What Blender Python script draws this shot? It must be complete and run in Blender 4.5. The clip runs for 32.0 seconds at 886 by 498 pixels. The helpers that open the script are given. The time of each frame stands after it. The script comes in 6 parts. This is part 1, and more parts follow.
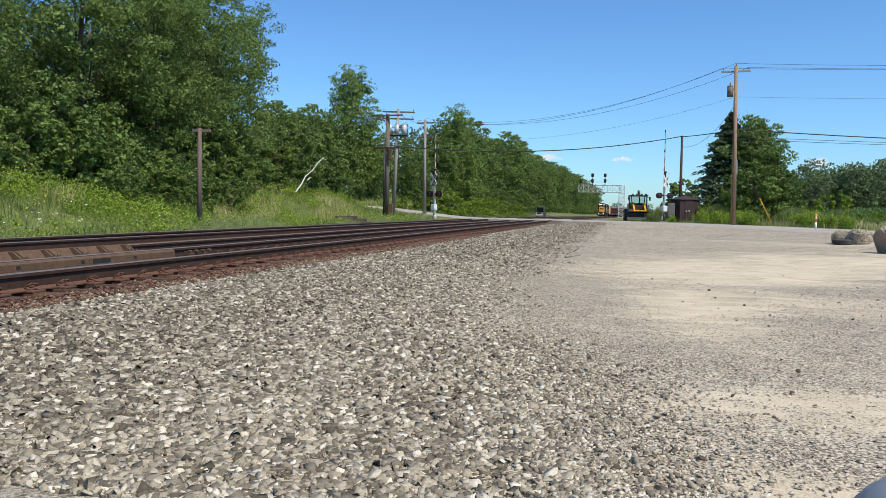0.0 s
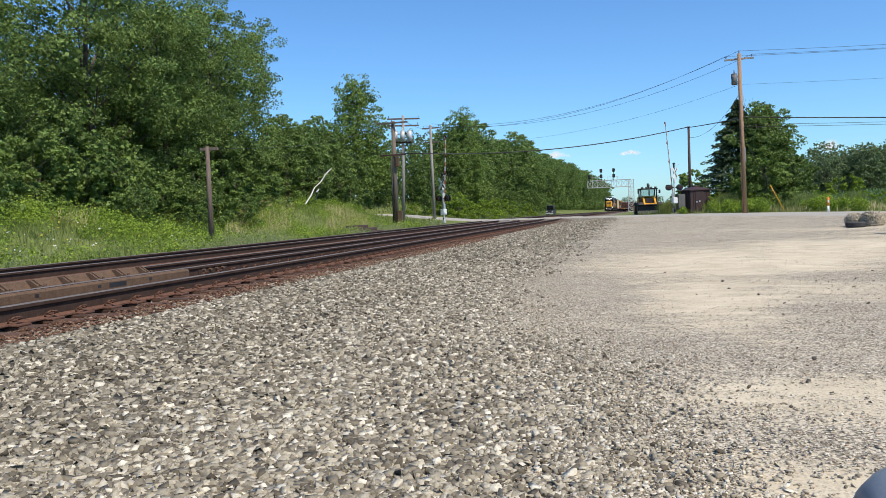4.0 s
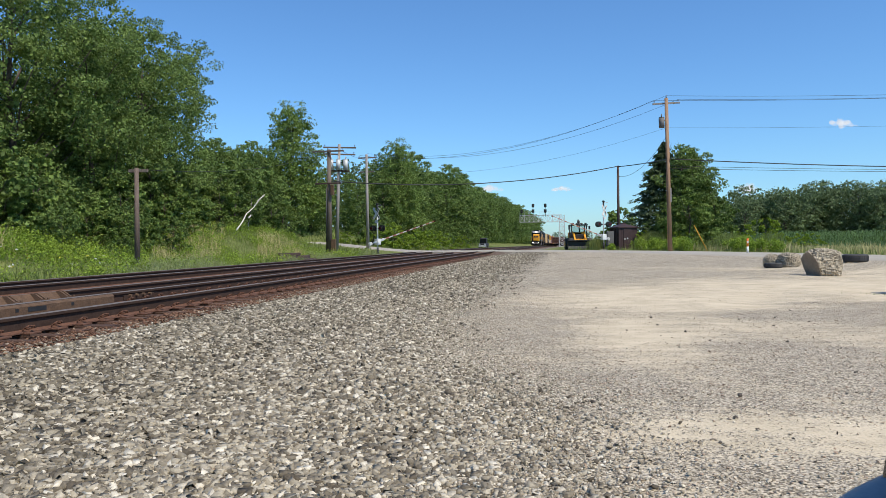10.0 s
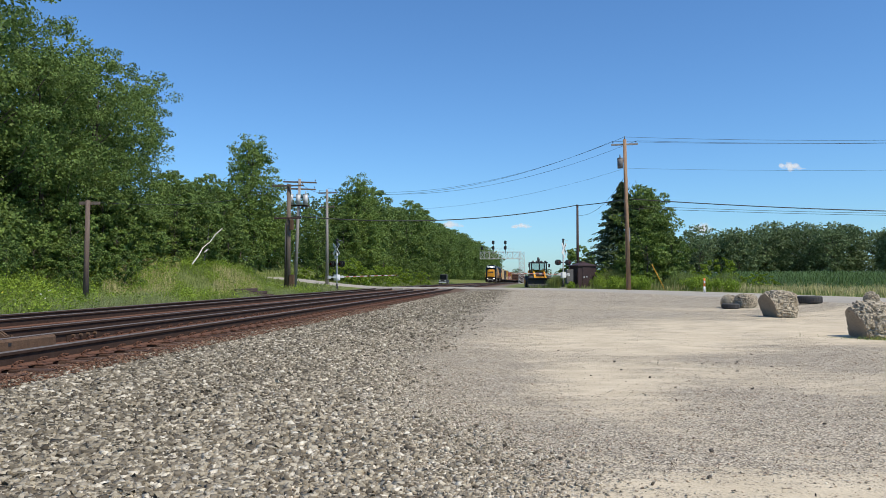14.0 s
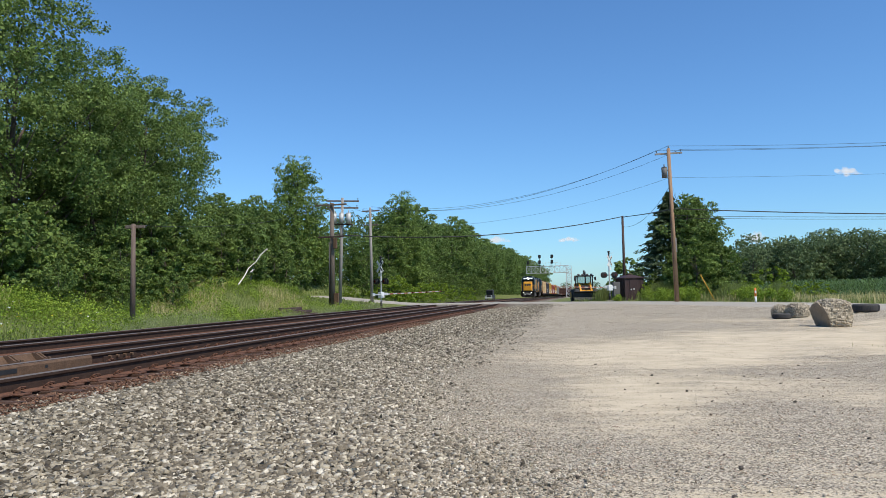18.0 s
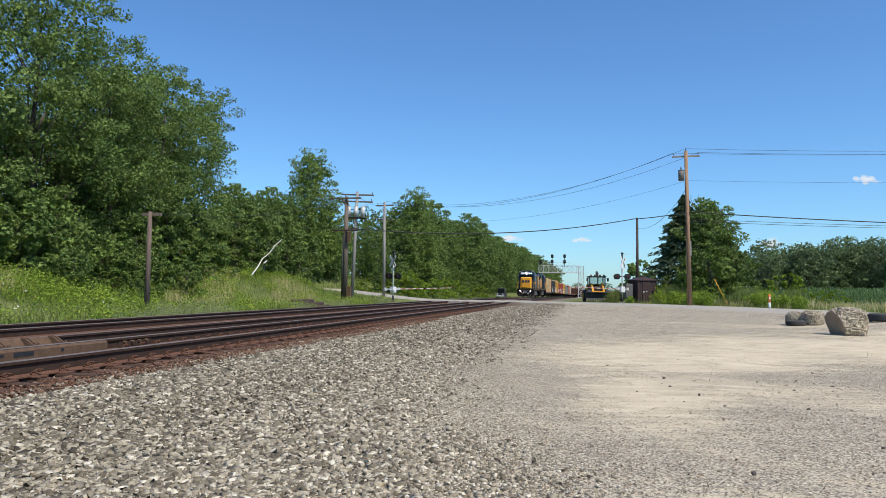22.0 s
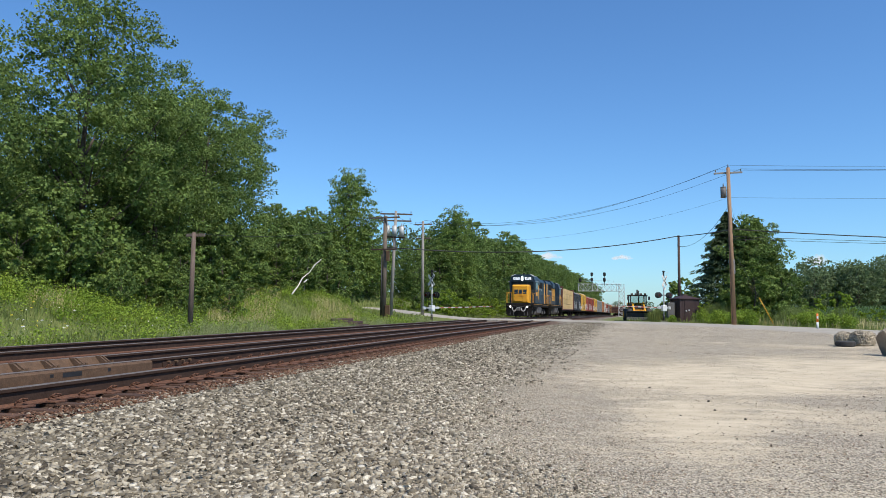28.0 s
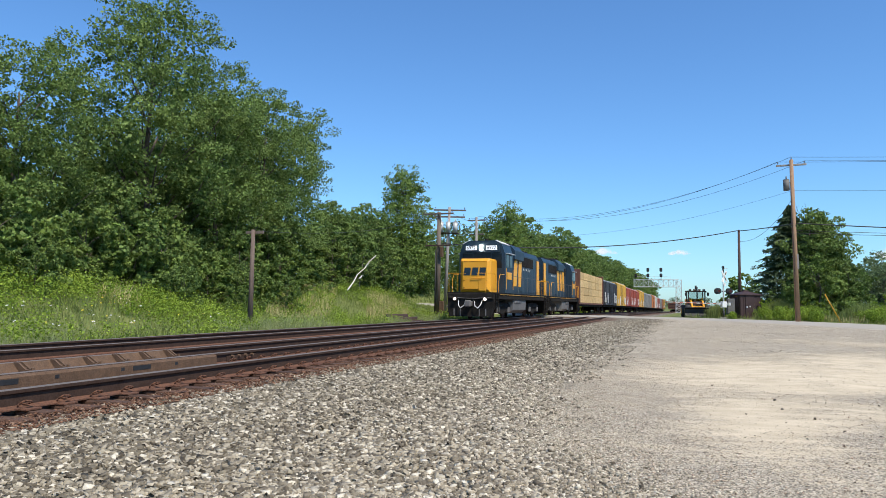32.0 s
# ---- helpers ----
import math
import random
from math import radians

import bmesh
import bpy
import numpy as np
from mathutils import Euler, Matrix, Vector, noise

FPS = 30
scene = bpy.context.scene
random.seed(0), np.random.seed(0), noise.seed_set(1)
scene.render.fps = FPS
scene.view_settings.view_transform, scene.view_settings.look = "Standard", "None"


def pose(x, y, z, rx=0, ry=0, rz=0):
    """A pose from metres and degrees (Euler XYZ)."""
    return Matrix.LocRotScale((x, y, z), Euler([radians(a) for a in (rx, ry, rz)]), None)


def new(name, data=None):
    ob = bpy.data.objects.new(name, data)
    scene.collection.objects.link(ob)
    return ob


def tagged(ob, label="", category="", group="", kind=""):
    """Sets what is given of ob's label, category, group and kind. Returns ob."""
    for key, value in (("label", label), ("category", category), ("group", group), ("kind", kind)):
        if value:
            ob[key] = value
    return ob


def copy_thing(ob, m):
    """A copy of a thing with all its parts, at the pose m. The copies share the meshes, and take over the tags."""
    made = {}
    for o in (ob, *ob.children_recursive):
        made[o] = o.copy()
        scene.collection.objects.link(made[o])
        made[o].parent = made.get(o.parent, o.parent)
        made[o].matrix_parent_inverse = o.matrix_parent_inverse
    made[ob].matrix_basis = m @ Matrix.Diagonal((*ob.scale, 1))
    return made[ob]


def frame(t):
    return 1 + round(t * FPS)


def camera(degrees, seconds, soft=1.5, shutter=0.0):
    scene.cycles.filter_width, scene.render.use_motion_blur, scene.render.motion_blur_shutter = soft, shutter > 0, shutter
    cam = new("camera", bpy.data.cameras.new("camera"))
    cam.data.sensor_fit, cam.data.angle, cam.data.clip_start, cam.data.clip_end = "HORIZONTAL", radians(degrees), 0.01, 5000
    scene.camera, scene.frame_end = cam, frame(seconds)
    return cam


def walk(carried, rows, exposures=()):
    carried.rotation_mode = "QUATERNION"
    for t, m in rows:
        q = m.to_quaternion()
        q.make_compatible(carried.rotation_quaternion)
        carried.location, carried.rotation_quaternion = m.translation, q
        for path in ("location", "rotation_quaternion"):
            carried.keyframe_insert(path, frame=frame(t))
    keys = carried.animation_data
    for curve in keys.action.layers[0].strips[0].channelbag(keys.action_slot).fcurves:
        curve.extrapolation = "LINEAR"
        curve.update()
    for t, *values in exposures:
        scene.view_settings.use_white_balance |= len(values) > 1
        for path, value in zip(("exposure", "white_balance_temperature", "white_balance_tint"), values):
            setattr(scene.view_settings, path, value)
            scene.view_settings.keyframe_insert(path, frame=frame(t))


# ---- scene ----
cam = camera(61.6, 32.0, soft=0.6)
walk(cam, [
    (0.0, pose(-0.188, -0.438, 1.339, 86.873, -0.919, 14.619)),
    (0.5, pose(-0.171, -0.426, 1.314, 86.585, -0.382, 13.746)),
    (1.0, pose(-0.170, -0.430, 1.300, 86.137, -0.168, 13.417)),
    (1.5, pose(-0.175, -0.460, 1.308, 85.383, -0.212, 12.263)),
    (2.0, pose(-0.160, -0.433, 1.333, 85.421, 0.033, 13.383)),
    (2.5, pose(-0.152, -0.436, 1.350, 86.173, 0.498, 16.041)),
    (3.0, pose(-0.155, -0.485, 1.370, 86.470, 1.188, 15.780)),
    (3.5, pose(-0.156, -0.486, 1.370, 86.676, 1.900, 15.412)),
    (5.5, pose(-0.165, -0.506, 1.396, 89.120, 2.469, 15.369)),
    (6.0, pose(-0.173, -0.524, 1.413, 89.344, 2.833, 15.041)),
    (6.5, pose(-0.164, -0.523, 1.410, 89.651, 2.881, 15.092)),
    (7.0, pose(-0.162, -0.543, 1.413, 89.755, 3.063, 15.096)),
    (7.5, pose(-0.171, -0.558, 1.418, 89.808, 3.202, 15.039)),
    (8.0, pose(-0.162, -0.535, 1.409, 89.875, 3.153, 15.101)),
    (8.5, pose(-0.163, -0.531, 1.407, 89.887, 3.163, 15.197)),
    (9.0, pose(-0.164, -0.532, 1.406, 89.914, 3.220, 15.055)),
    (9.5, pose(-0.169, -0.533, 1.401, 89.900, 2.808, 14.473)),
    (10.0, pose(-0.223, -0.517, 1.392, 89.404, 0.608, 10.236)),
    (10.5, pose(-0.258, -0.528, 1.371, 87.634, -1.837, 4.548)),
    (11.0, pose(-0.290, -0.531, 1.375, 86.315, -1.908, 4.193)),
    (11.5, pose(-0.317, -0.491, 1.463, 92.856, -1.476, 5.604)),
    (12.0, pose(-0.351, -0.436, 1.475, 93.872, -0.658, 6.528)),
    (12.5, pose(-0.393, -0.461, 1.456, 92.719, -0.102, 6.796)),
    (13.0, pose(-0.376, -0.375, 1.435, 91.293, -0.028, 7.811)),
    (13.5, pose(-0.280, -0.274, 1.463, 92.692, -0.228, 9.482)),
    (14.0, pose(-0.288, -0.224, 1.482, 92.132, 0.032, 7.160)),
    (14.5, pose(-0.150, -0.055, 1.460, 93.333, 0.371, 8.624)),
    (16.5, pose(-0.015, 0.005, 1.470, 93.938, 0.859, 10.513)),
    (17.0, pose(0.002, -0.001, 1.459, 93.791, 1.560, 10.812)),
    (17.5, pose(-0.004, -0.004, 1.453, 93.471, 1.451, 11.182)),
    (18.0, pose(-0.004, -0.003, 1.452, 93.405, 1.182, 10.841)),
    (18.5, pose(-0.010, 0.001, 1.453, 93.287, 1.149, 11.185)),
    (19.0, pose(0.000, 0.000, 1.450, 93.035, 1.276, 11.337)),
    (19.5, pose(-0.008, -0.002, 1.446, 92.908, 0.735, 11.229)),
    (20.0, pose(-0.020, -0.005, 1.447, 92.966, 0.531, 11.502)),
    (20.5, pose(-0.012, -0.010, 1.453, 93.095, 0.389, 11.605)),
    (21.0, pose(-0.023, -0.008, 1.458, 93.114, 0.287, 11.892)),
    (21.5, pose(-0.026, -0.026, 1.456, 93.130, 0.006, 11.782)),
    (22.0, pose(-0.044, -0.021, 1.444, 93.140, -0.563, 11.715)),
    (22.5, pose(-0.051, -0.045, 1.428, 93.628, -1.137, 12.693)),
    (23.0, pose(-0.054, -0.033, 1.436, 94.107, -1.494, 14.139)),
    (23.5, pose(-0.068, -0.021, 1.429, 94.235, -1.748, 15.192)),
    (24.0, pose(-0.070, -0.026, 1.445, 94.174, -1.978, 15.398)),
    (24.5, pose(-0.064, -0.034, 1.454, 94.238, -1.485, 15.081)),
    (25.0, pose(-0.088, -0.035, 1.464, 94.699, -1.506, 14.995)),
    (25.5, pose(-0.067, -0.054, 1.487, 96.290, -1.599, 13.548)),
    (26.0, pose(-0.059, -0.037, 1.484, 94.855, -1.199, 13.231)),
    (26.5, pose(-0.052, -0.038, 1.488, 94.784, -0.834, 13.934)),
    (28.5, pose(-0.052, -0.026, 1.494, 94.441, -0.572, 14.700)),
    (29.0, pose(-0.054, -0.027, 1.497, 94.383, -0.608, 15.005)),
    (29.5, pose(-0.058, -0.012, 1.494, 94.155, -0.466, 16.133)),
    (30.0, pose(-0.065, -0.012, 1.490, 94.269, -0.360, 16.370)),
    (30.5, pose(-0.057, -0.015, 1.492, 94.447, -0.330, 16.339)),
    (31.0, pose(-0.048, -0.007, 1.486, 94.238, 0.070, 16.212)),
    (31.5, pose(-0.093, -0.042, 1.490, 94.766, -0.457, 16.087)),
    (32.0, pose(-0.127, -0.060, 1.489, 94.156, -0.633, 18.740)),
], [(0.0, 0.0), (2.0, 0.01), (3.0, 0.08), (9.5, 0.03), (10.6, -0.1), (14.0, -0.12), (18.0, -0.07), (22.0, -0.03), (25.0, 0.04), (26.0, -0.04), (29.0, 0.03), (30.0, 0.1), (32.0, 0.14)])

# world and sun
SUN_ELEV, SUN_AZ = 56.0, 124.0  # degrees; azimuth from +y towards +x
world = bpy.data.worlds.new("World")
scene.world = world
world.use_nodes = True
wn = world.node_tree
sky = wn.nodes.new("ShaderNodeTexSky")
sky.sky_type = "NISHITA"
sky.sun_disc = False
sky.sun_elevation = radians(SUN_ELEV)
sky.sun_rotation = radians(SUN_AZ)
sky.air_density = 1.0
sky.dust_density = 0.35
sky.ozone_density = 3.0
bg = wn.nodes["Background"]
bg.inputs[1].default_value = 0.15
deep = wn.nodes.new("ShaderNodeMix")  # a deep clear summer blue
deep.data_type, deep.blend_type = "RGBA", "MULTIPLY"
deep.inputs[0].default_value = 1.0
deep.inputs[7].default_value = (0.56, 0.845, 1.105, 1)
wn.links.new(sky.outputs[0], deep.inputs[6])
wn.links.new(deep.outputs[2], bg.inputs[0])
sun_data = bpy.data.lights.new("sun", "SUN")
sun_data.energy = 4.6
sun_data.angle = radians(0.53)
sun_data.color = (1.0, 0.92, 0.79)
sun = new("sun", sun_data)
_e, _a = radians(SUN_ELEV), radians(SUN_AZ)
sun_dir = Vector((math.sin(_a) * math.cos(_e), math.cos(_a) * math.cos(_e), math.sin(_e)))
sun.matrix_world = sun_dir.to_track_quat("Z", "Y").to_matrix().to_4x4()


# ---- materials ----
def nodes_of(m):
    return m.node_tree.nodes, m.node_tree.links


def material(name, a, b, scale=4.0, rough=0.8, metal=0.0, bump=0.0, bump_scale=40.0, fine=0.5, stretch=(1, 1, 1), vary=0.0, island=0.0, coord="Object", spec=0.5, transmit=0.0):
    """Two-scale mottled surface between the colours a and b, with a fine relief."""
    m = bpy.data.materials.new(name)
    m.use_nodes = True
    n, l = nodes_of(m)
    bs = n["Principled BSDF"]
    tc = n.new("ShaderNodeTexCoord")
    mp = n.new("ShaderNodeMapping")
    mp.inputs["Scale"].default_value = stretch
    l.new(tc.outputs[coord], mp.inputs["Vector"])
    n1 = n.new("ShaderNodeTexNoise")
    n1.inputs["Scale"].default_value = scale
    n1.inputs["Detail"].default_value = 5
    n2 = n.new("ShaderNodeTexNoise")
    n2.inputs["Scale"].default_value = bump_scale
    n2.inputs["Detail"].default_value = 4
    l.new(mp.outputs[0], n1.inputs["Vector"])
    l.new(mp.outputs[0], n2.inputs["Vector"])
    mx = n.new("ShaderNodeMix")
    mx.data_type = "FLOAT"
    mx.inputs[0].default_value = fine
    l.new(n1.outputs[0], mx.inputs[2])
    l.new(n2.outputs[0], mx.inputs[3])
    cr = n.new("ShaderNodeValToRGB")
    cr.color_ramp.elements[0].position = 0.32
    cr.color_ramp.elements[1].position = 0.68
    cr.color_ramp.elements[0].color = (*a, 1)
    cr.color_ramp.elements[1].color = (*b, 1)
    l.new(mx.outputs[0], cr.inputs[0])
    col = cr.outputs[0]
    if vary or island:
        hv = n.new("ShaderNodeHueSaturation")
        mr = n.new("ShaderNodeMapRange")
        k = vary or island
        mr.inputs[3].default_value = 1 - k
        mr.inputs[4].default_value = 1 + k
        if vary:
            l.new(n.new("ShaderNodeObjectInfo").outputs["Random"], mr.inputs[0])
        else:
            l.new(n.new("ShaderNodeNewGeometry").outputs["Random Per Island"], mr.inputs[0])
        l.new(mr.outputs[0], hv.inputs["Value"])
        l.new(col, hv.inputs["Color"])
        col = hv.outputs[0]
    l.new(col, bs.inputs["Base Color"])
    bs.inputs["Roughness"].default_value = rough
    bs.inputs["Metallic"].default_value = metal
    bs.inputs["Specular IOR Level"].default_value = spec
    if bump:
        bp = n.new("ShaderNodeBump")
        bp.inputs["Strength"].default_value = min(1.0, bump)
        bp.inputs["Distance"].default_value = 0.02
        l.new(n2.outputs[0], bp.inputs["Height"])
        l.new(bp.outputs[0], bs.inputs["Normal"])
    if transmit:
        tr = n.new("ShaderNodeBsdfTranslucent")
        ms = n.new("ShaderNodeMixShader")
        ms.inputs[0].default_value = transmit
        l.new(col, tr.inputs[0])
        l.new(bs.outputs[0], ms.inputs[1])
        l.new(tr.outputs[0], ms.inputs[2])
        l.new(ms.outputs[0], n["Material Output"].inputs[0])
    return m


def glow(name, colour, strength):
    m = bpy.data.materials.new(name)
    m.use_nodes = True
    bs = m.node_tree.nodes["Principled BSDF"]
    bs.inputs["Base Color"].default_value = (*colour, 1)
    bs.inputs["Emission Color"].default_value = (*colour, 1)
    bs.inputs["Emission Strength"].default_value = strength
    return m


M = {}
M["steel"] = material("rail_steel", (0.038, 0.022, 0.016), (0.075, 0.046, 0.034), 6, 0.85, 0.0, 0.3, spec=0.15)
M["railtop"] = material("rail_head_steel", (0.1, 0.085, 0.075), (0.19, 0.165, 0.15), 3, 0.65, 0.1, 0.05, stretch=(20, 1, 20))
M["rust"] = material("rusty_plate", (0.075, 0.042, 0.023), (0.155, 0.09, 0.05), 8, 0.9, 0.0, 0.5)
M["rustred"] = material("rusty_clip", (0.07, 0.032, 0.02), (0.17, 0.075, 0.04), 20, 0.9, 0.0, 0.4)
M["tie"] = material("weathered_tie_wood", (0.05, 0.028, 0.018), (0.15, 0.076, 0.045), 5, 0.9, 0, 0.6, 60, stretch=(1, 12, 1), vary=0.25)
M["polewood"] = material("weathered_pole_wood", (0.1, 0.075, 0.055), (0.2, 0.16, 0.125), 3, 0.9, 0, 0.5, 40, stretch=(6, 6, 0.6), vary=0.15)
M["polewarm"] = material("brown_pole_wood", (0.24, 0.14, 0.08), (0.4, 0.25, 0.15), 3, 0.85, 0, 0.4, 40, stretch=(6, 6, 0.6))
M["polestub"] = material("old_red_brown_pole_wood", (0.095, 0.065, 0.05), (0.19, 0.14, 0.11), 3, 0.9, 0, 0.4, 40, stretch=(6, 6, 0.6))
M["poledark"] = material("dark_pole_wood", (0.05, 0.03, 0.025), (0.1, 0.06, 0.05), 3, 0.85, 0, 0.4, 40, stretch=(6, 6, 0.6))
M["polegrey"] = material("grey_pole_wood", (0.22, 0.2, 0.18), (0.36, 0.33, 0.3), 3, 0.9, 0, 0.4, 40, stretch=(6, 6, 0.6))
M["grass"] = material("grass_blades", (0.125, 0.175, 0.04), (0.29, 0.335, 0.1), 0.35, 0.75, 0, 0, 3, island=0.3, transmit=0.35, coord="Object")
M["weed"] = material("leafy_weeds", (0.12, 0.205, 0.022), (0.34, 0.44, 0.06), 0.5, 0.7, 0, 0, 3, island=0.35, transmit=0.32, spec=0.2)
M["gatered"] = material("faded_red_stripe", (0.3, 0.1, 0.07), (0.4, 0.15, 0.1), 3, 0.6)
M["armwhite"] = material("dull_white_stripe", (0.4, 0.39, 0.36), (0.55, 0.54, 0.5), 3, 0.6)
M["lens"] = material("unlit_red_lens", (0.05, 0.006, 0.005), (0.08, 0.01, 0.008), 3, 0.15)
M["haze"] = material("fine_grey_green_grass", (0.26, 0.31, 0.12), (0.4, 0.43, 0.2), 0.5, 0.8, 0, 0, 3, island=0.25, transmit=0.35)
M["straw"] = material("dry_grass", (0.46, 0.39, 0.17), (0.66, 0.57, 0.28), 0.8, 0.8, 0, 0, 3, island=0.3, transmit=0.3)
M["leaf"] = material("broadleaf_foliage", (0.078, 0.137, 0.031), (0.222, 0.302, 0.083), 0.25, 0.6, 0, 0, 1.6, island=0.45, transmit=0.3, spec=0.2)
M["leaf_light"] = material("pale_foliage", (0.112, 0.18, 0.034), (0.25, 0.335, 0.088), 0.3, 0.6, 0, 0, 1.6, island=0.4, transmit=0.3, spec=0.2)
# paler, bluer leaf green: the haze of distance is mixed into the colour
M["leaf_hazed"] = material("hazed_far_foliage", (0.1, 0.155, 0.068), (0.21, 0.265, 0.12), 0.15, 0.6, 0, 0, 0.8, island=0.35, transmit=0.32, spec=0.2)
M["needle"] = material("conifer_foliage", (0.045, 0.08, 0.034), (0.095, 0.14, 0.055), 0.5, 0.6, 0, 0, 2.0, island=0.3, transmit=0.15)
M["bark"] = material("tree_bark", (0.06, 0.045, 0.035), (0.14, 0.11, 0.085), 4, 0.9, 0, 0.6, 25, stretch=(4, 4, 1))
M["deadwood"] = material("bleached_dead_wood", (0.5, 0.46, 0.4), (0.66, 0.62, 0.55), 4, 0.85, 0, 0.3, 25)
M["corn"] = material("corn_leaves", (0.045, 0.1, 0.025), (0.1, 0.17, 0.05), 0.4, 0.6, 0, 0, 2, island=0.3, transmit=0.3)
M["asphalt"] = material("worn_asphalt", (0.3, 0.268, 0.215), (0.42, 0.38, 0.31), 0.8, 0.9, 0, 0.3, 30)
M["rock"] = material("pale_boulder_stone", (0.09, 0.074, 0.052), (0.62, 0.53, 0.39), 8, 0.95, 0, 1.0, 26, fine=0.65, spec=0.2)
M["rockcut"] = material("cut_boulder_face", (0.22, 0.175, 0.13), (0.36, 0.3, 0.23), 3, 0.95, 0, 0.4, 30, spec=0.2)
def stone_material(name, ramp_colours):
    m = bpy.data.materials.new(name)
    m.use_nodes = True
    n, l = nodes_of(m)
    bs = n["Principled BSDF"]
    bs.inputs["Roughness"].default_value = 0.9
    bs.inputs["Specular IOR Level"].default_value = 0.25
    g = n.new("ShaderNodeNewGeometry")
    cr = n.new("ShaderNodeValToRGB")
    e = cr.color_ramp.elements
    while len(e) < len(ramp_colours):
        e.new(0.5)
    for el, (p, c) in zip(e, ramp_colours):
        el.position, el.color = p, (*c, 1)
    l.new(g.outputs["Random Per Island"], cr.inputs[0])
    no = n.new("ShaderNodeTexNoise")
    no.inputs["Scale"].default_value = 60
    no.inputs["Detail"].default_value = 5
    l.new(g.outputs["Position"], no.inputs["Vector"])
    mr = n.new("ShaderNodeMapRange")
    mr.inputs[3].default_value, mr.inputs[4].default_value = 0.6, 1.4
    l.new(no.outputs[0], mr.inputs[0])
    hv = n.new("ShaderNodeHueSaturation")
    l.new(mr.outputs[0], hv.inputs["Value"])
    l.new(cr.outputs[0], hv.inputs["Color"])
    l.new(hv.outputs[0], bs.inputs["Base Color"])
    bp = n.new("ShaderNodeBump")
    bp.inputs["Strength"].default_value = 0.5
    bp.inputs["Distance"].default_value = 0.01
    l.new(no.outputs[0], bp.inputs["Height"])
    l.new(bp.outputs[0], bs.inputs["Normal"])
    return m


M["ballast"] = stone_material("crushed_stone", ((0.0, (0.0616, 0.0502, 0.0361)), (0.28, (0.158, 0.135, 0.0968)), (0.6, (0.268, 0.232, 0.17)), (0.87, (0.405, 0.356, 0.268)), (1.0, (0.651, 0.59, 0.471))))
M["ballast_pale"] = stone_material("pale_crushed_stone", ((0.0, (0.099, 0.081, 0.0576)), (0.28, (0.211, 0.18, 0.131)), (0.6, (0.342, 0.297, 0.218)), (0.87, (0.477, 0.421, 0.32)), (1.0, (0.702, 0.639, 0.513))))
M["gravelmix"] = stone_material("mixed_gravel", ((0.0, (0.2, 0.168, 0.122)), (0.3, (0.36, 0.305, 0.222)), (0.65, (0.45, 0.39, 0.295)), (1.0, (0.74, 0.67, 0.54))))
M["ballast_rusty"] = stone_material("rust_stained_stone", ((0.0, (0.075, 0.0525, 0.0413)), (0.4, (0.15, 0.112, 0.09)), (0.8, (0.247, 0.203, 0.165)), (1.0, (0.375, 0.338, 0.3))))
M["rust_debris"] = stone_material("rust_red_splinters", ((0.0, (0.064, 0.032, 0.02)), (0.4, (0.16, 0.08, 0.048)), (0.85, (0.24, 0.132, 0.08)), (1.0, (0.336, 0.264, 0.192))))
M["pebble"] = stone_material("grey_pebbles", ((0.0, (0.28, 0.238, 0.172)), (0.45, (0.42, 0.31, 0.225)), (0.85, (0.54, 0.475, 0.36)), (1.0, (0.76, 0.69, 0.55))))
M["clod"] = material("dark_clod", (0.06, 0.05, 0.04), (0.12, 0.1, 0.08), 9, 0.95, 0, 0.5, 40)
M["rubber"] = material("dusty_rubber", (0.03, 0.03, 0.03), (0.07, 0.065, 0.06), 5, 0.85, 0, 0.2)
M["shed"] = material("brown_painted_steel", (0.035, 0.018, 0.017), (0.06, 0.032, 0.03), 2, 0.6, 0, 0.1, 20)
M["galv"] = material("galvanised_steel", (0.42, 0.43, 0.43), (0.6, 0.61, 0.6), 6, 0.55, 0.3, 0.05)
M["silver"] = material("silver_paint", (0.5, 0.5, 0.5), (0.66, 0.66, 0.65), 6, 0.5, 0.2, 0.05)
M["black"] = material("black_paint", (0.012, 0.012, 0.013), (0.03, 0.03, 0.03), 4, 0.6, 0, 0.05)
M["white"] = material("white_paint", (0.7, 0.7, 0.68), (0.82, 0.82, 0.8), 3, 0.6, 0, 0.03)
M["redpaint"] = material("red_paint", (0.5, 0.05, 0.03), (0.6, 0.08, 0.05), 3, 0.6)
M["orange"] = material("orange_plastic", (0.75, 0.17, 0.02), (0.85, 0.24, 0.04), 3, 0.5)
M["yellow"] = material("loco_yellow", (0.74, 0.32, 0.015), (0.84, 0.4, 0.03), 1.5, 0.45, 0, 0.02)
M["navy"] = material("loco_dark_blue", (0.007, 0.02, 0.036), (0.017, 0.042, 0.066), 1.2, 0.5, 0, 0.02)
M["under"] = material("sooty_underframe", (0.01, 0.009, 0.008), (0.034, 0.03, 0.026), 3, 0.95, 0, 0.2, spec=0.12)
M["tank"] = material("grey_fuel_tank", (0.1, 0.095, 0.09), (0.18, 0.17, 0.16), 2, 0.7, 0, 0.1)
M["glass"] = material("dark_cab_glass", (0.008, 0.01, 0.012), (0.014, 0.018, 0.02), 2, 0.15, 0, spec=0.2)
M["pane"] = bpy.data.materials.new("clear_cab_pane")
M["pane"].use_nodes = True
pane_bs = M["pane"].node_tree.nodes["Principled BSDF"]
pane_bs.inputs["Base Color"].default_value = (0.7, 0.76, 0.76, 1)
pane_bs.inputs["Roughness"].default_value = 0.05
pane_bs.inputs["Transmission Weight"].default_value = 1.0
pane_bs.inputs["IOR"].default_value = 1.1
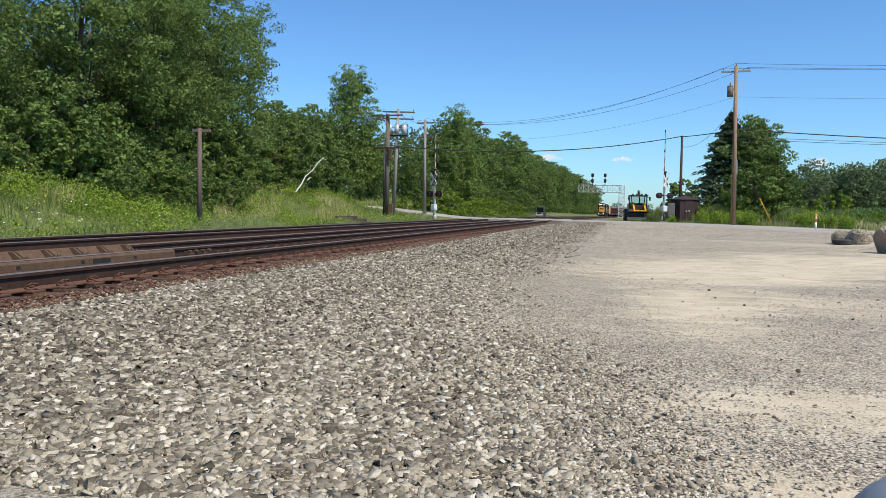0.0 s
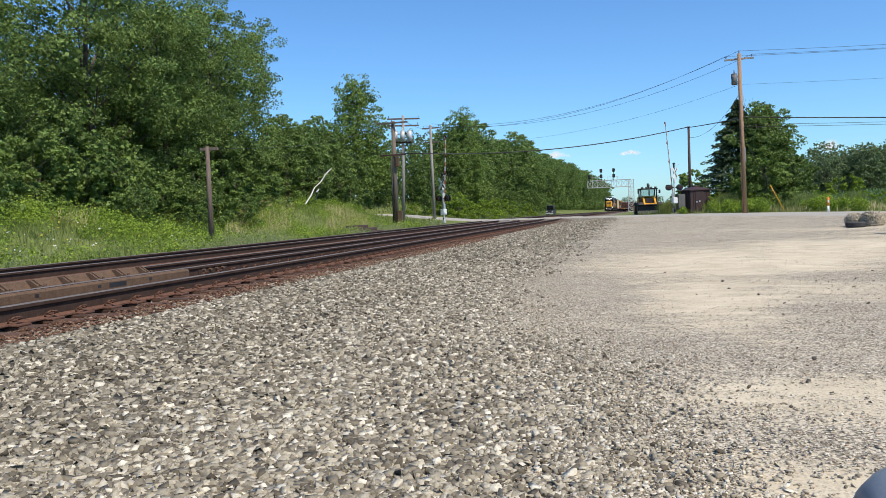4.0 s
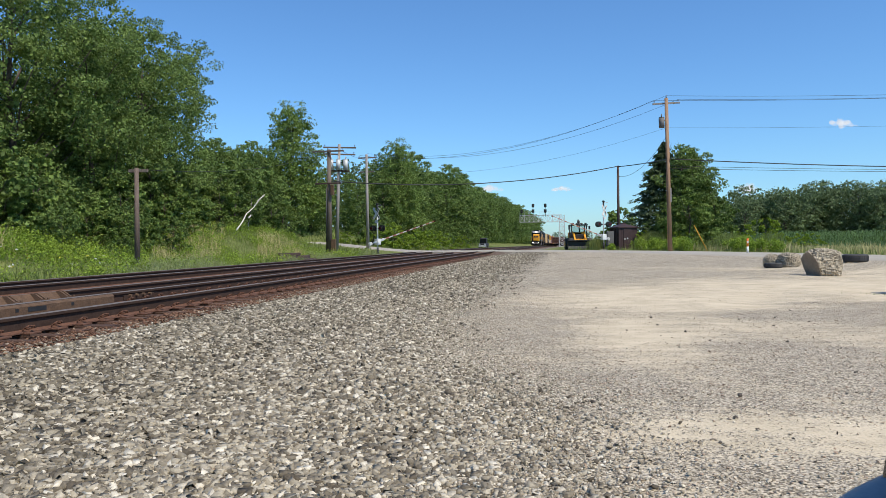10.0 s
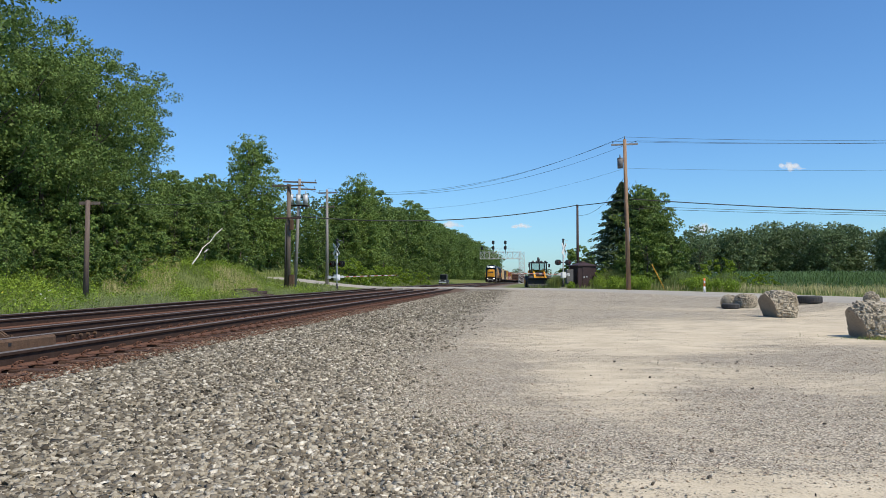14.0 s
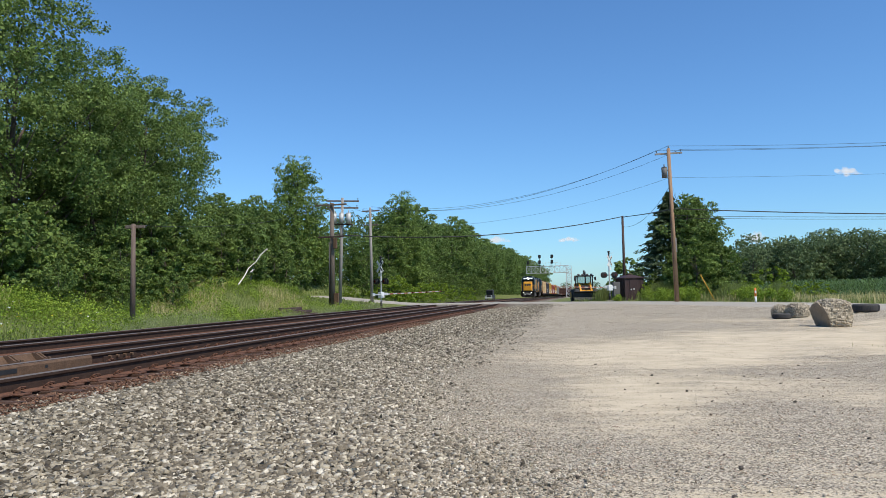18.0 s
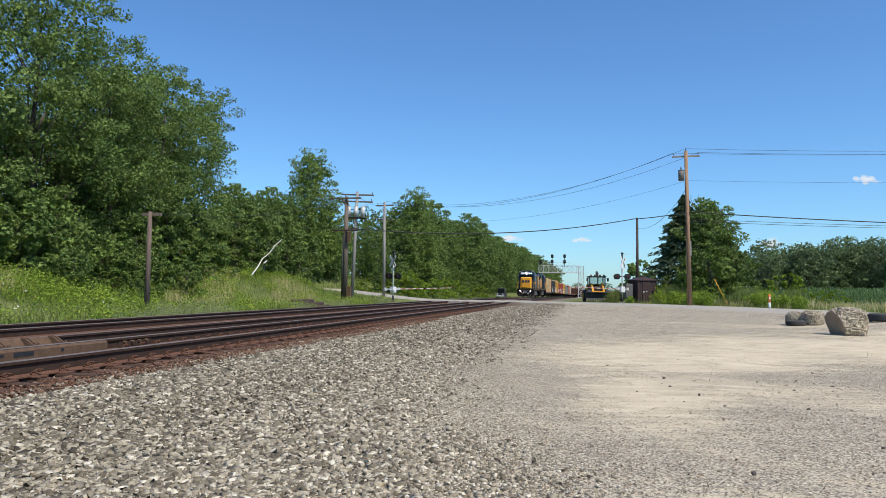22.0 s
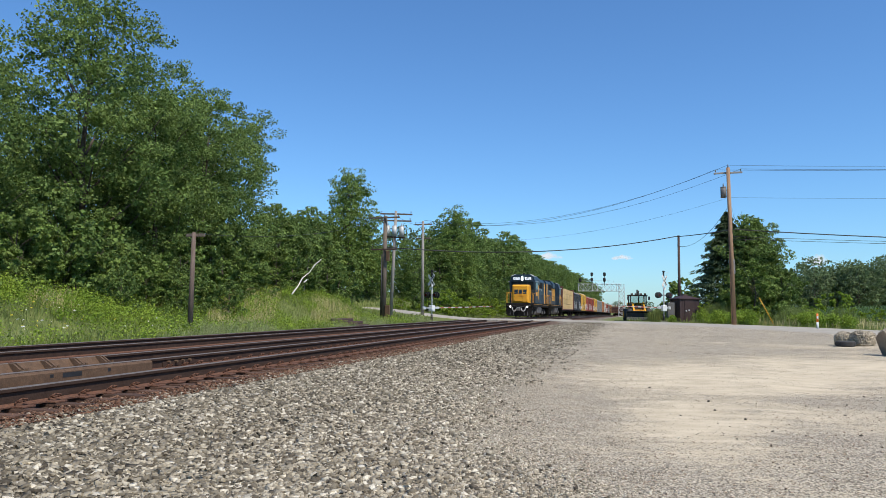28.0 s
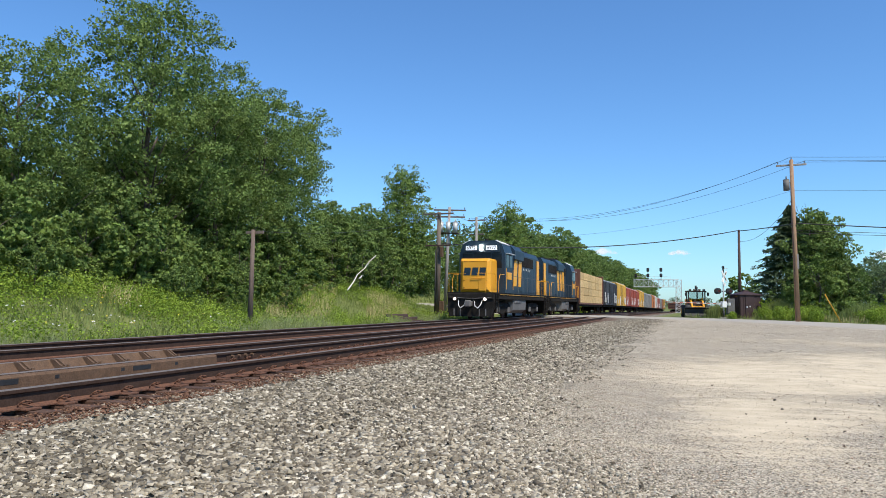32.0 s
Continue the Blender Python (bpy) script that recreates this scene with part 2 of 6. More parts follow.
M["head"] = glow("lit_headlight", (1.0, 0.84, 0.66), 70.0)
M["head2"] = glow("lit_ditch_light", (1.0, 0.84, 0.68), 35.0)
M["board"] = glow("lit_number_board", (0.8, 0.83, 0.87), 0.5)
M["wire"] = material("black_cable", (0.012, 0.012, 0.012), (0.02, 0.02, 0.02), 3, 0.6)
M["lumber"] = material("wrapped_lumber", (0.42, 0.27, 0.1), (0.68, 0.49, 0.23), 1.6, 0.75, 0, 0.2, 9, stretch=(1, 0.5, 3), vary=0.16)
M["flower"] = material("white_flowers", (0.75, 0.75, 0.7), (0.85, 0.85, 0.8), 3, 0.7)
M["flowery"] = material("yellow_flowers", (0.75, 0.6, 0.05), (0.85, 0.7, 0.08), 3, 0.7)
# the clouds' sunlit white is put in as emission over a near-black base
M["cloud"] = glow("cloud_white_glow", (0.9, 0.94, 1.0), 0.85)
M["cloud"].node_tree.nodes["Principled BSDF"].inputs["Base Color"].default_value = (0.02, 0.02, 0.02, 1)
n_, l_ = nodes_of(M["cloud"])
thin_, veil_ = n_.new("ShaderNodeBsdfTransparent"), n_.new("ShaderNodeMixShader")
veil_.inputs[0].default_value = 0.3
l_.new(thin_.outputs[0], veil_.inputs[1])
l_.new(n_["Principled BSDF"].outputs[0], veil_.inputs[2])
l_.new(veil_.outputs[0], n_["Material Output"].inputs[0])


# ---- mesh helpers ----
def part(name, bm, mat, parent=None, label="", smooth=False):
    me = bpy.data.meshes.new(name)
    bm.to_mesh(me)
    bm.free()
    for m in mat if isinstance(mat, (list, tuple)) else [mat]:
        me.materials.append(m)
    if smooth:
        me.shade_smooth()
    ob = new(name, me)
    if parent is not None:
        ob.parent = parent
    if label:
        tagged(ob, label)
    return ob


def arrays(name, verts, faces, mat, parent=None, smooth=False):
    me = bpy.data.meshes.new(name)
    me.from_pydata(verts, [], faces)
    for m in mat if isinstance(mat, (list, tuple)) else [mat]:
        me.materials.append(m)
    if smooth:
        me.shade_smooth()
    ob = new(name, me)
    if parent is not None:
        ob.parent = parent
    return ob


def quick(name, V, F, mat, parent=None, smooth=False):
    """A large mesh from numpy arrays: V (n, 3), F (m, k) of one face size."""
    me = bpy.data.meshes.new(name)
    V, F = np.asarray(V, dtype=np.float32), np.asarray(F, dtype=np.int32)
    k = F.shape[1]
    me.vertices.add(len(V))
    me.vertices.foreach_set("co", V.ravel())
    me.loops.add(F.size)
    me.loops.foreach_set("vertex_index", F.ravel())
    me.polygons.add(len(F))
    me.polygons.foreach_set("loop_start", np.arange(0, F.size, k, dtype=np.int32))
    me.polygons.foreach_set("loop_total", np.full(len(F), k, dtype=np.int32))
    me.update(calc_edges=True)
    for m in mat if isinstance(mat, (list, tuple)) else [mat]:
        me.materials.append(m)
    if smooth:
        me.shade_smooth()
    ob = new(name, me)
    if parent is not None:
        ob.parent = parent
    return ob


def empty(name, m, label, category, group=""):
    ob = new(name)
    ob.matrix_basis = m
    ob.empty_display_size = 0.2
    return tagged(ob, label, category, group)


def box(bm, x0, x1, y0, y1, z0, z1, bevel=0.0, rot=None, mat=0):
    vs = [bm.verts.new((x, y, z)) for z in (z0, z1) for y in (y0, y1) for x in (x0, x1)]
    fs = [bm.faces.new([vs[i] for i in f]) for f in ((0, 2, 3, 1), (4, 5, 7, 6), (0, 1, 5, 4), (2, 6, 7, 3), (0, 4, 6, 2), (1, 3, 7, 5))]
    for f in fs:
        f.material_index = mat
    if bevel:
        es = list({e for f in fs for e in f.edges})
        r = bmesh.ops.bevel(bm, geom=es, offset=bevel, segments=1, affect="EDGES")
        for f in r["faces"]:
            f.material_index = mat
        vs = list({v for f in r["faces"] for v in f.verts} | {v for v in vs if v.is_valid})
    if rot is not None:
        bmesh.ops.transform(bm, matrix=rot, verts=vs)
    return vs


def tube(bm, p, q, r0, r1=None, n=8, cap=True, mat=0):
    """A round bar from p to q."""
    p, q = Vector(p), Vector(q)
    r1 = r0 if r1 is None else r1
    w = (q - p).normalized()
    u = w.orthogonal().normalized()
    v = w.cross(u)
    a = [bm.verts.new(p + (u * math.cos(2 * math.pi * i / n) + v * math.sin(2 * math.pi * i / n)) * r0) for i in range(n)]
    b = [bm.verts.new(q + (u * math.cos(2 * math.pi * i / n) + v * math.sin(2 * math.pi * i / n)) * r1) for i in range(n)]
    for i in range(n):
        f = bm.faces.new((a[i], a[(i + 1) % n], b[(i + 1) % n], b[i]))
        f.smooth = n > 6
        f.material_index = mat
    if cap:
        bm.faces.new(a[::-1]).material_index = mat
        bm.faces.new(b).material_index = mat


def prism(bm, outline, axis, a, b, mat=0):
    """The outline (2D points) drawn out along an axis from a to b."""
    def at(p, k):
        return {"x": (k, p[0], p[1]), "y": (p[0], k, p[1]), "z": (p[0], p[1], k)}[axis]
    lo = [bm.verts.new(at(p, a)) for p in outline]
    hi = [bm.verts.new(at(p, b)) for p in outline]
    n = len(outline)
    for i in range(n):
        bm.faces.new((lo[i], lo[(i + 1) % n], hi[(i + 1) % n], hi[i])).material_index = mat
    bm.faces.new(lo[::-1]).material_index = mat
    bm.faces.new(hi).material_index = mat
    bmesh.ops.recalc_face_normals(bm, faces=bm.faces[:])


def bx(name, mat, parent, x0, x1, y0, y1, z0, z1, bevel=0.0, label="", rot=None):
    bm = bmesh.new()
    box(bm, x0, x1, y0, y1, z0, z1, bevel, rot)
    return part(name, bm, mat, parent, label)


def tb(name, mat, parent, p, q, r0, r1=None, n=8, label=""):
    bm = bmesh.new()
    tube(bm, p, q, r0, r1, n)
    return part(name, bm, mat, parent, label)


def smooth_step(a, b, x):
    k = np.clip((x - a) / (b - a), 0, 1)
    return k * k * (3 - 2 * k)


# ---- ground ----
TRACK_1, TRACK_2 = -7.82, -13.1
GAUGE = 0.7175
RAIL_Z = 0.52
TIE_Z = 0.29


def fall(y):
    """The line falls gently away beyond the crossing."""
    return -1.25 * np.clip((y - 75) / 210, 0, 1.6) ** 1.2


ROAD = [Vector(p) for p in ((-90, 78), (-60, 76), (-40, 73), (-22, 69.5), (-10.4, 66), (-4, 63), (1.6, 58), (6.6, 50), (10.9, 40), (14.7, 30), (20, 12), (26, -8), (40, -60), (60, -130))]


def road_line(steps=8):
    """The road's middle line as closely spaced points."""
    out = []
    for i in range(1, len(ROAD) - 2):
        p0, p1, p2, p3 = ROAD[i - 1:i + 3]
        for k in range(steps):
            t = k / steps
            out.append(0.5 * (2 * p1 + (p2 - p0) * t + (2 * p0 - 5 * p1 + 4 * p2 - p3) * t * t + (3 * p1 - p0 - 3 * p2 + p3) * t ** 3))
    return out


ROAD_PTS = road_line()


def road_gap(x, y):
    """Distance to the road's middle line, positive on its far side."""
    best = np.full(np.shape(x), 1e9)
    sign = np.ones(np.shape(x))
    for p, q in zip(ROAD_PTS[:-1], ROAD_PTS[1:]):
        ex, ey = q.x - p.x, q.y - p.y
        t = np.clip(((x - p.x) * ex + (y - p.y) * ey) / (ex * ex + ey * ey), 0, 1)
        dx, dy = x - p.x - t * ex, y - p.y - t * ey
        d = np.hypot(dx, dy)
        near = d < best
        best = np.where(near, d, best)
        sign = np.where(near, np.sign(ex * dy - ey * dx), sign)
    return best * sign


def height(x, y):
    x, y = np.asarray(x, float), np.asarray(y, float)
    lot = 0.42 * smooth_step(14, 50, y)
    k = smooth_step(-2.9, -6.0, x)
    z = lot * (1 - k) + np.maximum(lot * 0.6, TIE_Z - 0.05) * k
    bank = 0.2 + 1.3 * smooth_step(-16, -29, x) + 1.5 * smooth_step(-29, -70, x)
    bank = bank + 1.7 * smooth_step(-25, -35, x) * smooth_step(66, 86, y) * smooth_step(140, 105, y)
    bank = bank + 1.1 * smooth_step(-18.5, -24, x) * smooth_step(35, 44, y) * smooth_step(63, 53, y)
    bank = bank + 0.75 * smooth_step(-16.5, -22, x) * smooth_step(31, 20, y)
    kl = smooth_step(-14.6, -16.4, x)
    z = z * (1 - kl) + bank * kl
    gap = road_gap(x, y)
    road = np.exp(-(gap / 5.6) ** 4)
    z = z * (1 - road) + (RAIL_Z - 0.035 + 0.95 * smooth_step(-14, -28, x)) * road
    z = z + fall(y) * np.where(x > -3, smooth_step(60, 0, x), np.where(x < -16, smooth_step(-70, -16, x), 1.0))
    bump = 0.035 * np.sin(x * 1.3 + 0.7 * y) * np.sin(0.9 * y - 0.4 * x) * (1 - k) * (1 - road)
    return z + bump * np.clip(y / 6, 0, 1) * np.clip((200 - y) / 100, 0, 1)


def axis_lines(lo, hi, near_lo, near_hi, step, grow):
    a = list(np.arange(near_lo, near_hi + 1e-6, step))
    d = step
    while a[-1] < hi:
        d *= grow
        a.append(a[-1] + d)
    d = step
    while a[0] > lo:
        d *= grow
        a.insert(0, a[0] - d)
    return np.array(a)


gx = axis_lines(-3000, 3000, -32, 14, 0.4, 1.22)
gy = axis_lines(-400, 4000, -2, 72, 0.45, 1.16)
GX, GY = np.meshgrid(gx, gy)
GZ = height(GX, GY)
nx, ny = len(gx), len(gy)
idx = np.arange(nx * ny).reshape(ny, nx)
ground_f = np.stack([idx[:-1, :-1], idx[:-1, 1:], idx[1:, 1:], idx[1:, :-1]], -1).reshape(-1, 4)


# bare sandy places in the lot: centre, half-lengths, strength
SAND = ((1.9, 17.3, 3.4, 5.0, 1.0), (6.5, 20.5, 5.5, 5.0, 1.0), (12.0, 24.0, 6.5, 4.6, 0.95), (0.75, 10.9, 1.15, 3.0, 0.95), (2.6, 12.4, 1.6, 1.6, 0.7),
        (5.0, 10.6, 2.6, 1.2, 0.62), (1.3, 5.0, 1.5, 0.62, 0.85), (3.3, 5.6, 1.7, 0.9, 0.7), (0.75, 3.2, 0.55, 0.4, 0.8), (6.2, 7.8, 2.2, 1.3, 0.75), (9.5, 13.5, 3.2, 3.0, 0.9), (7.0, 30.0, 4.0, 1.3, 0.6), (3.2, 31.0, 3.0, 0.8, 0.5))
# stony places within them
STONY = ((3.9, 13.8, 2.0, 1.1, 0.75), (6.3, 16.0, 2.2, 0.7, 0.5), (2.3, 9.4, 1.0, 0.6, 0.6), (1.3, 26.8, 2.5, 1.5, 0.5))


def patches(x, y, spots):
    k = np.zeros(np.shape(x))
    for cx, cy, rx, ry, s in spots:
        d = np.sqrt(((x - cx) / rx) ** 2 + ((y - cy) / ry) ** 2)
        k = np.maximum(k, s * smooth_step(1.6, 0.3, d))
    return k


def sandiness(x, y):
    return np.clip(patches(x, y, SAND) - patches(x, y, STONY), 0, 1)


def ground_material():
    m = bpy.data.materials.new("gravel_dirt_and_grass")
    m.use_nodes = True
    n, l = nodes_of(m)
    bs = n["Principled BSDF"]
    bs.inputs["Roughness"].default_value = 0.95
    bs.inputs["Specular IOR Level"].default_value = 0.2
    geo = n.new("ShaderNodeNewGeometry")
    pos = geo.outputs["Position"]
    sep = n.new("ShaderNodeSeparateXYZ")
    l.new(pos, sep.inputs[0])

    def noise_tex(scale, detail=4, stretch=None):
        t = n.new("ShaderNodeTexNoise")
        t.inputs["Scale"].default_value = scale
        t.inputs["Detail"].default_value = detail
        if stretch:
            mp = n.new("ShaderNodeMapping")
            mp.inputs["Scale"].default_value = stretch
            l.new(pos, mp.inputs[0])
            l.new(mp.outputs[0], t.inputs["Vector"])
        else:
            l.new(pos, t.inputs["Vector"])
        return t.outputs[0]

    def calc(op, a, b=None, c=None):
        t = n.new("ShaderNodeMath")
        t.operation = op
        for i, v in enumerate((a, b, c)):
            if v is None:
                continue
            if isinstance(v, (int, float)):
                t.inputs[i].default_value = v
            else:
                l.new(v, t.inputs[i])
        return t.outputs[0]

    def ramp(v, lo, hi):
        t = n.new("ShaderNodeMapRange")
        t.interpolation_type = "SMOOTHSTEP"
        t.inputs[1].default_value = lo
        t.inputs[2].default_value = hi
        l.new(v, t.inputs[0])
        return t.outputs[0]

    def two(v, a, b):
        t = n.new("ShaderNodeValToRGB")
        t.color_ramp.elements[0].position, t.color_ramp.elements[1].position = 0.3, 0.7
        t.color_ramp.elements[0].color, t.color_ramp.elements[1].color = (*a, 1), (*b, 1)
        l.new(v, t.inputs[0])
        return t.outputs[0]

    def mix(k, a, b):
        t = n.new("ShaderNodeMix")
        t.data_type = "RGBA"
        l.new(k, t.inputs[0])
        l.new(a, t.inputs[6])
        l.new(b, t.inputs[7])
        return t.outputs[2]

    x, y = sep.outputs[0], sep.outputs[1]
    vor = n.new("ShaderNodeTexVoronoi")
    vor.inputs["Scale"].default_value = 26
    l.new(pos, vor.inputs["Vector"])
    vor2 = n.new("ShaderNodeTexVoronoi")
    vor2.inputs["Scale"].default_value = 70
    l.new(pos, vor2.inputs["Vector"])
    pebble = n.new("ShaderNodeSeparateColor")
    l.new(vor2.outputs["Color"], pebble.inputs[0])
    pebble_c = n.new("ShaderNodeSeparateColor")
    l.new(vor.outputs["Color"], pebble_c.inputs[0])
    gravel = two(calc("MULTIPLY_ADD", pebble.outputs[0], 0.7, calc("MULTIPLY", noise_tex(2.0), 0.3)), (0.15, 0.126, 0.092), (0.58, 0.503, 0.385))
    ballast = two(calc("MULTIPLY_ADD", pebble_c.outputs[0], 0.7, calc("MULTIPLY", noise_tex(1.5), 0.3)), (0.08, 0.07, 0.052), (0.34, 0.3, 0.225))
    rusty = two(noise_tex(3.0), (0.085, 0.054, 0.037), (0.18, 0.12, 0.083))
    dirt = two(calc("MULTIPLY_ADD", noise_tex(60, 6), 0.35, calc("MULTIPLY", noise_tex(2.2, 7, (0.6, 1.2, 1)), 0.65)), (0.46, 0.38, 0.26), (0.7, 0.595, 0.43))
    soil = two(noise_tex(1.0, 6), (0.1, 0.13, 0.035), (0.2, 0.22, 0.07))
    # bare sand between gravel, worn into streaks by wheels
    sand = n.new("ShaderNodeAttribute")
    sand.attribute_name = "sand"
    lot = calc("ADD", calc("MULTIPLY", sand.outputs["Fac"], 1.0), calc("MULTIPLY_ADD", noise_tex(0.8, 7, (0.8, 1.0, 1)), 1.4, -0.7))
    lot = calc("ADD", lot, calc("MULTIPLY_ADD", noise_tex(3.2, 8, (0.35, 1.3, 1)), 1.4, -0.7))
    lot = calc("ADD", lot, calc("MULTIPLY_ADD", noise_tex(14, 6, (0.6, 1.0, 1)), 0.9, -0.45))
    kdirt = ramp(calc("ADD", lot, calc("MULTIPLY_ADD", pebble.outputs[1], 0.7, -0.35)), 0.06, 0.8)
    col = mix(calc("MULTIPLY", kdirt, 0.95), gravel, dirt)
    wob = calc("ADD", x, calc("MULTIPLY_ADD", noise_tex(0.8, 5), 3.0, -1.5))
    kb = ramp(wob, -1.6, -3.4)
    col = mix(kb, col, ballast)
    kr = ramp(calc("ADD", x, calc("MULTIPLY_ADD", noise_tex(1.5, 5), 1.2, -0.6)), -5.2, -6.6)
    col = mix(calc("MULTIPLY", kr, 0.95), col, rusty)
    kg = ramp(calc("ADD", x, calc("MULTIPLY_ADD", noise_tex(0.9, 4), 1.0, -0.5)), -15.0, -15.7)
    at = n.new("ShaderNodeAttribute")
    at.attribute_name = "verge"
    kright = ramp(calc("ADD", at.outputs["Fac"], calc("MULTIPLY_ADD", noise_tex(0.9, 4), 1.6, -0.8)), 4.0, 4.7)
    kright = calc("MULTIPLY", kright, ramp(x, -4.5, -3.0))
    col = mix(calc("MAXIMUM", kg, kright), col, soil)
    l.new(col, bs.inputs["Base Color"])
    bp = n.new("ShaderNodeBump")
    bp.inputs["Strength"].default_value = 0.9
    bp.inputs["Distance"].default_value = 0.02
    kk = calc("SUBTRACT", 1.0, calc("MULTIPLY", kdirt, 0.75))
    l.new(calc("MULTIPLY", calc("ADD", vor.outputs["Distance"], calc("MULTIPLY", noise_tex(45, 3), 0.6)), kk), bp.inputs["Height"])
    l.new(bp.outputs[0], bs.inputs["Normal"])
    return m


ground = quick("ground", np.stack([GX.ravel(), GY.ravel(), GZ.ravel()], 1), ground_f, ground_material(), smooth=True)
verge = ground.data.attributes.new("verge", "FLOAT", "POINT")
verge.data.foreach_set("value", np.clip(road_gap(GX, GY), -100, 100).astype(np.float32).ravel())
sand_at = ground.data.attributes.new("sand", "FLOAT", "POINT")
sand_at.data.foreach_set("value", sandiness(GX, GY).astype(np.float32).ravel())
tagged(ground, "gravel and dry dirt lot beside the tracks, grass beyond", "ground", kind="structure")


def road_sheet():
    V, F = [], []
    cols = 13
    pts = ROAD_PTS
    for i, p in enumerate(pts):
        d = (pts[min(i + 1, len(pts) - 1)] - pts[max(i - 1, 0)]).normalized()
        nrm = Vector((-d.y, d.x))
        w0, w1 = -3.5 + 0.15 * math.sin(i * 1.7), 3.4 + 0.1 * math.sin(i * 2.3)
        for j in range(cols):
            edge = j in (0, cols - 1)
            q = p + nrm * (w0 + (w1 - w0) * j / (cols - 1))
            V.append((q.x, q.y, float(height(q.x, q.y)) + (-0.08 if edge else 0.03)))
    for i in range(len(pts) - 1):
        for j in range(cols - 1):
            k = i * cols + j
            F.append((k, k + cols, k + cols + 1, k + 1))
    return quick("road", V, F, M["asphalt"], smooth=True)


road = road_sheet()
tagged(road, "worn light grey asphalt road over the level crossing", "road", kind="structure")


# ---- tracks ----
def rail_outline():
    return [(-0.082, 0), (0.082, 0), (0.082, 0.015), (0.013, 0.042), (0.0105, 0.158), (0.04, 0.174), (0.041, 0.21), (0.031, 0.22),
            (-0.031, 0.22), (-0.041, 0.21), (-0.04, 0.174), (-0.0105, 0.158), (-0.013, 0.042), (-0.082, 0.015)]



RAIL_YS = [-60, -20, 0, 20, 40, 75, 110, 150, 200, 250, 300, 360, 420, 520]


def rail(parent, x, ys=RAIL_YS):
    out = rail_outline()
    k = len(out)
    V, F = [], []
    for y in ys:
        for (a, b) in out:
            V.append((x + a, y, TIE_Z + 0.01 + b + float(fall(np.array(float(y))))))
    for i in range(len(ys) - 1):
        for j in range(k):
            F.append((i * k + j, i * k + (j + 1) % k, (i + 1) * k + (j + 1) % k, (i + 1) * k + j))
    ob = arrays("rail", V, F, [M["steel"], M["railtop"], M["rustred"]], parent)
    for p in ob.data.polygons:
        if p.index % k in (6, 7, 8):
            p.material_index = 1
        elif p.index % k in (1, 2, 12, 13, 0):
            p.material_index = 2
    return ob


def track(x, label):
    t = empty("railway_track", pose(0, 0, 0), label, "track", "railway tracks")
    tagged(t, kind="structure")
    rail(t, x - GAUGE - 0.0365)
    rail(t, x + GAUGE + 0.0365)
    return t


track_near = track(TRACK_1, "rusty steel railway track on wooden ties in ballast")
rail(track_near, -9.98, [-60, -20, 0, 20, 40, 58])
track_far = track(TRACK_2, "rusty steel railway track farther from the lot")


def shared(name, mesh, parent, m):
    ob = new(name, mesh)
    ob.parent = parent
    ob.matrix_basis = m
    return ob


def mesh_of(name, bm, mat, smooth=False):
    me = bpy.data.meshes.new(name)
    bm.to_mesh(me)
    bm.free()
    for m in mat if isinstance(mat, (list, tuple)) else [mat]:
        me.materials.append(m)
    if smooth:
        me.shade_smooth()
    return me


def tie_mesh(seed):
    r = random.Random(seed)
    bm = bmesh.new()
    box(bm, -2.9, 1.3, -0.115, 0.115, -0.17, 0.0, 0.012)
    for v in bm.verts:
        v.co += Vector((r.uniform(-0.03, 0.03), r.uniform(-0.008, 0.008), r.uniform(-0.008, 0.006)))
    return mesh_of("tie", bm, M["tie"])


def clip_mesh():
    """A bent spring-steel loop on the rail's foot."""
    bm = bmesh.new()
    pts = [(0.03, -0.07, 0.02), (0.05, -0.07, 0.05), (0.1, -0.045, 0.085), (0.135, 0.0, 0.08), (0.11, 0.05, 0.06), (0.05, 0.06, 0.045), (0.0, 0.02, 0.035)]
    for a, b in zip(pts[:-1], pts[1:]):
        tube(bm, a, b, 0.011, n=5)
    return mesh_of("rail_clip", bm, M["rustred"], True)


def plate_mesh():
    bm = bmesh.new()
    box(bm, -0.2, 0.2, -0.1, 0.1, 0.0, 0.022, 0.004)
    box(bm, 0.085, 0.105, -0.08, 0.08, 0.018, 0.032, 0.003)
    box(bm, -0.105, -0.085, -0.08, 0.08, 0.018, 0.032, 0.003)
    return mesh_of("tie_plate", bm, M["rustred"])


ties, clip, plate = [tie_mesh(i) for i in range(5)], clip_mesh(), plate_mesh()
tie_rand = random.Random(3)
for i in range(84):
    y = 4.2 + i * 0.497
    shared("tie", tie_rand.choice(ties), track_near, pose(TRACK_1 + tie_rand.uniform(-0.1, 0.1), y + tie_rand.uniform(-0.03, 0.03), TIE_Z, 0, 0, tie_rand.uniform(-1.5, 1.5)))
    for s in (1, -1):
        x = TRACK_1 + s * (GAUGE + 0.0365)
        shared("tie_plate", plate, track_near, pose(x, y, TIE_Z + 0.002, 0, 0, 0))
        if s == 1 or y > 12:
            shared("rail_clip", clip, track_near, pose(x + 0.02, y + tie_rand.uniform(-0.03, 0.03), TIE_Z + 0.02, 0, 0, tie_rand.uniform(-14, 14)))
for i in range(70):
    y = 7.0 + i * 0.6
    shared("tie", tie_rand.choice(ties), track_far, pose(TRACK_2 + tie_rand.uniform(-0.05, 0.05), y, TIE_Z, 0, 0, tie_rand.uniform(-1, 1)))

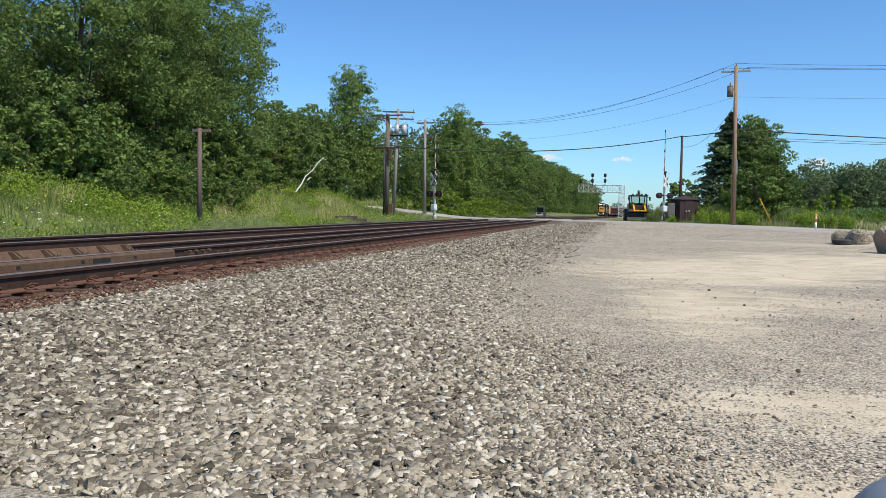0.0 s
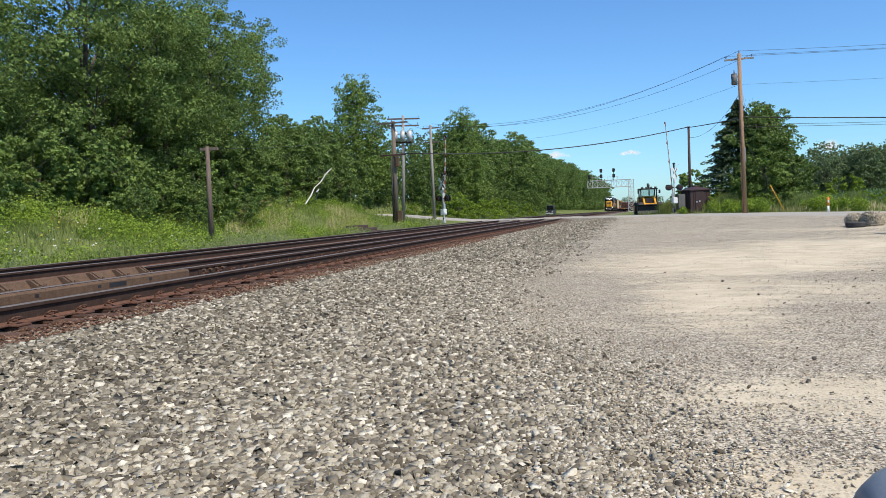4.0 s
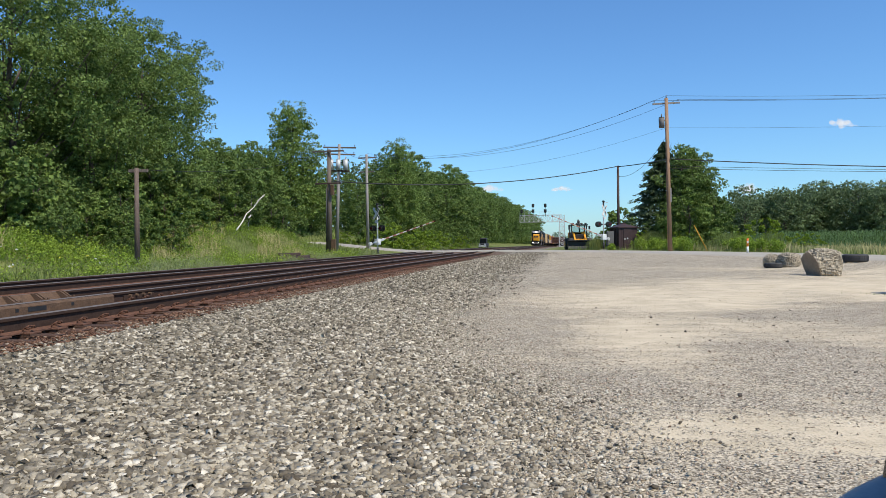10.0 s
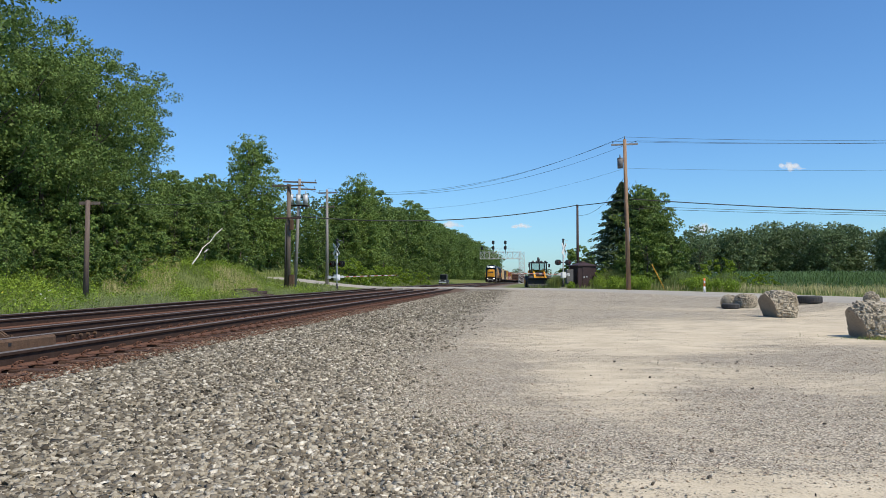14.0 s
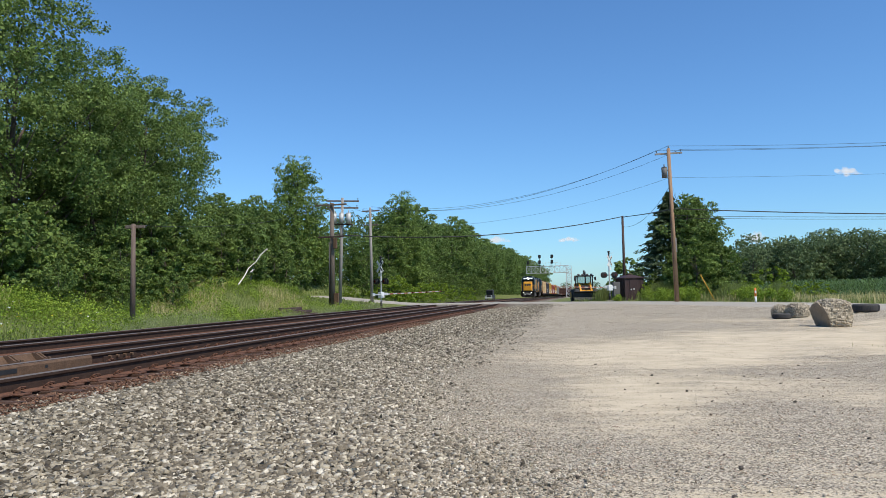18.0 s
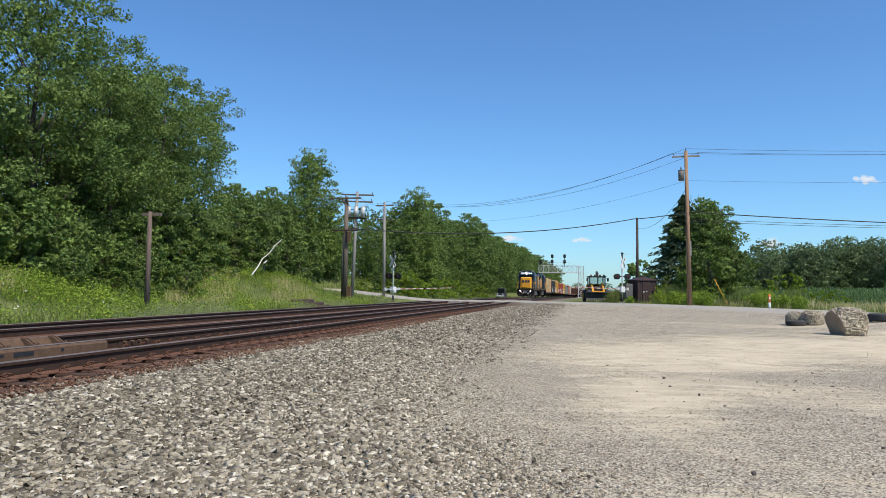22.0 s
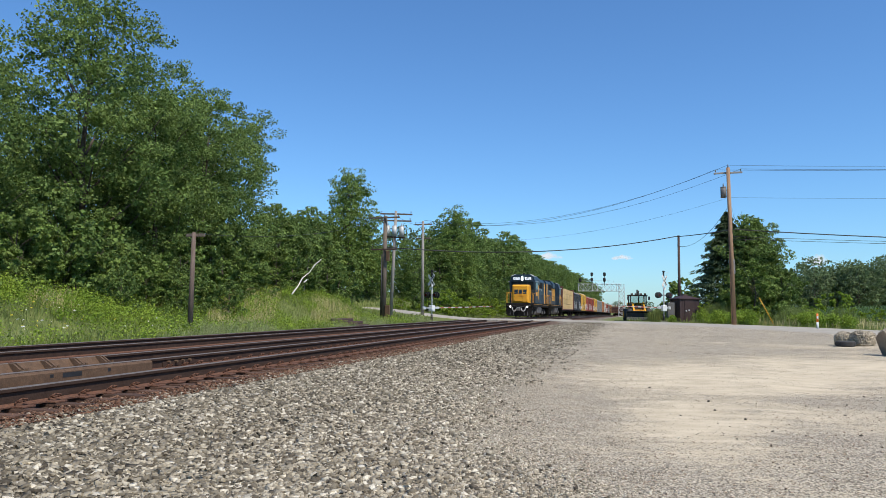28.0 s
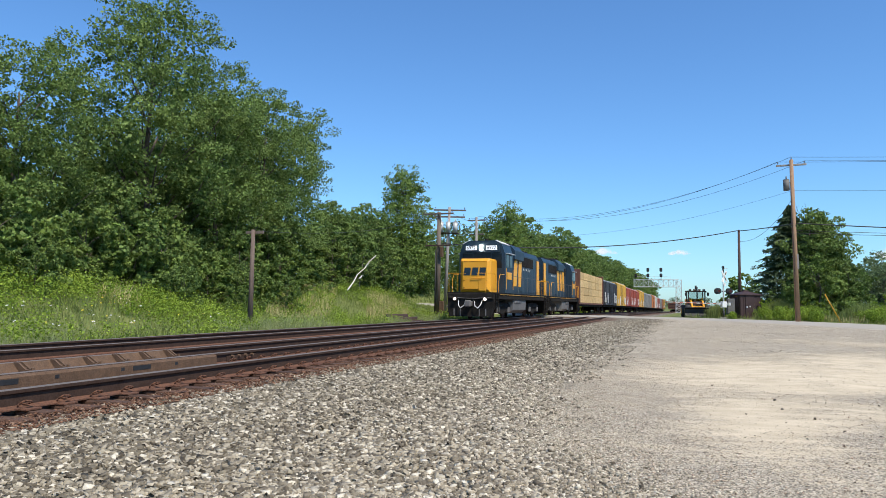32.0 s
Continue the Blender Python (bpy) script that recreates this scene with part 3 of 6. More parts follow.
# the heavy turnout casting along the inner rail of the near track
FROG_END = 11.6
frog_x = TRACK_1 - GAUGE - 0.0365
bm = bmesh.new()
prism(bm, [(frog_x + 0.13, 0.2), (frog_x + 0.13, 0.47), (frog_x + 0.1, 0.5), (frog_x - 0.02, 0.505), (frog_x - 0.05, 0.49), (frog_x - 0.05, 0.2)], "y", -12.0, FROG_END)
frog = part("turnout_casting", bm, M["rust"], track_near, "rusty brown steel turnout casting")
bx("trough", M["rust"], frog, frog_x - 0.6, frog_x - 0.052, -12.0, FROG_END - 0.3, 0.3, 0.43)
bm = bmesh.new()
prism(bm, [(frog_x - 0.5, 0.43), (frog_x - 0.6, 0.43), (frog_x - 0.68, 0.58), (frog_x - 0.64, 0.585)], "y", -12.0, FROG_END - 0.35)
part("back_plate", bm, M["rust"], frog)
bm = bmesh.new()
prism(bm, [(-0.08, 0.0), (0.3, 0.0), (0.3, 0.05), (0.12, 0.07), (-0.02, 0.16), (-0.1, 0.165)], "y", -0.035, 0.0)
prism(bm, [(-0.08, 0.0), (0.3, 0.0), (0.3, 0.05), (0.12, 0.07), (-0.02, 0.16), (-0.1, 0.165)], "y", 0.045, 0.08)
for sx in (0.06, 0.2):
    tube(bm, (sx, 0.02, 0.0), (sx, 0.02, 0.095), 0.024, n=6)
brace = mesh_of("rail_brace", bm, M["rust"])
# solid black plates stand in for the shade inside the casting's openings
bm = bmesh.new()
box(bm, -0.07, 0.1, 0.0, 0.24, 0.0, 0.006)
slot_shade = mesh_of("slot_shade", bm, M["black"])
bm = bmesh.new()
box(bm, 0.0, 0.01, -0.2, 0.2, 0.0, 0.07)
sideslot_shade = mesh_of("slot_shade", bm, M["black"])
bm = bmesh.new()
box(bm, 0.0, 0.01, -0.035, 0.035, 0.0, 0.05)
sidehole_shade = mesh_of("slot_shade", bm, M["black"])
for i in range(18):
    y = FROG_END - 0.5 - i * 0.62
    shared("rail_brace", brace, frog, pose(frog_x - 0.53, y, 0.43))
    shared("slot_shade", slot_shade, frog, pose(frog_x - 0.3, y - 0.4, 0.432))
    if i % 4 == 2:
        shared("slot_shade", sideslot_shade, frog, pose(frog_x + 0.124, y - 0.2, 0.385))
    elif i % 2:
        shared("slot_shade", sidehole_shade, frog, pose(frog_x + 0.124, y, 0.4))
for i in range(4):
    tb("joint_bolt", M["rust"], track_near, (frog_x + 0.03, FROG_END + 0.6 + i * 0.22, 0.43), (frog_x + 0.085, FROG_END + 0.6 + i * 0.22, 0.43), 0.028, n=6)
bx("joint_bar", M["steel"], track_near, frog_x + 0.012, frog_x + 0.035, FROG_END + 0.45, FROG_END + 1.45, TIE_Z + 0.05, TIE_Z + 0.15, 0.006)
# timber panels carry the road between the rails
for tx in (TRACK_1, TRACK_2):
    owner = track_near if tx == TRACK_1 else track_far
    for x0, x1 in ((-0.62, 0.62), (-1.75, -0.8), (0.8, 1.75)):
        for k in range(4):
            y0 = 61.2 + k * 2.3
            bx("crossing_panel", M["asphalt"], owner, tx + x0, tx + x1, y0, y0 + 2.26, 0.3, RAIL_Z - 0.008, 0.01)


def stones(count, seed, region, size, mat, name, label, squash=0.7, sink=0.25, shrink=None, lift=0.0):
    """Loose angular stones scattered by a density function over a region."""
    r = np.random.default_rng(seed)
    base = np.array([(sx, sy, sz) for sz in (-1, 1) for sy in (-1, 1) for sx in (-1, 1)], float) * 0.66
    faces = np.array([(4, 5, 7), (4, 7, 6), (0, 1, 5), (0, 5, 4), (2, 6, 7), (2, 7, 3), (0, 4, 6), (0, 6, 2), (1, 3, 7), (1, 7, 5)])
    x, y = region(r, count)
    n = len(x)
    s = size[0] + (size[1] - size[0]) * r.random(n) ** 2.0
    if shrink is not None:
        s = s * shrink(x, y)
    lumps = (base[None] + r.uniform(-0.36, 0.36, (n, 8, 3))) * np.stack([r.uniform(0.9, 1.55, n), r.uniform(0.75, 1.15, n), r.uniform(0.4, 0.85, n) * squash / 0.7], 1)[:, None]
    q = r.normal(size=(n, 4)) * np.array([1.2, 0.18, 0.18, 1.2])
    q /= np.linalg.norm(q, axis=1)[:, None]
    w, a, b, c = q.T
    R = np.stack([1 - 2 * (b * b + c * c), 2 * (a * b - c * w), 2 * (a * c + b * w), 2 * (a * b + c * w), 1 - 2 * (a * a + c * c), 2 * (b * c - a * w), 2 * (a * c - b * w), 2 * (b * c + a * w), 1 - 2 * (a * a + b * b)], 1).reshape(n, 3, 3)
    P = np.einsum("nij,nkj->nki", R, lumps) * s[:, None, None]
    z = height(x, y) + s * (0.5 - sink) * 0.6 + r.uniform(0, 0.012, n) + lift
    P += np.stack([x, y, z], 1)[:, None]
    F = (faces[None] + 8 * np.arange(n)[:, None, None]).reshape(-1, 3)
    ob = quick(name, P.reshape(-1, 3), F, mat)
    return tagged(ob, label, "gravel", kind="stuff")


# ---- vegetation ----
rng = np.random.default_rng(7)


def leaf_cloud(centres, radii, count, size, flat=0.75, seed=1, droop=0.3):
    """Leaves scattered in the shells of many small blobs: V, F arrays of quads."""
    r = np.random.default_rng(seed)
    centres, radii = np.asarray(centres, float), np.asarray(radii, float)
    w = radii[:, 0] * radii[:, 2]
    pick = r.choice(len(centres), count, p=w / w.sum())
    d = r.normal(size=(count, 3))
    d /= np.linalg.norm(d, axis=1)[:, None]
    shell = r.uniform(0.3, 1.0, count) ** 0.5
    p = centres[pick] + d * radii[pick] * (shell * r.uniform(0.8, 1.15, count))[:, None]
    nrm = d * 0.6 + r.normal(size=(count, 3)) * 0.6 + np.array([0, 0, droop])
    nrm /= np.linalg.norm(nrm, axis=1)[:, None]
    u = np.cross(nrm, r.normal(size=(count, 3)))
    u /= np.linalg.norm(u, axis=1)[:, None] + 1e-9
    v = np.cross(nrm, u)
    s = size * r.uniform(0.55, 1.35, count)
    a, b = u * s[:, None] * 0.62, v * (s * flat)[:, None] * 0.62
    bend = nrm * (s * 0.18)[:, None]
    V = np.stack([p - a, p - b * 0.8 + bend, p + a, p + b - bend], 1).reshape(-1, 3)
    F = np.arange(count * 4).reshape(-1, 4)
    return V, F


def branch(bm, p, q, r0, r1, bend, seed, n=6, steps=4):
    r = random.Random(seed)
    p, q = Vector(p), Vector(q)
    last = p
    L = (q - p).length
    pts = [p]
    for i in range(1, steps + 1):
        t = i / steps
        w = p.lerp(q, t) + Vector((r.uniform(-1, 1), r.uniform(-1, 1), r.uniform(-0.4, 0.6))) * bend * L * math.sin(math.pi * t)
        pts.append(w)
    for i in range(steps):
        tube(bm, pts[i], pts[i + 1], r0 + (r1 - r0) * i / steps, r0 + (r1 - r0) * (i + 1) / steps, n, cap=i == steps - 1)


ROUND = ((0, 0.7), (0.2, 0.95), (0.5, 1.0), (0.78, 0.92), (0.92, 0.68), (1, 0.35))
SPIRE = ((0, 0.8), (0.25, 1.0), (0.5, 0.85), (0.75, 0.66), (0.92, 0.5), (1, 0.3))
BUSHY = ((0, 1.0), (0.4, 0.95), (0.75, 0.7), (1, 0.3))


def broadleaf(h, width, leaves, size, seed, mat, low=0.12, blobs=34, label="tall broadleaf tree in full summer leaf", shape=ROUND, sparse=0.0):
    """A trunk, limbs and a ragged crown: clumps on the limbs that break up into sprays of leaves."""
    r = random.Random(seed)
    t = empty("tree", pose(0, 0, 0), label, "tree")
    bm = bmesh.new()
    lean = Vector((r.uniform(-0.05, 0.05) * h, r.uniform(-0.05, 0.05) * h, 0))
    branch(bm, (0, 0, -0.3), lean + Vector((0, 0, h * 0.78)), 0.013 * h, 0.004 * h, 0.03, seed, 8, 5)
    cs, rs = [], []
    fs, ws = [k[0] for k in shape], [k[1] for k in shape]
    grid = np.linspace(0, 1, 200)
    share = np.cumsum(0.3 + 0.7 * np.interp(grid, fs, ws))
    for i in range(blobs):
        f = float(np.interp((i + r.random()) / blobs, share / share[-1], grid))
        prof = float(np.interp(f, fs, ws))
        z = h * (low + (0.95 - low) * f)
        rad = width * 0.5 * prof * r.uniform(0.03, 1.0) ** 0.5
        a = i * 2.399 + r.uniform(-0.5, 0.5)
        c = lean * f + Vector((math.cos(a) * rad, math.sin(a) * rad, z))
        k = min(width * 0.19, h * 0.11) * r.uniform(0.7, 1.2) * (0.6 + 0.4 * prof)
        cs.append(c)
        rs.append((k * r.uniform(0.9, 1.35), k * r.uniform(0.9, 1.35), k * r.uniform(0.7, 1.0)))
        if i % 2 == 0:
            branch(bm, lean * (z * 0.6 / h) + Vector((0, 0, max(z * 0.3, z - rad * 0.9 - 0.06 * h))), c, 0.0042 * h, 0.001 * h, 0.08, seed + i, 5, 3)
    part("trunk", bm, M["bark"], t)
    c2, r2 = [], []
    for c, k in zip(cs, rs):
        for j in range(11):
            d = Vector((r.gauss(0, 1), r.gauss(0, 1), r.gauss(0.35, 0.8))).normalized()
            g = r.uniform(0.6, 1.08)
            c2.append(c + Vector((d.x * k[0], d.y * k[1], d.z * k[2])) * g)
            m = r.uniform(0.18, 0.42)
            r2.append((k[0] * m, k[1] * m, k[2] * m * 0.8))
    V, F = leaf_cloud(c2, r2, leaves, size, seed=seed)
    # the shaded inside of the crown
    inner = int(leaves * 0.1 * (1 - sparse))
    V2, F2 = leaf_cloud(cs, np.asarray(rs) * 0.6, inner, size * 1.5, seed=seed + 1)
    quick("crown", np.concatenate([V, V2]), np.concatenate([F, F2 + len(V)]), M[mat], t)
    return t


def conifer(h, width, leaves, size, seed, label):
    r = np.random.default_rng(seed)
    t = empty("tree", pose(0, 0, 0), label, "tree")
    tb("trunk", M["bark"], t, (0, 0, -0.2), (0, 0, h * 0.97), 0.02 * h, 0.004 * h)
    f = r.random(leaves) ** 0.75
    tier = np.floor(f * 15 + r.uniform(-0.25, 0.25, leaves)) / 15
    z = h * (0.06 + 0.93 * f)
    a = r.uniform(0, 2 * np.pi, leaves)
    lobes = 1 + 0.22 * np.sin(a * 5 + tier * 37) + 0.12 * np.sin(a * 11 + tier * 91)
    rad = width * 0.5 * (1.01 - f) ** 0.86 * lobes * r.uniform(0.25, 1, leaves) ** 0.4 * (0.82 + 0.36 * ((f * 15) % 1 < 0.5))
    p = np.stack([np.cos(a) * rad, np.sin(a) * rad, z - rad * 0.22], 1)
    out = np.stack([np.cos(a), np.sin(a), -0.35 + 0 * a], 1) + r.normal(size=(leaves, 3)) * 0.3
    out /= np.linalg.norm(out, axis=1)[:, None]
    side = np.cross(out, r.normal(size=(leaves, 3)))
    side /= np.linalg.norm(side, axis=1)[:, None]
    s = size * r.uniform(0.6, 1.3, leaves)[:, None]
    V = np.stack([p - out * s * 0.5, p + side * s * 0.2, p + out * s * 0.6, p - side * s * 0.2], 1).reshape(-1, 3)
    quick("crown", V, np.arange(leaves * 4).reshape(-1, 4), M["needle"], t)
    return t


def zed(x, y):
    return float(height(np.array(float(x)), np.array(float(y))))


def plant(base, x, y, turn, sx, sz=None):
    m = pose(x, y, zed(x, y) - 0.05, 0, 0, turn) @ Matrix.Diagonal((sx, sx, sz or sx, 1))
    return copy_thing(base, m @ Matrix.Diagonal([1 / k for k in base.scale] + [1]))


tree_a = broadleaf(17.5, 9.6, 56000, 0.125, 11, "leaf", 0.03, 64)
tree_b = broadleaf(15.5, 9.5, 44000, 0.125, 23, "leaf", 0.03, 50)
tree_c = broadleaf(16.5, 8.5, 38000, 0.13, 37, "leaf_light", 0.04, 46, "tall pale green broadleaf tree", ROUND, 0.6)
tree_e = broadleaf(16.5, 8.4, 30000, 0.19, 45, "leaf_light", 0.08, 110, "tall slim broadleaf tree behind the crossing", SPIRE)
tree_d = broadleaf(14.5, 8.5, 11500, 0.25, 51, "leaf", 0.01, 46)
shrub = broadleaf(4.0, 5.0, 8000, 0.118, 63, "leaf_light", 0.02, 34, "leafy green shrub at the wood's edge", BUSHY)
shrub_dark = broadleaf(4.5, 5.0, 8000, 0.125, 71, "leaf", 0.02, 34, "dark green shrub at the wood's edge", BUSHY)
shrub_pale = broadleaf(2.9, 6.0, 7000, 0.13, 67, "weed", 0.02, 40, "pale green weedy mound beside the line", BUSHY)
far_tree = broadleaf(14.0, 11.0, 4200, 0.38, 83, "leaf_hazed", 0.0, 60, "broadleaf tree in a distant wood")
for ob, x, y, turn, s in ((tree_a, -29.2, 33.8, 0, 1.0), (tree_b, -28.2, 43.2, 40, 0.87), (tree_c, -33, 25, 0, 0.66), (tree_d, -34, 74, 0, 0.75), (tree_e, -32.1, 80.5, 0, 0.9),
                          (shrub, -24.5, 36, 0, 1.0), (shrub_dark, -25.5, 43, 0, 1.0), (far_tree, 40, 190, 0, 1.0), (shrub_pale, -24.5, 75.5, 0, 0.5)):
    ob.matrix_basis = pose(x, y, zed(x, y) - 0.05, 0, 0, turn) @ Matrix.Diagonal((s, s, s, 1))
tr = random.Random(5)
for base, x, y, s, w in ((tree_c, -35, 35, 0.74, 1), (tree_a, -35, 46, 0.95, 1), (tree_b, -30, 26, 0.74, 1), (tree_b, -33, 20, 0.7, 1), (tree_a, -40, 29, 0.7, 1),
                         (tree_b, -32.5, 50, 1.0, 1), (tree_c, -36, 41, 0.7, 1), (tree_b, -27.5, 38, 0.79, 1), (tree_d, -29.5, 57, 0.56, 1), (tree_d, -30.8, 63, 0.58, 1),
                         (tree_e, -26.4, 106, 0.93, 0.9), (tree_d, -34.5, 67, 0.7, 1), (tree_d, -31.5, 84, 0.52, 1), (tree_d, -33, 92, 0.5, 1),
                         (tree_d, -29.5, 97, 0.52, 1), (tree_d, -27.5, 103, 0.6, 1), (tree_d, -33, 103, 0.56, 1), (tree_d, -36, 79, 0.62, 1)):
    plant(base, x, y, tr.uniform(0, 360), s * w, s * tr.uniform(0.97, 1.03))
for i in range(16):
    y = 20 + i * 2.6
    plant(tr.choice((shrub, shrub_dark)), -24.8 - tr.uniform(0, 2.5), y + tr.uniform(-1, 1), tr.uniform(0, 360), tr.uniform(0.7, 1.2))
for i in range(11):
    plant(shrub if i % 3 else shrub_dark, -23.9 - tr.uniform(0, 1.2), 15 + i * 2.5 + tr.uniform(-0.8, 0.8), tr.uniform(0, 360), tr.uniform(0.5, 0.85))
for i in range(9):
    plant(shrub_dark, -32 - tr.uniform(0, 2), 13 + i * 4.4, tr.uniform(0, 360), tr.uniform(1.3, 1.7))
for x, y, k, hgt in ((-21.6, 27.5, 0.42, 0.5), (-21.0, 31.0, 0.36, 0.4), (-22.4, 33.5, 0.6, 0.6), (-21.9, 36.8, 0.45, 0.45), (-22.6, 20.5, 0.4, 0.5)):
    plant(tr.choice((shrub, shrub_dark)), x, y, tr.uniform(0, 360), k, hgt)
plant(shrub_dark, -27.4, 59.5, 30, 1.0, 1.4)
plant(shrub_dark, -28.6, 61, 80, 1.05, 1.3)
# the wood goes on along the line
for i in range(38):
    y = 109 + i * 6.0 * (1 + i / 44) + tr.uniform(-2, 2)
    s = tr.uniform(0.98, 1.16) * (0.8 if y < 132 else 1.02 if y < 232 else 1.15)
    plant(tree_d, -28.8 + tr.uniform(-2.5, 1.2), y, tr.uniform(0, 360), s)
    if i % 2:
        plant(far_tree, -36 + tr.uniform(-4, 2), y + 4, tr.uniform(0, 360), s)
for i in range(12):
    plant(tr.choice((shrub, shrub_dark)), -23.5 + tr.uniform(-2, 1), 82 + i * 8 + tr.uniform(-2, 2), tr.uniform(0, 360), tr.uniform(0.7, 1.1))
# the back of the wood
for i in range(12):
    plant(far_tree, -43 + tr.uniform(-5, 3), 22 + i * 8 + tr.uniform(-2, 2), tr.uniform(0, 360), tr.uniform(0.55, 0.7))
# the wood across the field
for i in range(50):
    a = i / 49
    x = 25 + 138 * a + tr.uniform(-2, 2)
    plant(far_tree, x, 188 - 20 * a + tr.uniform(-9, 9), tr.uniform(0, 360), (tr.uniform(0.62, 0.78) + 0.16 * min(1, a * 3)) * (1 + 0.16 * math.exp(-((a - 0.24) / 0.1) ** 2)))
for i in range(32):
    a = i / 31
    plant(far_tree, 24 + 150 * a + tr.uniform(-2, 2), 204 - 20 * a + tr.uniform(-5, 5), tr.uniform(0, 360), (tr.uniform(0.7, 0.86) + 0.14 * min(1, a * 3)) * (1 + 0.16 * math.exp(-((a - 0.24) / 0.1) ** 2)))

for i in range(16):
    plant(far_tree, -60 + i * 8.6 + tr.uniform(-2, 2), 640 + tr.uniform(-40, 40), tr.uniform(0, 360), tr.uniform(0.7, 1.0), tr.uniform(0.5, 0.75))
spruce = conifer(10.2, 7.2, 32000, 0.26, 91, "dark green spruce beside the road")
spruce.matrix_basis = pose(7.9, 72.5, zed(7.9, 72.5))


def scrub_material_blades(name, label, n, region, h0, h1, w, mat, seed, lean=0.35):
    """Upright blades and stalks, each a tapered pair of faces."""
    r = np.random.default_rng(seed)
    x, y = region(r, n)
    n = len(x)
    z = height(x, y) - 0.03
    h = r.uniform(h0, h1, n) * (0.75 + 0.5 * np.sin(x * 0.9 + 1.3 * np.sin(y * 0.35)) ** 2)
    a = r.uniform(0, 2 * np.pi, n)
    dx, dy = np.cos(a) * w * r.uniform(0.5, 1.4, n), np.sin(a) * w * r.uniform(0.5, 1.4, n)
    lx, ly = r.normal(0, lean, n) * h * 0.5, r.normal(0, lean, n) * h * 0.5
    b0 = np.stack([x - dx, y - dy, z], 1)
    b1 = np.stack([x + dx, y + dy, z], 1)
    m0 = np.stack([x - dx * 0.8 + lx * 0.35, y - dy * 0.8 + ly * 0.35, z + h * 0.6], 1)
    m1 = np.stack([x + dx * 0.8 + lx * 0.35, y + dy * 0.8 + ly * 0.35, z + h * 0.6], 1)
    t0 = np.stack([x + lx - dx * 0.1, y + ly - dy * 0.1, z + h], 1)
    t1 = np.stack([x + lx + dx * 0.1, y + ly + dy * 0.1, z + h], 1)
    V = np.stack([b0, b1, m0, m1, t0, t1], 1).reshape(-1, 3)
    i = 6 * np.arange(n)[:, None]
    F = np.concatenate([i + np.array([[0, 1, 3, 2]]), i + np.array([[2, 3, 5, 4]])])
    ob = quick(name, V, F, M[mat])
    return tagged(ob, label, "grass", kind="stuff")


def strip(x0, x1, y0, y1, bias=1.0, keep=None):
    def f(r, n):
        x = x0 + (x1 - x0) * r.random(n)
        y = y0 + (y1 - y0) * r.random(n) ** bias
        if keep is not None:
            k = keep(x, y)
            x, y = x[k], y[k]
        return x, y
    return f


def off_road(x, y):
    return (np.abs(road_gap(x, y)) > 4.3) & (np.hypot((x + 16.9) / 1.7, (y - 41.4) / 3.2) > 1) & (x < -15.1 + 0.35 * np.sin(y * 1.7))


def verge_right(x, y):
    g = road_gap(x, y)
    return (g > 4.2 + 0.5 * np.sin(x)) & (x > -1.0) & (g < 14)


scrub_material_blades("tall_grass", "tall green weeds and grass along the far track", 40000, strip(-27, -15.0, 5, 56, 1.25, off_road), 0.15, 0.5, 0.011, "grass", 301, 0.8)
scrub_material_blades("fine_grass", "fine grey-green grass in flower beside the far track", 50000, strip(-18.2, -15.0, 6, 56, 1.2, lambda x, y: off_road(x, y) & (np.sin(y * 0.42 + 0.6 * x) > -0.2)), 0.2, 0.62, 0.0045, "haze", 311, 0.9)
scrub_material_blades("dry_grass", "dry straw-coloured grass on the bank", 9000, strip(-25, -17.5, 33, 52, 1.0, lambda x, y: off_road(x, y) & (np.sin(x * 1.1 + 0.5 * y) > -0.3)), 0.3, 0.7, 0.01, "straw", 302)
scrub_material_blades("dry_grass", "pale dry grass tuft before the thicket", 240, lambda r, n: (-21.6 + 0.5 * r.normal(size=n), 23.4 + 0.4 * r.normal(size=n)), 0.5, 1.0, 0.008, "straw", 312, 0.5)
scrub_material_blades("far_grass", "rough grass along the line beyond the crossing", 24000, strip(-36, -17.5, 60, 170, 1.7, off_road), 0.15, 0.4, 0.03, "grass", 303)
scrub_material_blades("verge_grass", "green grass on the road's verge", 30000, strip(-1, 40, 20, 80, 0.9, verge_right), 0.12, 0.4, 0.018, "grass", 304)
scrub_material_blades("straw_grass", "pale dry grass before the field", 52000, strip(9, 60, 20, 80, 0.9, lambda x, y: verge_right(x, y) & (road_gap(x, y) > 5.6)), 0.25, 0.62, 0.013, "straw", 305)
# broad-leaved weeds among the grass
wx, wy = strip(-27, -15.5, 6, 56, 1.2, off_road)(rng, 3600)
keep = np.sin(wx * 0.7 + 1.1 * np.sin(wy * 0.3)) + 0.7 * np.sin(wy * 0.55) + 0.25 * (-18.5 - wx) > -0.55 + 0.4 * rng.normal(size=len(wx))
wx, wy = wx[keep], wy[keep]
wr = (0.14 + 0.34 * rng.random(len(wx)) ** 1.6) * (1 + 0.55 * smooth_step(-18, -22.5, wx) * smooth_step(34, 26, wy))
V, F = leaf_cloud(np.stack([wx, wy, height(wx, wy) + wr * 0.8], 1), np.stack([wr, wr, wr * 1.0], 1), 170000, 0.062, seed=401)
tagged(quick("weeds", V, F, M["weed"]), "broad-leaved green weeds among the grass", "weeds", kind="stuff")
wx, wy = strip(2.5, 12.5, 44, 74, 1.0, lambda x, y: (road_gap(x, y) > 5.2) & (road_gap(x, y) < 9 + 2 * np.sin(x * 0.8)) & (np.sin(x * 1.1 + 0.4) > -0.35))(np.random.default_rng(411), 1100)
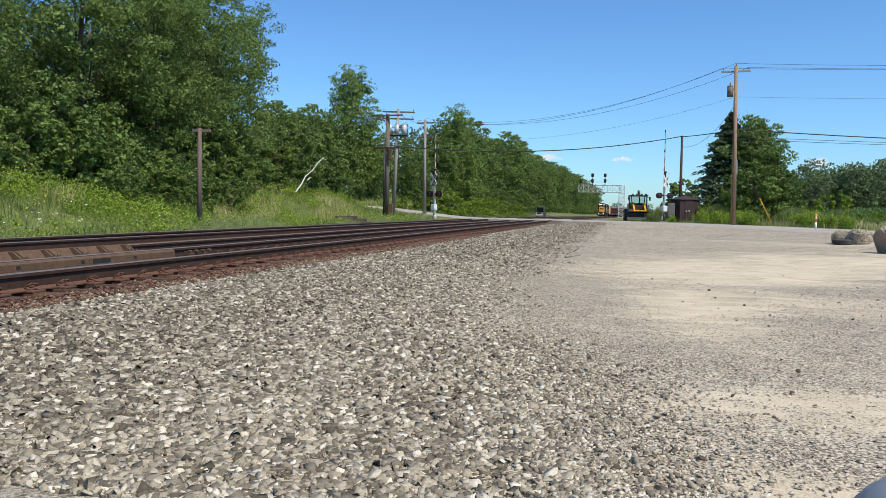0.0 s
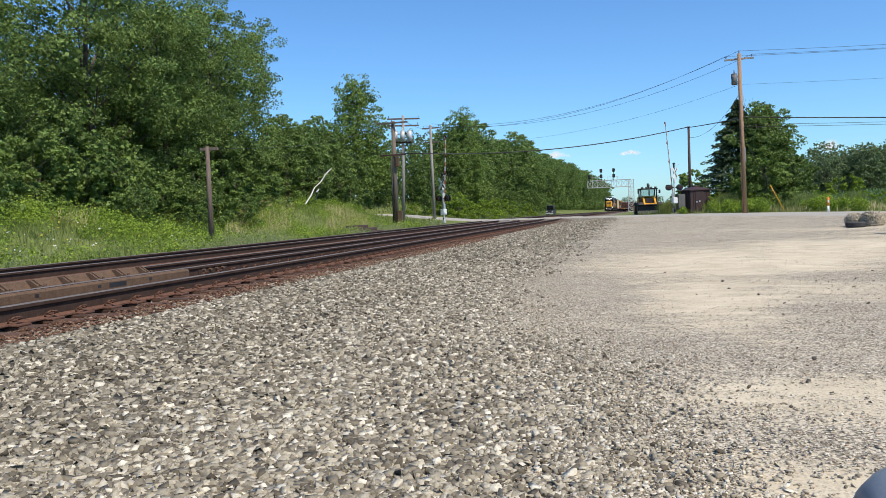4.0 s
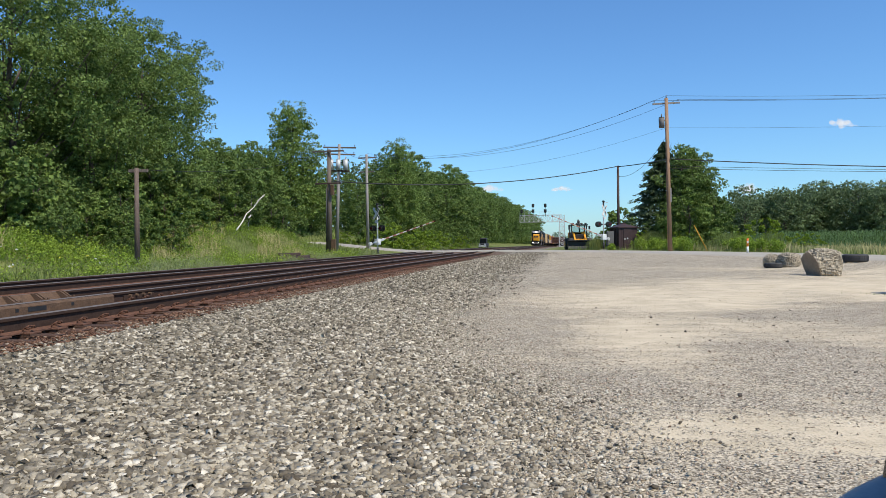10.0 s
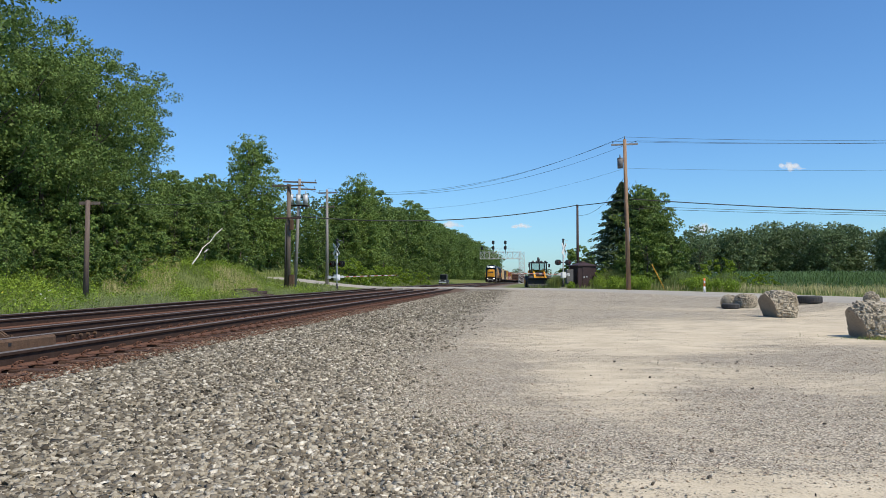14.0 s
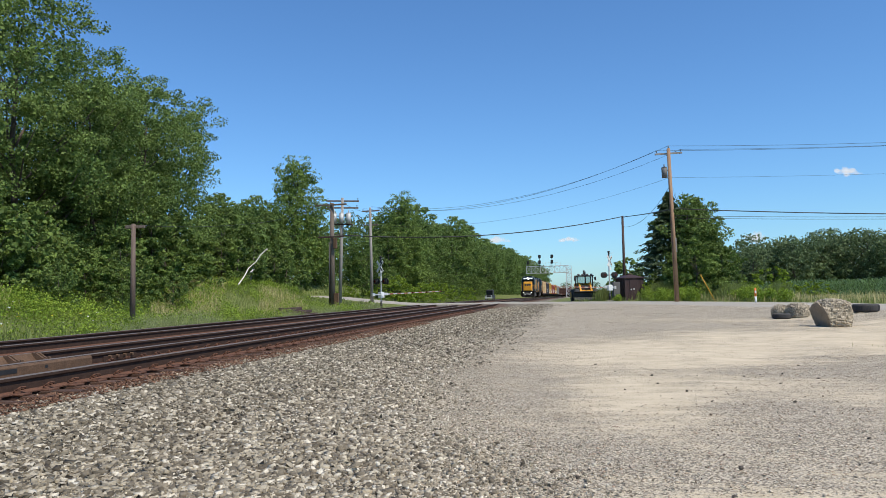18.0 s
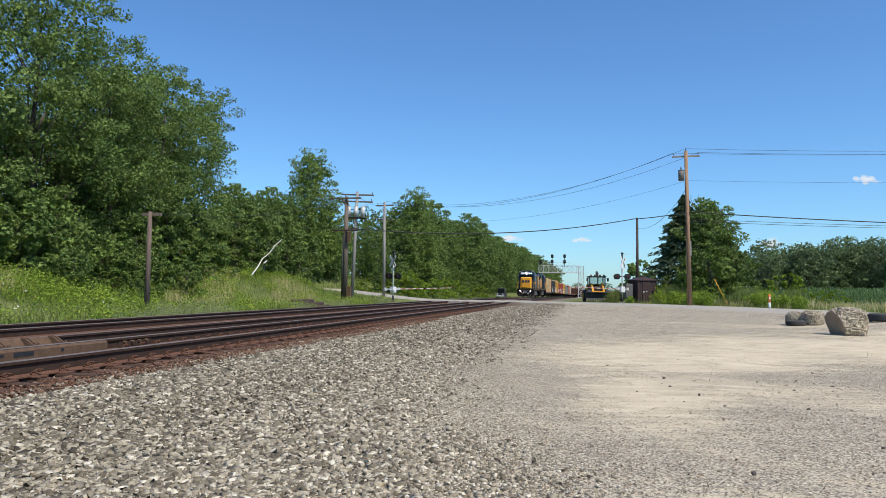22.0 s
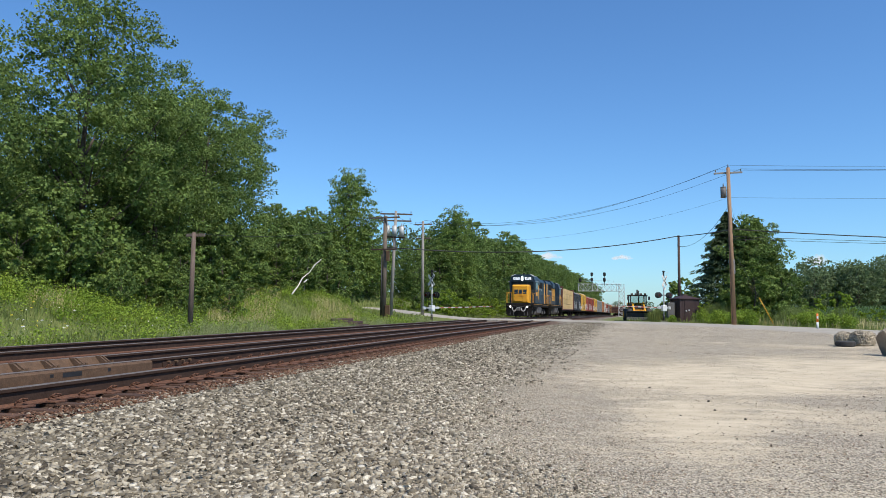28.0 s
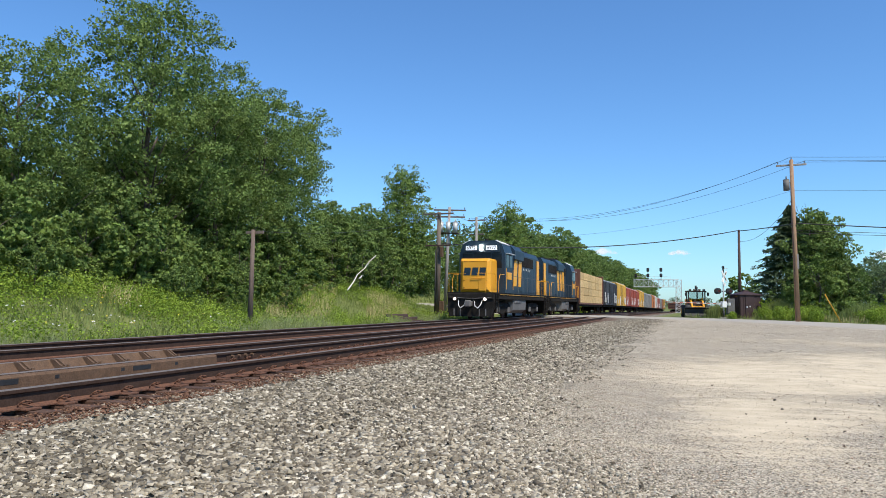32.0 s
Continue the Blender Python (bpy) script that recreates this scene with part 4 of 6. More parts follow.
wr = 0.2 + 0.4 * np.random.default_rng(412).random(len(wx)) ** 1.5
V, F = leaf_cloud(np.stack([wx, wy, height(wx, wy) + wr * 0.9], 1), np.stack([wr, wr, wr * 1.1], 1), 40000, 0.08, seed=413)
tagged(quick("weeds", V, F, M["weed"]), "lush green weeds along the road's far edge", "weeds", kind="stuff")
for nm, mt, cnt, sd in (("white_flowers", "flower", 60, 402), ("yellow_flowers", "flowery", 30, 403)):
    fx, fy = strip(-20, -15.6, 7, 26, 1.0, off_road)(np.random.default_rng(sd), cnt)
    fr = np.full(len(fx), 0.045)
    V, F = leaf_cloud(np.stack([fx, fy, height(fx, fy) + 0.68 + 0.12 * np.sin(fx * 7)], 1), np.stack([fr, fr, fr * 0.4], 1), len(fx) * 4, 0.034, seed=sd)
    tagged(quick(nm, V, F, M[mt]), nm.replace("_", " ") + " scattered in the weeds", "flowers", kind="stuff")
# tall reeds and shrubs by the shed and the line
reeds = lambda cx, cy, rx, ry: (lambda r, n: (cx + rx * r.normal(size=n) * 0.5, cy + ry * r.normal(size=n) * 0.5))
scrub_material_blades("reed_clump", "tall green reeds behind the shed", 5200, reeds(6.5, 67.6, 1.5, 1.2), 0.6, 1.5, 0.014, "grass", 306, 0.3)
scrub_material_blades("reed_clump", "green reeds beside the signal mast", 2400, reeds(1.5, 69.5, 0.6, 0.6), 0.5, 1.5, 0.012, "grass", 307, 0.3)
scrub_material_blades("reed_clump", "tall green weeds before the field", 6000, reeds(12.6, 61, 2.8, 2.0), 0.4, 1.3, 0.012, "grass", 308, 0.3)
for i, (x, y, s) in enumerate(((-20.5, 79, 1.0), (-19.3, 87, 0.9), (-19.2, 97, 0.95), (-22.5, 84, 1.1), (-21.5, 105, 0.9), (-18.8, 118, 0.8))):
    plant(shrub_pale, x, y, 70 * i, s)

# corn in rows
cr = np.random.default_rng(77)
rows_c = []
for k in range(110):
    y = 66 + k * 0.95
    x0 = 17 + 0.12 * k
    xs = np.arange(x0, x0 + 26 + k * 0.55, 0.42 + 0.002 * k)
    rows_c.append(np.stack([xs + cr.normal(0, 0.08, len(xs)), y - 0.12 * xs + cr.normal(0, 0.06, len(xs))], 1))
cp = np.concatenate(rows_c)
cp = cp[road_gap(cp[:, 0], cp[:, 1]) > 12.5]
cz = height(cp[:, 0], cp[:, 1])
nl = 7
cn = len(cp)
a = cr.uniform(0, 2 * np.pi, (cn, nl))
hh = np.linspace(0.35, 1.45, nl)[None] + cr.uniform(-0.1, 0.1, (cn, nl))
L = cr.uniform(0.3, 0.5, (cn, nl))
b = np.stack([cp[:, 0, None] + 0 * a, cp[:, 1, None] + 0 * a, cz[:, None] + hh - 0.25], -1)
d = np.stack([np.cos(a), np.sin(a), 0 * a], -1)
sd = np.stack([-np.sin(a), np.cos(a), 0 * a], -1) * 0.045
up = np.array([0, 0, 1.0])
m_ = b + d * (L * 0.5)[..., None] + up * 0.3
e_ = b + d * L[..., None] + up * 0.18
V = np.stack([b, m_ - sd, m_ + sd, e_], 2).reshape(-1, 3)
F = (np.array([[0, 1, 3, 2]]) + 4 * np.arange(cn * nl)[:, None])
tagged(quick("corn_field", V, F, M["corn"]), "field of green corn in long rows", "corn", kind="stuff")

# mixed trees beside the road pole, bushes and the bare top of an old tree
road_tree = broadleaf(9.8, 6.2, 22000, 0.155, 131, "leaf", 0.03, 64, "dense dark green tree behind the road pole", SPIRE)
road_tree.matrix_basis = pose(9.6, 71.6, zed(9.6, 71.6) - 0.1)
road_bush = broadleaf(5.4, 5.0, 11000, 0.13, 137, "leaf_light", 0.03, 34, "lighter green bush in front of the spruce", BUSHY)
road_bush.matrix_basis = pose(9.6, 67.5, zed(9.6, 67.5) - 0.1)
plant(road_tree, 10.9, 73.2, 130, 0.88, 0.95)
plant(spruce, 10.9, 75.5, 130, 0.9, 0.98)
plant(shrub_dark, 12.2, 70.5, 40, 1.0, 1.15)
plant(shrub_pale, 13.6, 65.5, 10, 0.6)
plant(shrub_pale, 15.0, 64.0, 80, 0.7, 0.95)
plant(shrub_pale, 8.6, 66.5, 120, 0.5, 0.6)
plant(shrub_pale, 5.6, 68.6, 20, 0.45, 0.65)
plant(shrub_pale, 17.5, 62.5, 150, 0.5)
plant(shrub_pale, 6.4, 69.9, 200, 0.55)
plant(shrub_pale, 1.9, 73.6, 250, 0.35)
plant(shrub_dark, 7.2, 70.5, 140, 0.8)
willow = broadleaf(6.2, 6.5, 7000, 0.22, 139, "leaf_light", 0.05, 34, "pale green rounded tree behind the shed", BUSHY)
willow.matrix_basis = pose(6.6, 110, zed(6.6, 110) - 0.3)
bm = bmesh.new()
snag = random.Random(9)
for i in range(13):
    p = Vector((9.2 + snag.uniform(-0.8, 1.2), 74.2, 8.6 + snag.uniform(-0.5, 0.5)))
    q = p + Vector((snag.uniform(-0.9, 0.9), snag.uniform(-0.4, 0.4), snag.uniform(1.2, 2.7)))
    branch(bm, p, q, 0.035, 0.006, 0.12, 600 + i, 4, 3)
part("bare_twigs", bm, M["bark"], None)
tagged(bpy.data.objects["bare_twigs"], "bare grey twigs rising from a tree's top", "twigs")
bm = bmesh.new()
branch(bm, (-22.6, 45.9, 2.3), (-22.4, 50.1, 4.95), 0.05, 0.015, 0.06, 61, 7, 5)
branch(bm, (-22.5, 47.5, 3.15), (-22.9, 49.1, 3.4), 0.05, 0.015, 0.1, 62, 5, 3)
branch(bm, (-22.5, 48.6, 4.05), (-21.9, 49.0, 4.8), 0.04, 0.012, 0.1, 63, 5, 3)
part("dead_branch", bm, M["deadwood"], None)
tagged(bpy.data.objects["dead_branch"], "bleached dead branch leaning out of the wood", "branch")
for i, (x, y, h) in enumerate(((-25.2, 18.5, 5.0), (-24.4, 51.5, 3.0))):
    bm = bmesh.new()
    branch(bm, (x, y, zed(x, y) - 0.1), (x + 0.2, y + 0.3, zed(x, y) + h), 0.05, 0.02, 0.03, 640 + i, 7, 4)
    tagged(part("dead_tree", bm, M["polegrey"], None), "thin grey dead tree at the wood's edge", "trunk", "dead trunks")


# ---- boulders and tyres by the lot ----
def boulder(name, x, y, rx, ry, rz, seed, mat, label, cut=None, turn=0, sub=5, square=0.78):
    bm = bmesh.new()
    bmesh.ops.create_icosphere(bm, subdivisions=sub, radius=1.0)
    off = Vector((seed * 3.1, seed * 1.7, seed * 0.3))
    for v in bm.verts:
        p = v.co.copy()
        q = Vector([math.copysign(abs(c) ** square, c) for c in p])
        k = 1.06 + 0.14 * noise.noise(p * 1.5 + off) + 0.08 * abs(noise.noise(p * 3.3 + off)) + 0.06 * noise.noise(p * 7 + off) - 0.14 * max(0.0, noise.noise(p * 9 + off)) - 0.16 * max(0.0, noise.noise(p * 17 + off) - 0.05) + 0.05 * noise.noise(p * 27 + off)
        v.co = Vector((q.x * rx, q.y * ry, q.z * rz)) * k
        side = None if cut is None else cut - 0.16 * v.co.z / rz
        if side is not None and v.co.x < side:
            v.co.x = side
        v.co.z = max(v.co.z, -rz * 0.8)
    for f in bm.faces:
        f.smooth = False
        c = f.calc_center_median()
        if cut is not None and c.x < cut - 0.16 * c.z / rz + 0.02:
            f.material_index = 1
    ob = part(name, bm, [M[mat], M["rockcut"]])
    ob.matrix_basis = pose(x, y, zed(x, y) + rz * 0.74, 0, 0, turn)
    return tagged(ob, label, "boulder", "boulders beside the lot")


def tyre(x, y, r, w, lift, label):
    t = empty("tyre", pose(x, y, zed(x, y) + lift, 0, 0, 20), label, "tyre", "old tyres")
    bm = bmesh.new()
    prof = [(r * 0.56, -w * 0.42), (r * 0.8, -w * 0.5), (r * 0.95, -w * 0.44), (r, -w * 0.25), (r, w * 0.25), (r * 0.95, w * 0.44), (r * 0.8, w * 0.5), (r * 0.56, w * 0.42)]
    n = 32
    rings = [[bm.verts.new((a * math.cos(2 * math.pi * i / n), a * math.sin(2 * math.pi * i / n), b + w / 2)) for a, b in prof] for i in range(n)]
    for i in range(n):
        for j in range(len(prof)):
            k = (j + 1) % len(prof)
            f = bm.faces.new((rings[i][j], rings[(i + 1) % n][j], rings[(i + 1) % n][k], rings[i][k]))
            f.smooth = True
    part("casing", bm, M["rubber"], t)
    bm = bmesh.new()
    for i in range(n):
        a = 2 * math.pi * (i + 0.5) / n
        box(bm, r * 0.97, r * 1.018, -0.02, 0.02, w * 0.18, w * 0.82, 0, pose(0, 0, 0, 0, 0, math.degrees(a)))
    part("tread", bm, M["rubber"], t)
    return t


boulder("boulder", 7.75, 26.0, 0.58, 0.5, 0.5, 1, "rock", "pale rough boulder with one flat sawn face", -0.38, 12, 5, 0.72)
boulder("boulder", 7.85, 19.0, 0.6, 0.52, 0.5, 2, "rock", "large rough grey boulder with one flat side, grass at its foot", -0.5, 6)
boulder("boulder", 7.95, 30.6, 0.42, 0.36, 0.31, 3, "rock", "pale rounded boulder beside an old tyre", None, 40)
boulder("boulder", 7.4, 30.9, 0.3, 0.3, 0.28, 4, "rock", "darker grey boulder behind an old tyre", None, 10)
boulder("boulder", 11.3, 27.4, 0.26, 0.25, 0.3, 5, "rock", "pale boulder half hidden behind a larger one", None, 70)
boulder("boulder", 21.3, 42.6, 0.55, 0.45, 0.34, 6, "rock", "low grey boulder at the road's edge", None, 15)
tyre(7.25, 30.1, 0.33, 0.2, 0.0, "old black tyre lying flat before a boulder")
tyre(10.35, 30.6, 0.46, 0.3, 0.0, "large black truck tyre lying flat by the road")
scrub_material_blades("grass_tuft", "short green grass at a boulder's foot", 900, lambda r, n: (7.9 + r.normal(size=n) * 0.65 + 0.3, 18.35 + r.normal(size=n) * 0.12), 0.05, 0.14, 0.006, "grass", 310)


# ---- poles and cables ----
def pole(name, x, y, top, r, mat, label, lean=0.0, z0=None):
    base = zed(x, y) if z0 is None else z0
    t = empty(name, pose(x, y, base - 0.05, 0, lean, 0), label, "pole", "poles along the line")
    tb("shaft", M[mat], t, (0, 0, 0), (0, 0, top - base), r, r * 0.72, 12)
    return t, top - base


def crossarm(t, z, half, mat="polegrey", pins=4, turn=0, y=0.12, sag=0):
    rot = pose(0, 0, z, 0, sag, turn)
    arm = bx("crossarm", M[mat], t, -half, half, y - 0.05, y + 0.05, -0.06, 0.06, 0.008, rot=rot)
    for k in range(pins):
        u = -half + 0.12 + (2 * half - 0.24) * k / max(1, pins - 1)
        p = rot @ Vector((u, y, 0.06))
        bm = bmesh.new()
        tube(bm, p, p + Vector((0, 0, 0.09)), 0.012, n=6)
        tube(bm, p + Vector((0, 0, 0.07)), p + Vector((0, 0, 0.13)), 0.04, 0.028, 8)
        tube(bm, p + Vector((0, 0, 0.13)), p + Vector((0, 0, 0.18)), 0.045, 0.02, 8)
        part("insulator", bm, M["tank"], arm)
    return arm


def transformer(t, x, y, z, r, h, mat="galv"):
    bm = bmesh.new()
    tube(bm, (x, y, z), (x, y, z + h), r, n=14)
    tube(bm, (x, y, z + h), (x, y, z + h + 0.06), r * 1.04, r * 0.9, 14)
    tube(bm, (x, y, z + h + 0.05), (x, y, z + h + 0.3), 0.05, 0.03, 8)
    body = part("transformer", bm, M[mat], t)
    bx("bracket", M["black"], body, min(0, x), max(0, x), y - 0.03, y + 0.03, z + h * 0.7, z + h * 0.78)
    return body


road_pole, H = pole("utility_pole", 6.35, 55, 11.55, 0.17, "polewarm", "tall brown wooden utility pole with crossarm and transformer", -1.0)
crossarm(road_pole, H - 0.35, 0.95, "polegrey", 3)
tb("pin", M["tank"], road_pole, (0, 0, H), (0, 0, H + 0.25), 0.04, 0.02, 8)
transformer(road_pole, -0.36, 0.0, H - 2.1, 0.2, 0.7, "tank")
bx("guard_plate", M["polegrey"], road_pole, 0.1, 0.2, -0.12, 0.02, 3.6, 4.6)
tb("ground_wire", M["wire"], road_pole, (-0.1, -0.16, 0.2), (-0.1, -0.13, H - 2.2), 0.012, n=5)
short_pole, H3 = pole("utility_pole", 3.54, 70, 8.25, 0.14, "poledark", "dark bare utility pole behind the shed")
stub_pole, HS = pole("old_pole", -17.0, 25.7, 4.4, 0.11, "polestub", "short old brown pole in the weeds beside the track", 0.4)
crossarm(stub_pole, HS - 0.1, 0.4, "polewood", 0)
twin_pole, H1 = pole("utility_pole", -18.9, 54, 8.55, 0.2, "polewood", "old dark utility pole with two crossarms", 0.3)
crossarm(twin_pole, H1 - 0.15, 1.3, "polewood", 3, -6, y=-0.2)
crossarm(twin_pole, H1 - 2.6, 1.1, "poledark", 3, -6, y=-0.2)
bx("fuse_box", M["rust"], twin_pole, 0.2, 0.45, -0.35, -0.1, H1 - 3.5, H1 - 2.7, 0.02)
bx("meter_box", M["rust"], twin_pole, 0.2, 0.55, -0.3, -0.05, 0.3, 1.3, 0.02)
tb("conduit", M["black"], twin_pole, (-0.18, -0.16, 0), (-0.18, -0.16, 5.2), 0.05, n=8)
grey_pole, H2 = pole("utility_pole", -19.35, 57, 9.35, 0.15, "polegrey", "grey utility pole carrying three pale transformers", 2.2)
crossarm(grey_pole, H2 - 0.25, 1.35, "polewood", 3, 4)
crossarm(grey_pole, H2 - 0.8, 1.3, "polewood", 2, 4)
bx("platform", M["poledark"], grey_pole, -0.8, 0.9, -0.14, 0.14, H2 - 2.2, H2 - 2.1)
for k in (-0.55, 0.05, 0.65):
    transformer(grey_pole, k, -0.3, H2 - 2.1, 0.19, 0.8)
far_pole, H4 = pole("utility_pole", -19.3, 66, 9.55, 0.15, "polegrey", "grey utility pole beside the crossing gate", -0.3)
crossarm(far_pole, H4 - 0.3, 0.85, "polewood", 3)
crossarm(far_pole, H4 - 1.6, 0.7, "polewood", 2, sag=0)


def cable(p, q, sag, r, label):
    p, q = Vector(p), Vector(q)
    bm = bmesh.new()
    n, k = 26, 5
    side = (q - p).cross(Vector((0, 0, 1))).normalized()
    rings = []
    for i in range(n + 1):
        c = p.lerp(q, i / n) - Vector((0, 0, sag * 4 * (i / n) * (1 - i / n)))
        rings.append([bm.verts.new(c + (side * math.cos(2 * math.pi * j / k) + Vector((0, 0, 1)) * math.sin(2 * math.pi * j / k)) * r) for j in range(k)])
    for a, b in zip(rings[:-1], rings[1:]):
        for j in range(k):
            bm.faces.new((a[j], a[(j + 1) % k], b[(j + 1) % k], b[j])).smooth = True
    return tagged(part("cable", bm, M["wire"], None), label, "cable", "overhead cables")


for dx in (-0.85, 0.0, 0.85):
    cable((6.15 + dx, 55.1, 11.4 + (0.3 if dx == 0 else 0)), (-19.3 + dx * 0.85, 66.1, 9.45 + (0.15 if dx == 0 else 0)), 1.7, 0.011, "thin black power line over the tracks")
    cable((6.15 + dx, 55.1, 11.4 + (0.3 if dx == 0 else 0)), (62 + dx, 58, 12.6), 0.9, 0.011, "thin black power line along the road")
cable((6.2, 55.1, 9.4), (-19.3, 66.1, 7.9), 1.3, 0.007, "thin lower service wire over the tracks")
cable((6.2, 55.1, 9.4), (62, 58, 10.2), 0.7, 0.007, "thin lower service wire along the road")
cable((3.54, 69.95, 8.15), (-18.8, 54, 6.1), 0.85, 0.04, "thick black telephone cable over the tracks")
cable((3.54, 69.95, 8.1), (6.4, 54.85, 7.12), 0.05, 0.036, "thick black telephone cable between two poles")
cable((6.4, 54.85, 7.12), (64, 62, 6.9), 0.95, 0.036, "thick black telephone cable along the road")
cable((6.4, 54.85, 6.62), (64, 62, 6.5), 0.6, 0.014, "thin telephone wire along the road")
cable((6.4, 54.85, 6.45), (64, 62, 6.25), 0.55, 0.014, "thin telephone wire along the road")
cable((3.54, 69.9, 7.2), (6.3, 55.3, 9.0), 0.9, 0.014, "thin drop wire from the short pole")
cable((-19.3, 66, 9.0), (-19.3, 57, 9.1), 0.2, 0.014, "short wire between two poles")
cable((-19.3, 57, 7.2), (-18.9, 54, 8.3), 0.3, 0.014, "short wire between two poles")
cable((-18.9, 54, 8.4), (-16.97, 25.7, 4.3), 0.6, 0.01, "thin wire to the old stub pole")


# ---- shed, cabinet and marker ----
def shed():
    x, y = 3.88, 68.6
    s = empty("shed", pose(x, y, zed(x, y), 0, 0, 24), "small dark brown steel equipment shed with hipped roof", "shed")
    bx("plinth", M["asphalt"], s, -0.95, 0.95, -0.95, 0.95, -0.2, 0.06)
    bx("wall", M["shed"], s, -0.9, 0.9, -0.9, 0.9, 0.06, 2.0, 0.02)
    bm = bmesh.new()
    a = [bm.verts.new(p) for p in ((-1.0, -1.0, 2.0), (1.0, -1.0, 2.0), (1.0, 1.0, 2.0), (-1.0, 1.0, 2.0))]
    b = [bm.verts.new((v.co.x, v.co.y, 2.07)) for v in a]
    c = [bm.verts.new((v.co.x * 0.18, v.co.y * 0.18, 2.36)) for v in a]
    bm.faces.new(a[::-1])
    for lo, hi in ((a, b), (b, c)):
        for i in range(4):
            bm.faces.new((lo[i], lo[(i + 1) % 4], hi[(i + 1) % 4], hi[i]))
    bm.faces.new(c)
    roof = part("roof", bm, M["shed"], s)
    bx("roof_cap", M["shed"], roof, -0.2, 0.2, -0.2, 0.2, 2.35, 2.45, 0.02)
    for k in (-0.6, -0.3, 0.0, 0.3, 0.6):
        bx("seam", M["shed"], s, k - 0.015, k + 0.015, -0.925, -0.9, 0.1, 1.98)
        bx("seam", M["shed"], s, -0.925, -0.9, k - 0.015, k + 0.015, 0.1, 1.98)
    d = bx("door", M["shed"], s, -0.45, 0.3, -0.94, -0.9, 0.1, 1.9, 0.006)
    bx("handle", M["galv"], d, -0.4, -0.28, -0.98, -0.94, 0.95, 1.08, 0.01)
    bx("label_plate", M["galv"], d, -0.12, 0.0, -0.945, -0.94, 1.0, 1.12)


shed()
cab = empty("signal_cabinet", pose(2.65, 67.6, zed(2.65, 67.6), 0, 0, 12), "grey metal signal cabinet on short legs", "cabinet")
bx("body", M["tank"], cab, -0.3, 0.3, -0.25, 0.25, 0.45, 1.7, 0.015)
bx("door", M["tank"], cab, -0.27, 0.27, -0.27, -0.25, 0.5, 1.65, 0.006)
for sx in (-0.25, 0.25):
    bx("leg", M["tank"], cab, sx - 0.04, sx + 0.04, -0.2, 0.2, -0.1, 0.45)
mk = empty("marker_post", pose(9.75, 46.2, zed(9.75, 46.2)) @ Matrix.Diagonal((1, 1, 0.74, 1)), "orange plastic cable marker post with white band", "post")
tb("post", M["orange"], mk, (0, 0, 0.55), (0, 0, 1.18), 0.06, n=12)
tb("base", M["white"], mk, (0, 0, -0.05), (0, 0, 0.55), 0.058, n=12)
tb("cap", M["orange"], mk, (0, 0, 1.18), (0, 0, 1.23), 0.06, 0.03, n=12)
bx("label_plate", M["white"], mk, -0.04, 0.04, -0.063, -0.057, 0.8, 1.0)
gp = empty("guy_guard", pose(9.45, 58.0, zed(9.45, 58) - 0.05, 0, -26, 0), "slanting yellow guy-wire guard in the bushes", "guard")
tb("tube", M["yellow"], gp, (0, 0, 0), (0, 0, 2.3), 0.03, n=8)
tb("wire", M["wire"], gp, (0, 0, 2.3), (0, 0, 5.5), 0.012, n=5)
# old ties dumped in the weeds
jr = random.Random(8)
for i in range(7):
    bm = bmesh.new()
    box(bm, -1.2, 1.2, -0.11, 0.11, 0, 0.18, 0.02)
    ob = part("old_tie", bm, M["poledark"])
    lay = i // 3
    ob.matrix_basis = pose(-16.9 + jr.uniform(-0.2, 0.3), 41.3 + (i % 3) * 0.9 + jr.uniform(-0.1, 0.1), zed(-16.9, 42) + 0.02 + 0.19 * lay, jr.uniform(-2, 2), 0, 78 + jr.uniform(-14, 14))
    tagged(ob, "dark old timber tie dumped in the weeds", "timber", "dumped ties")


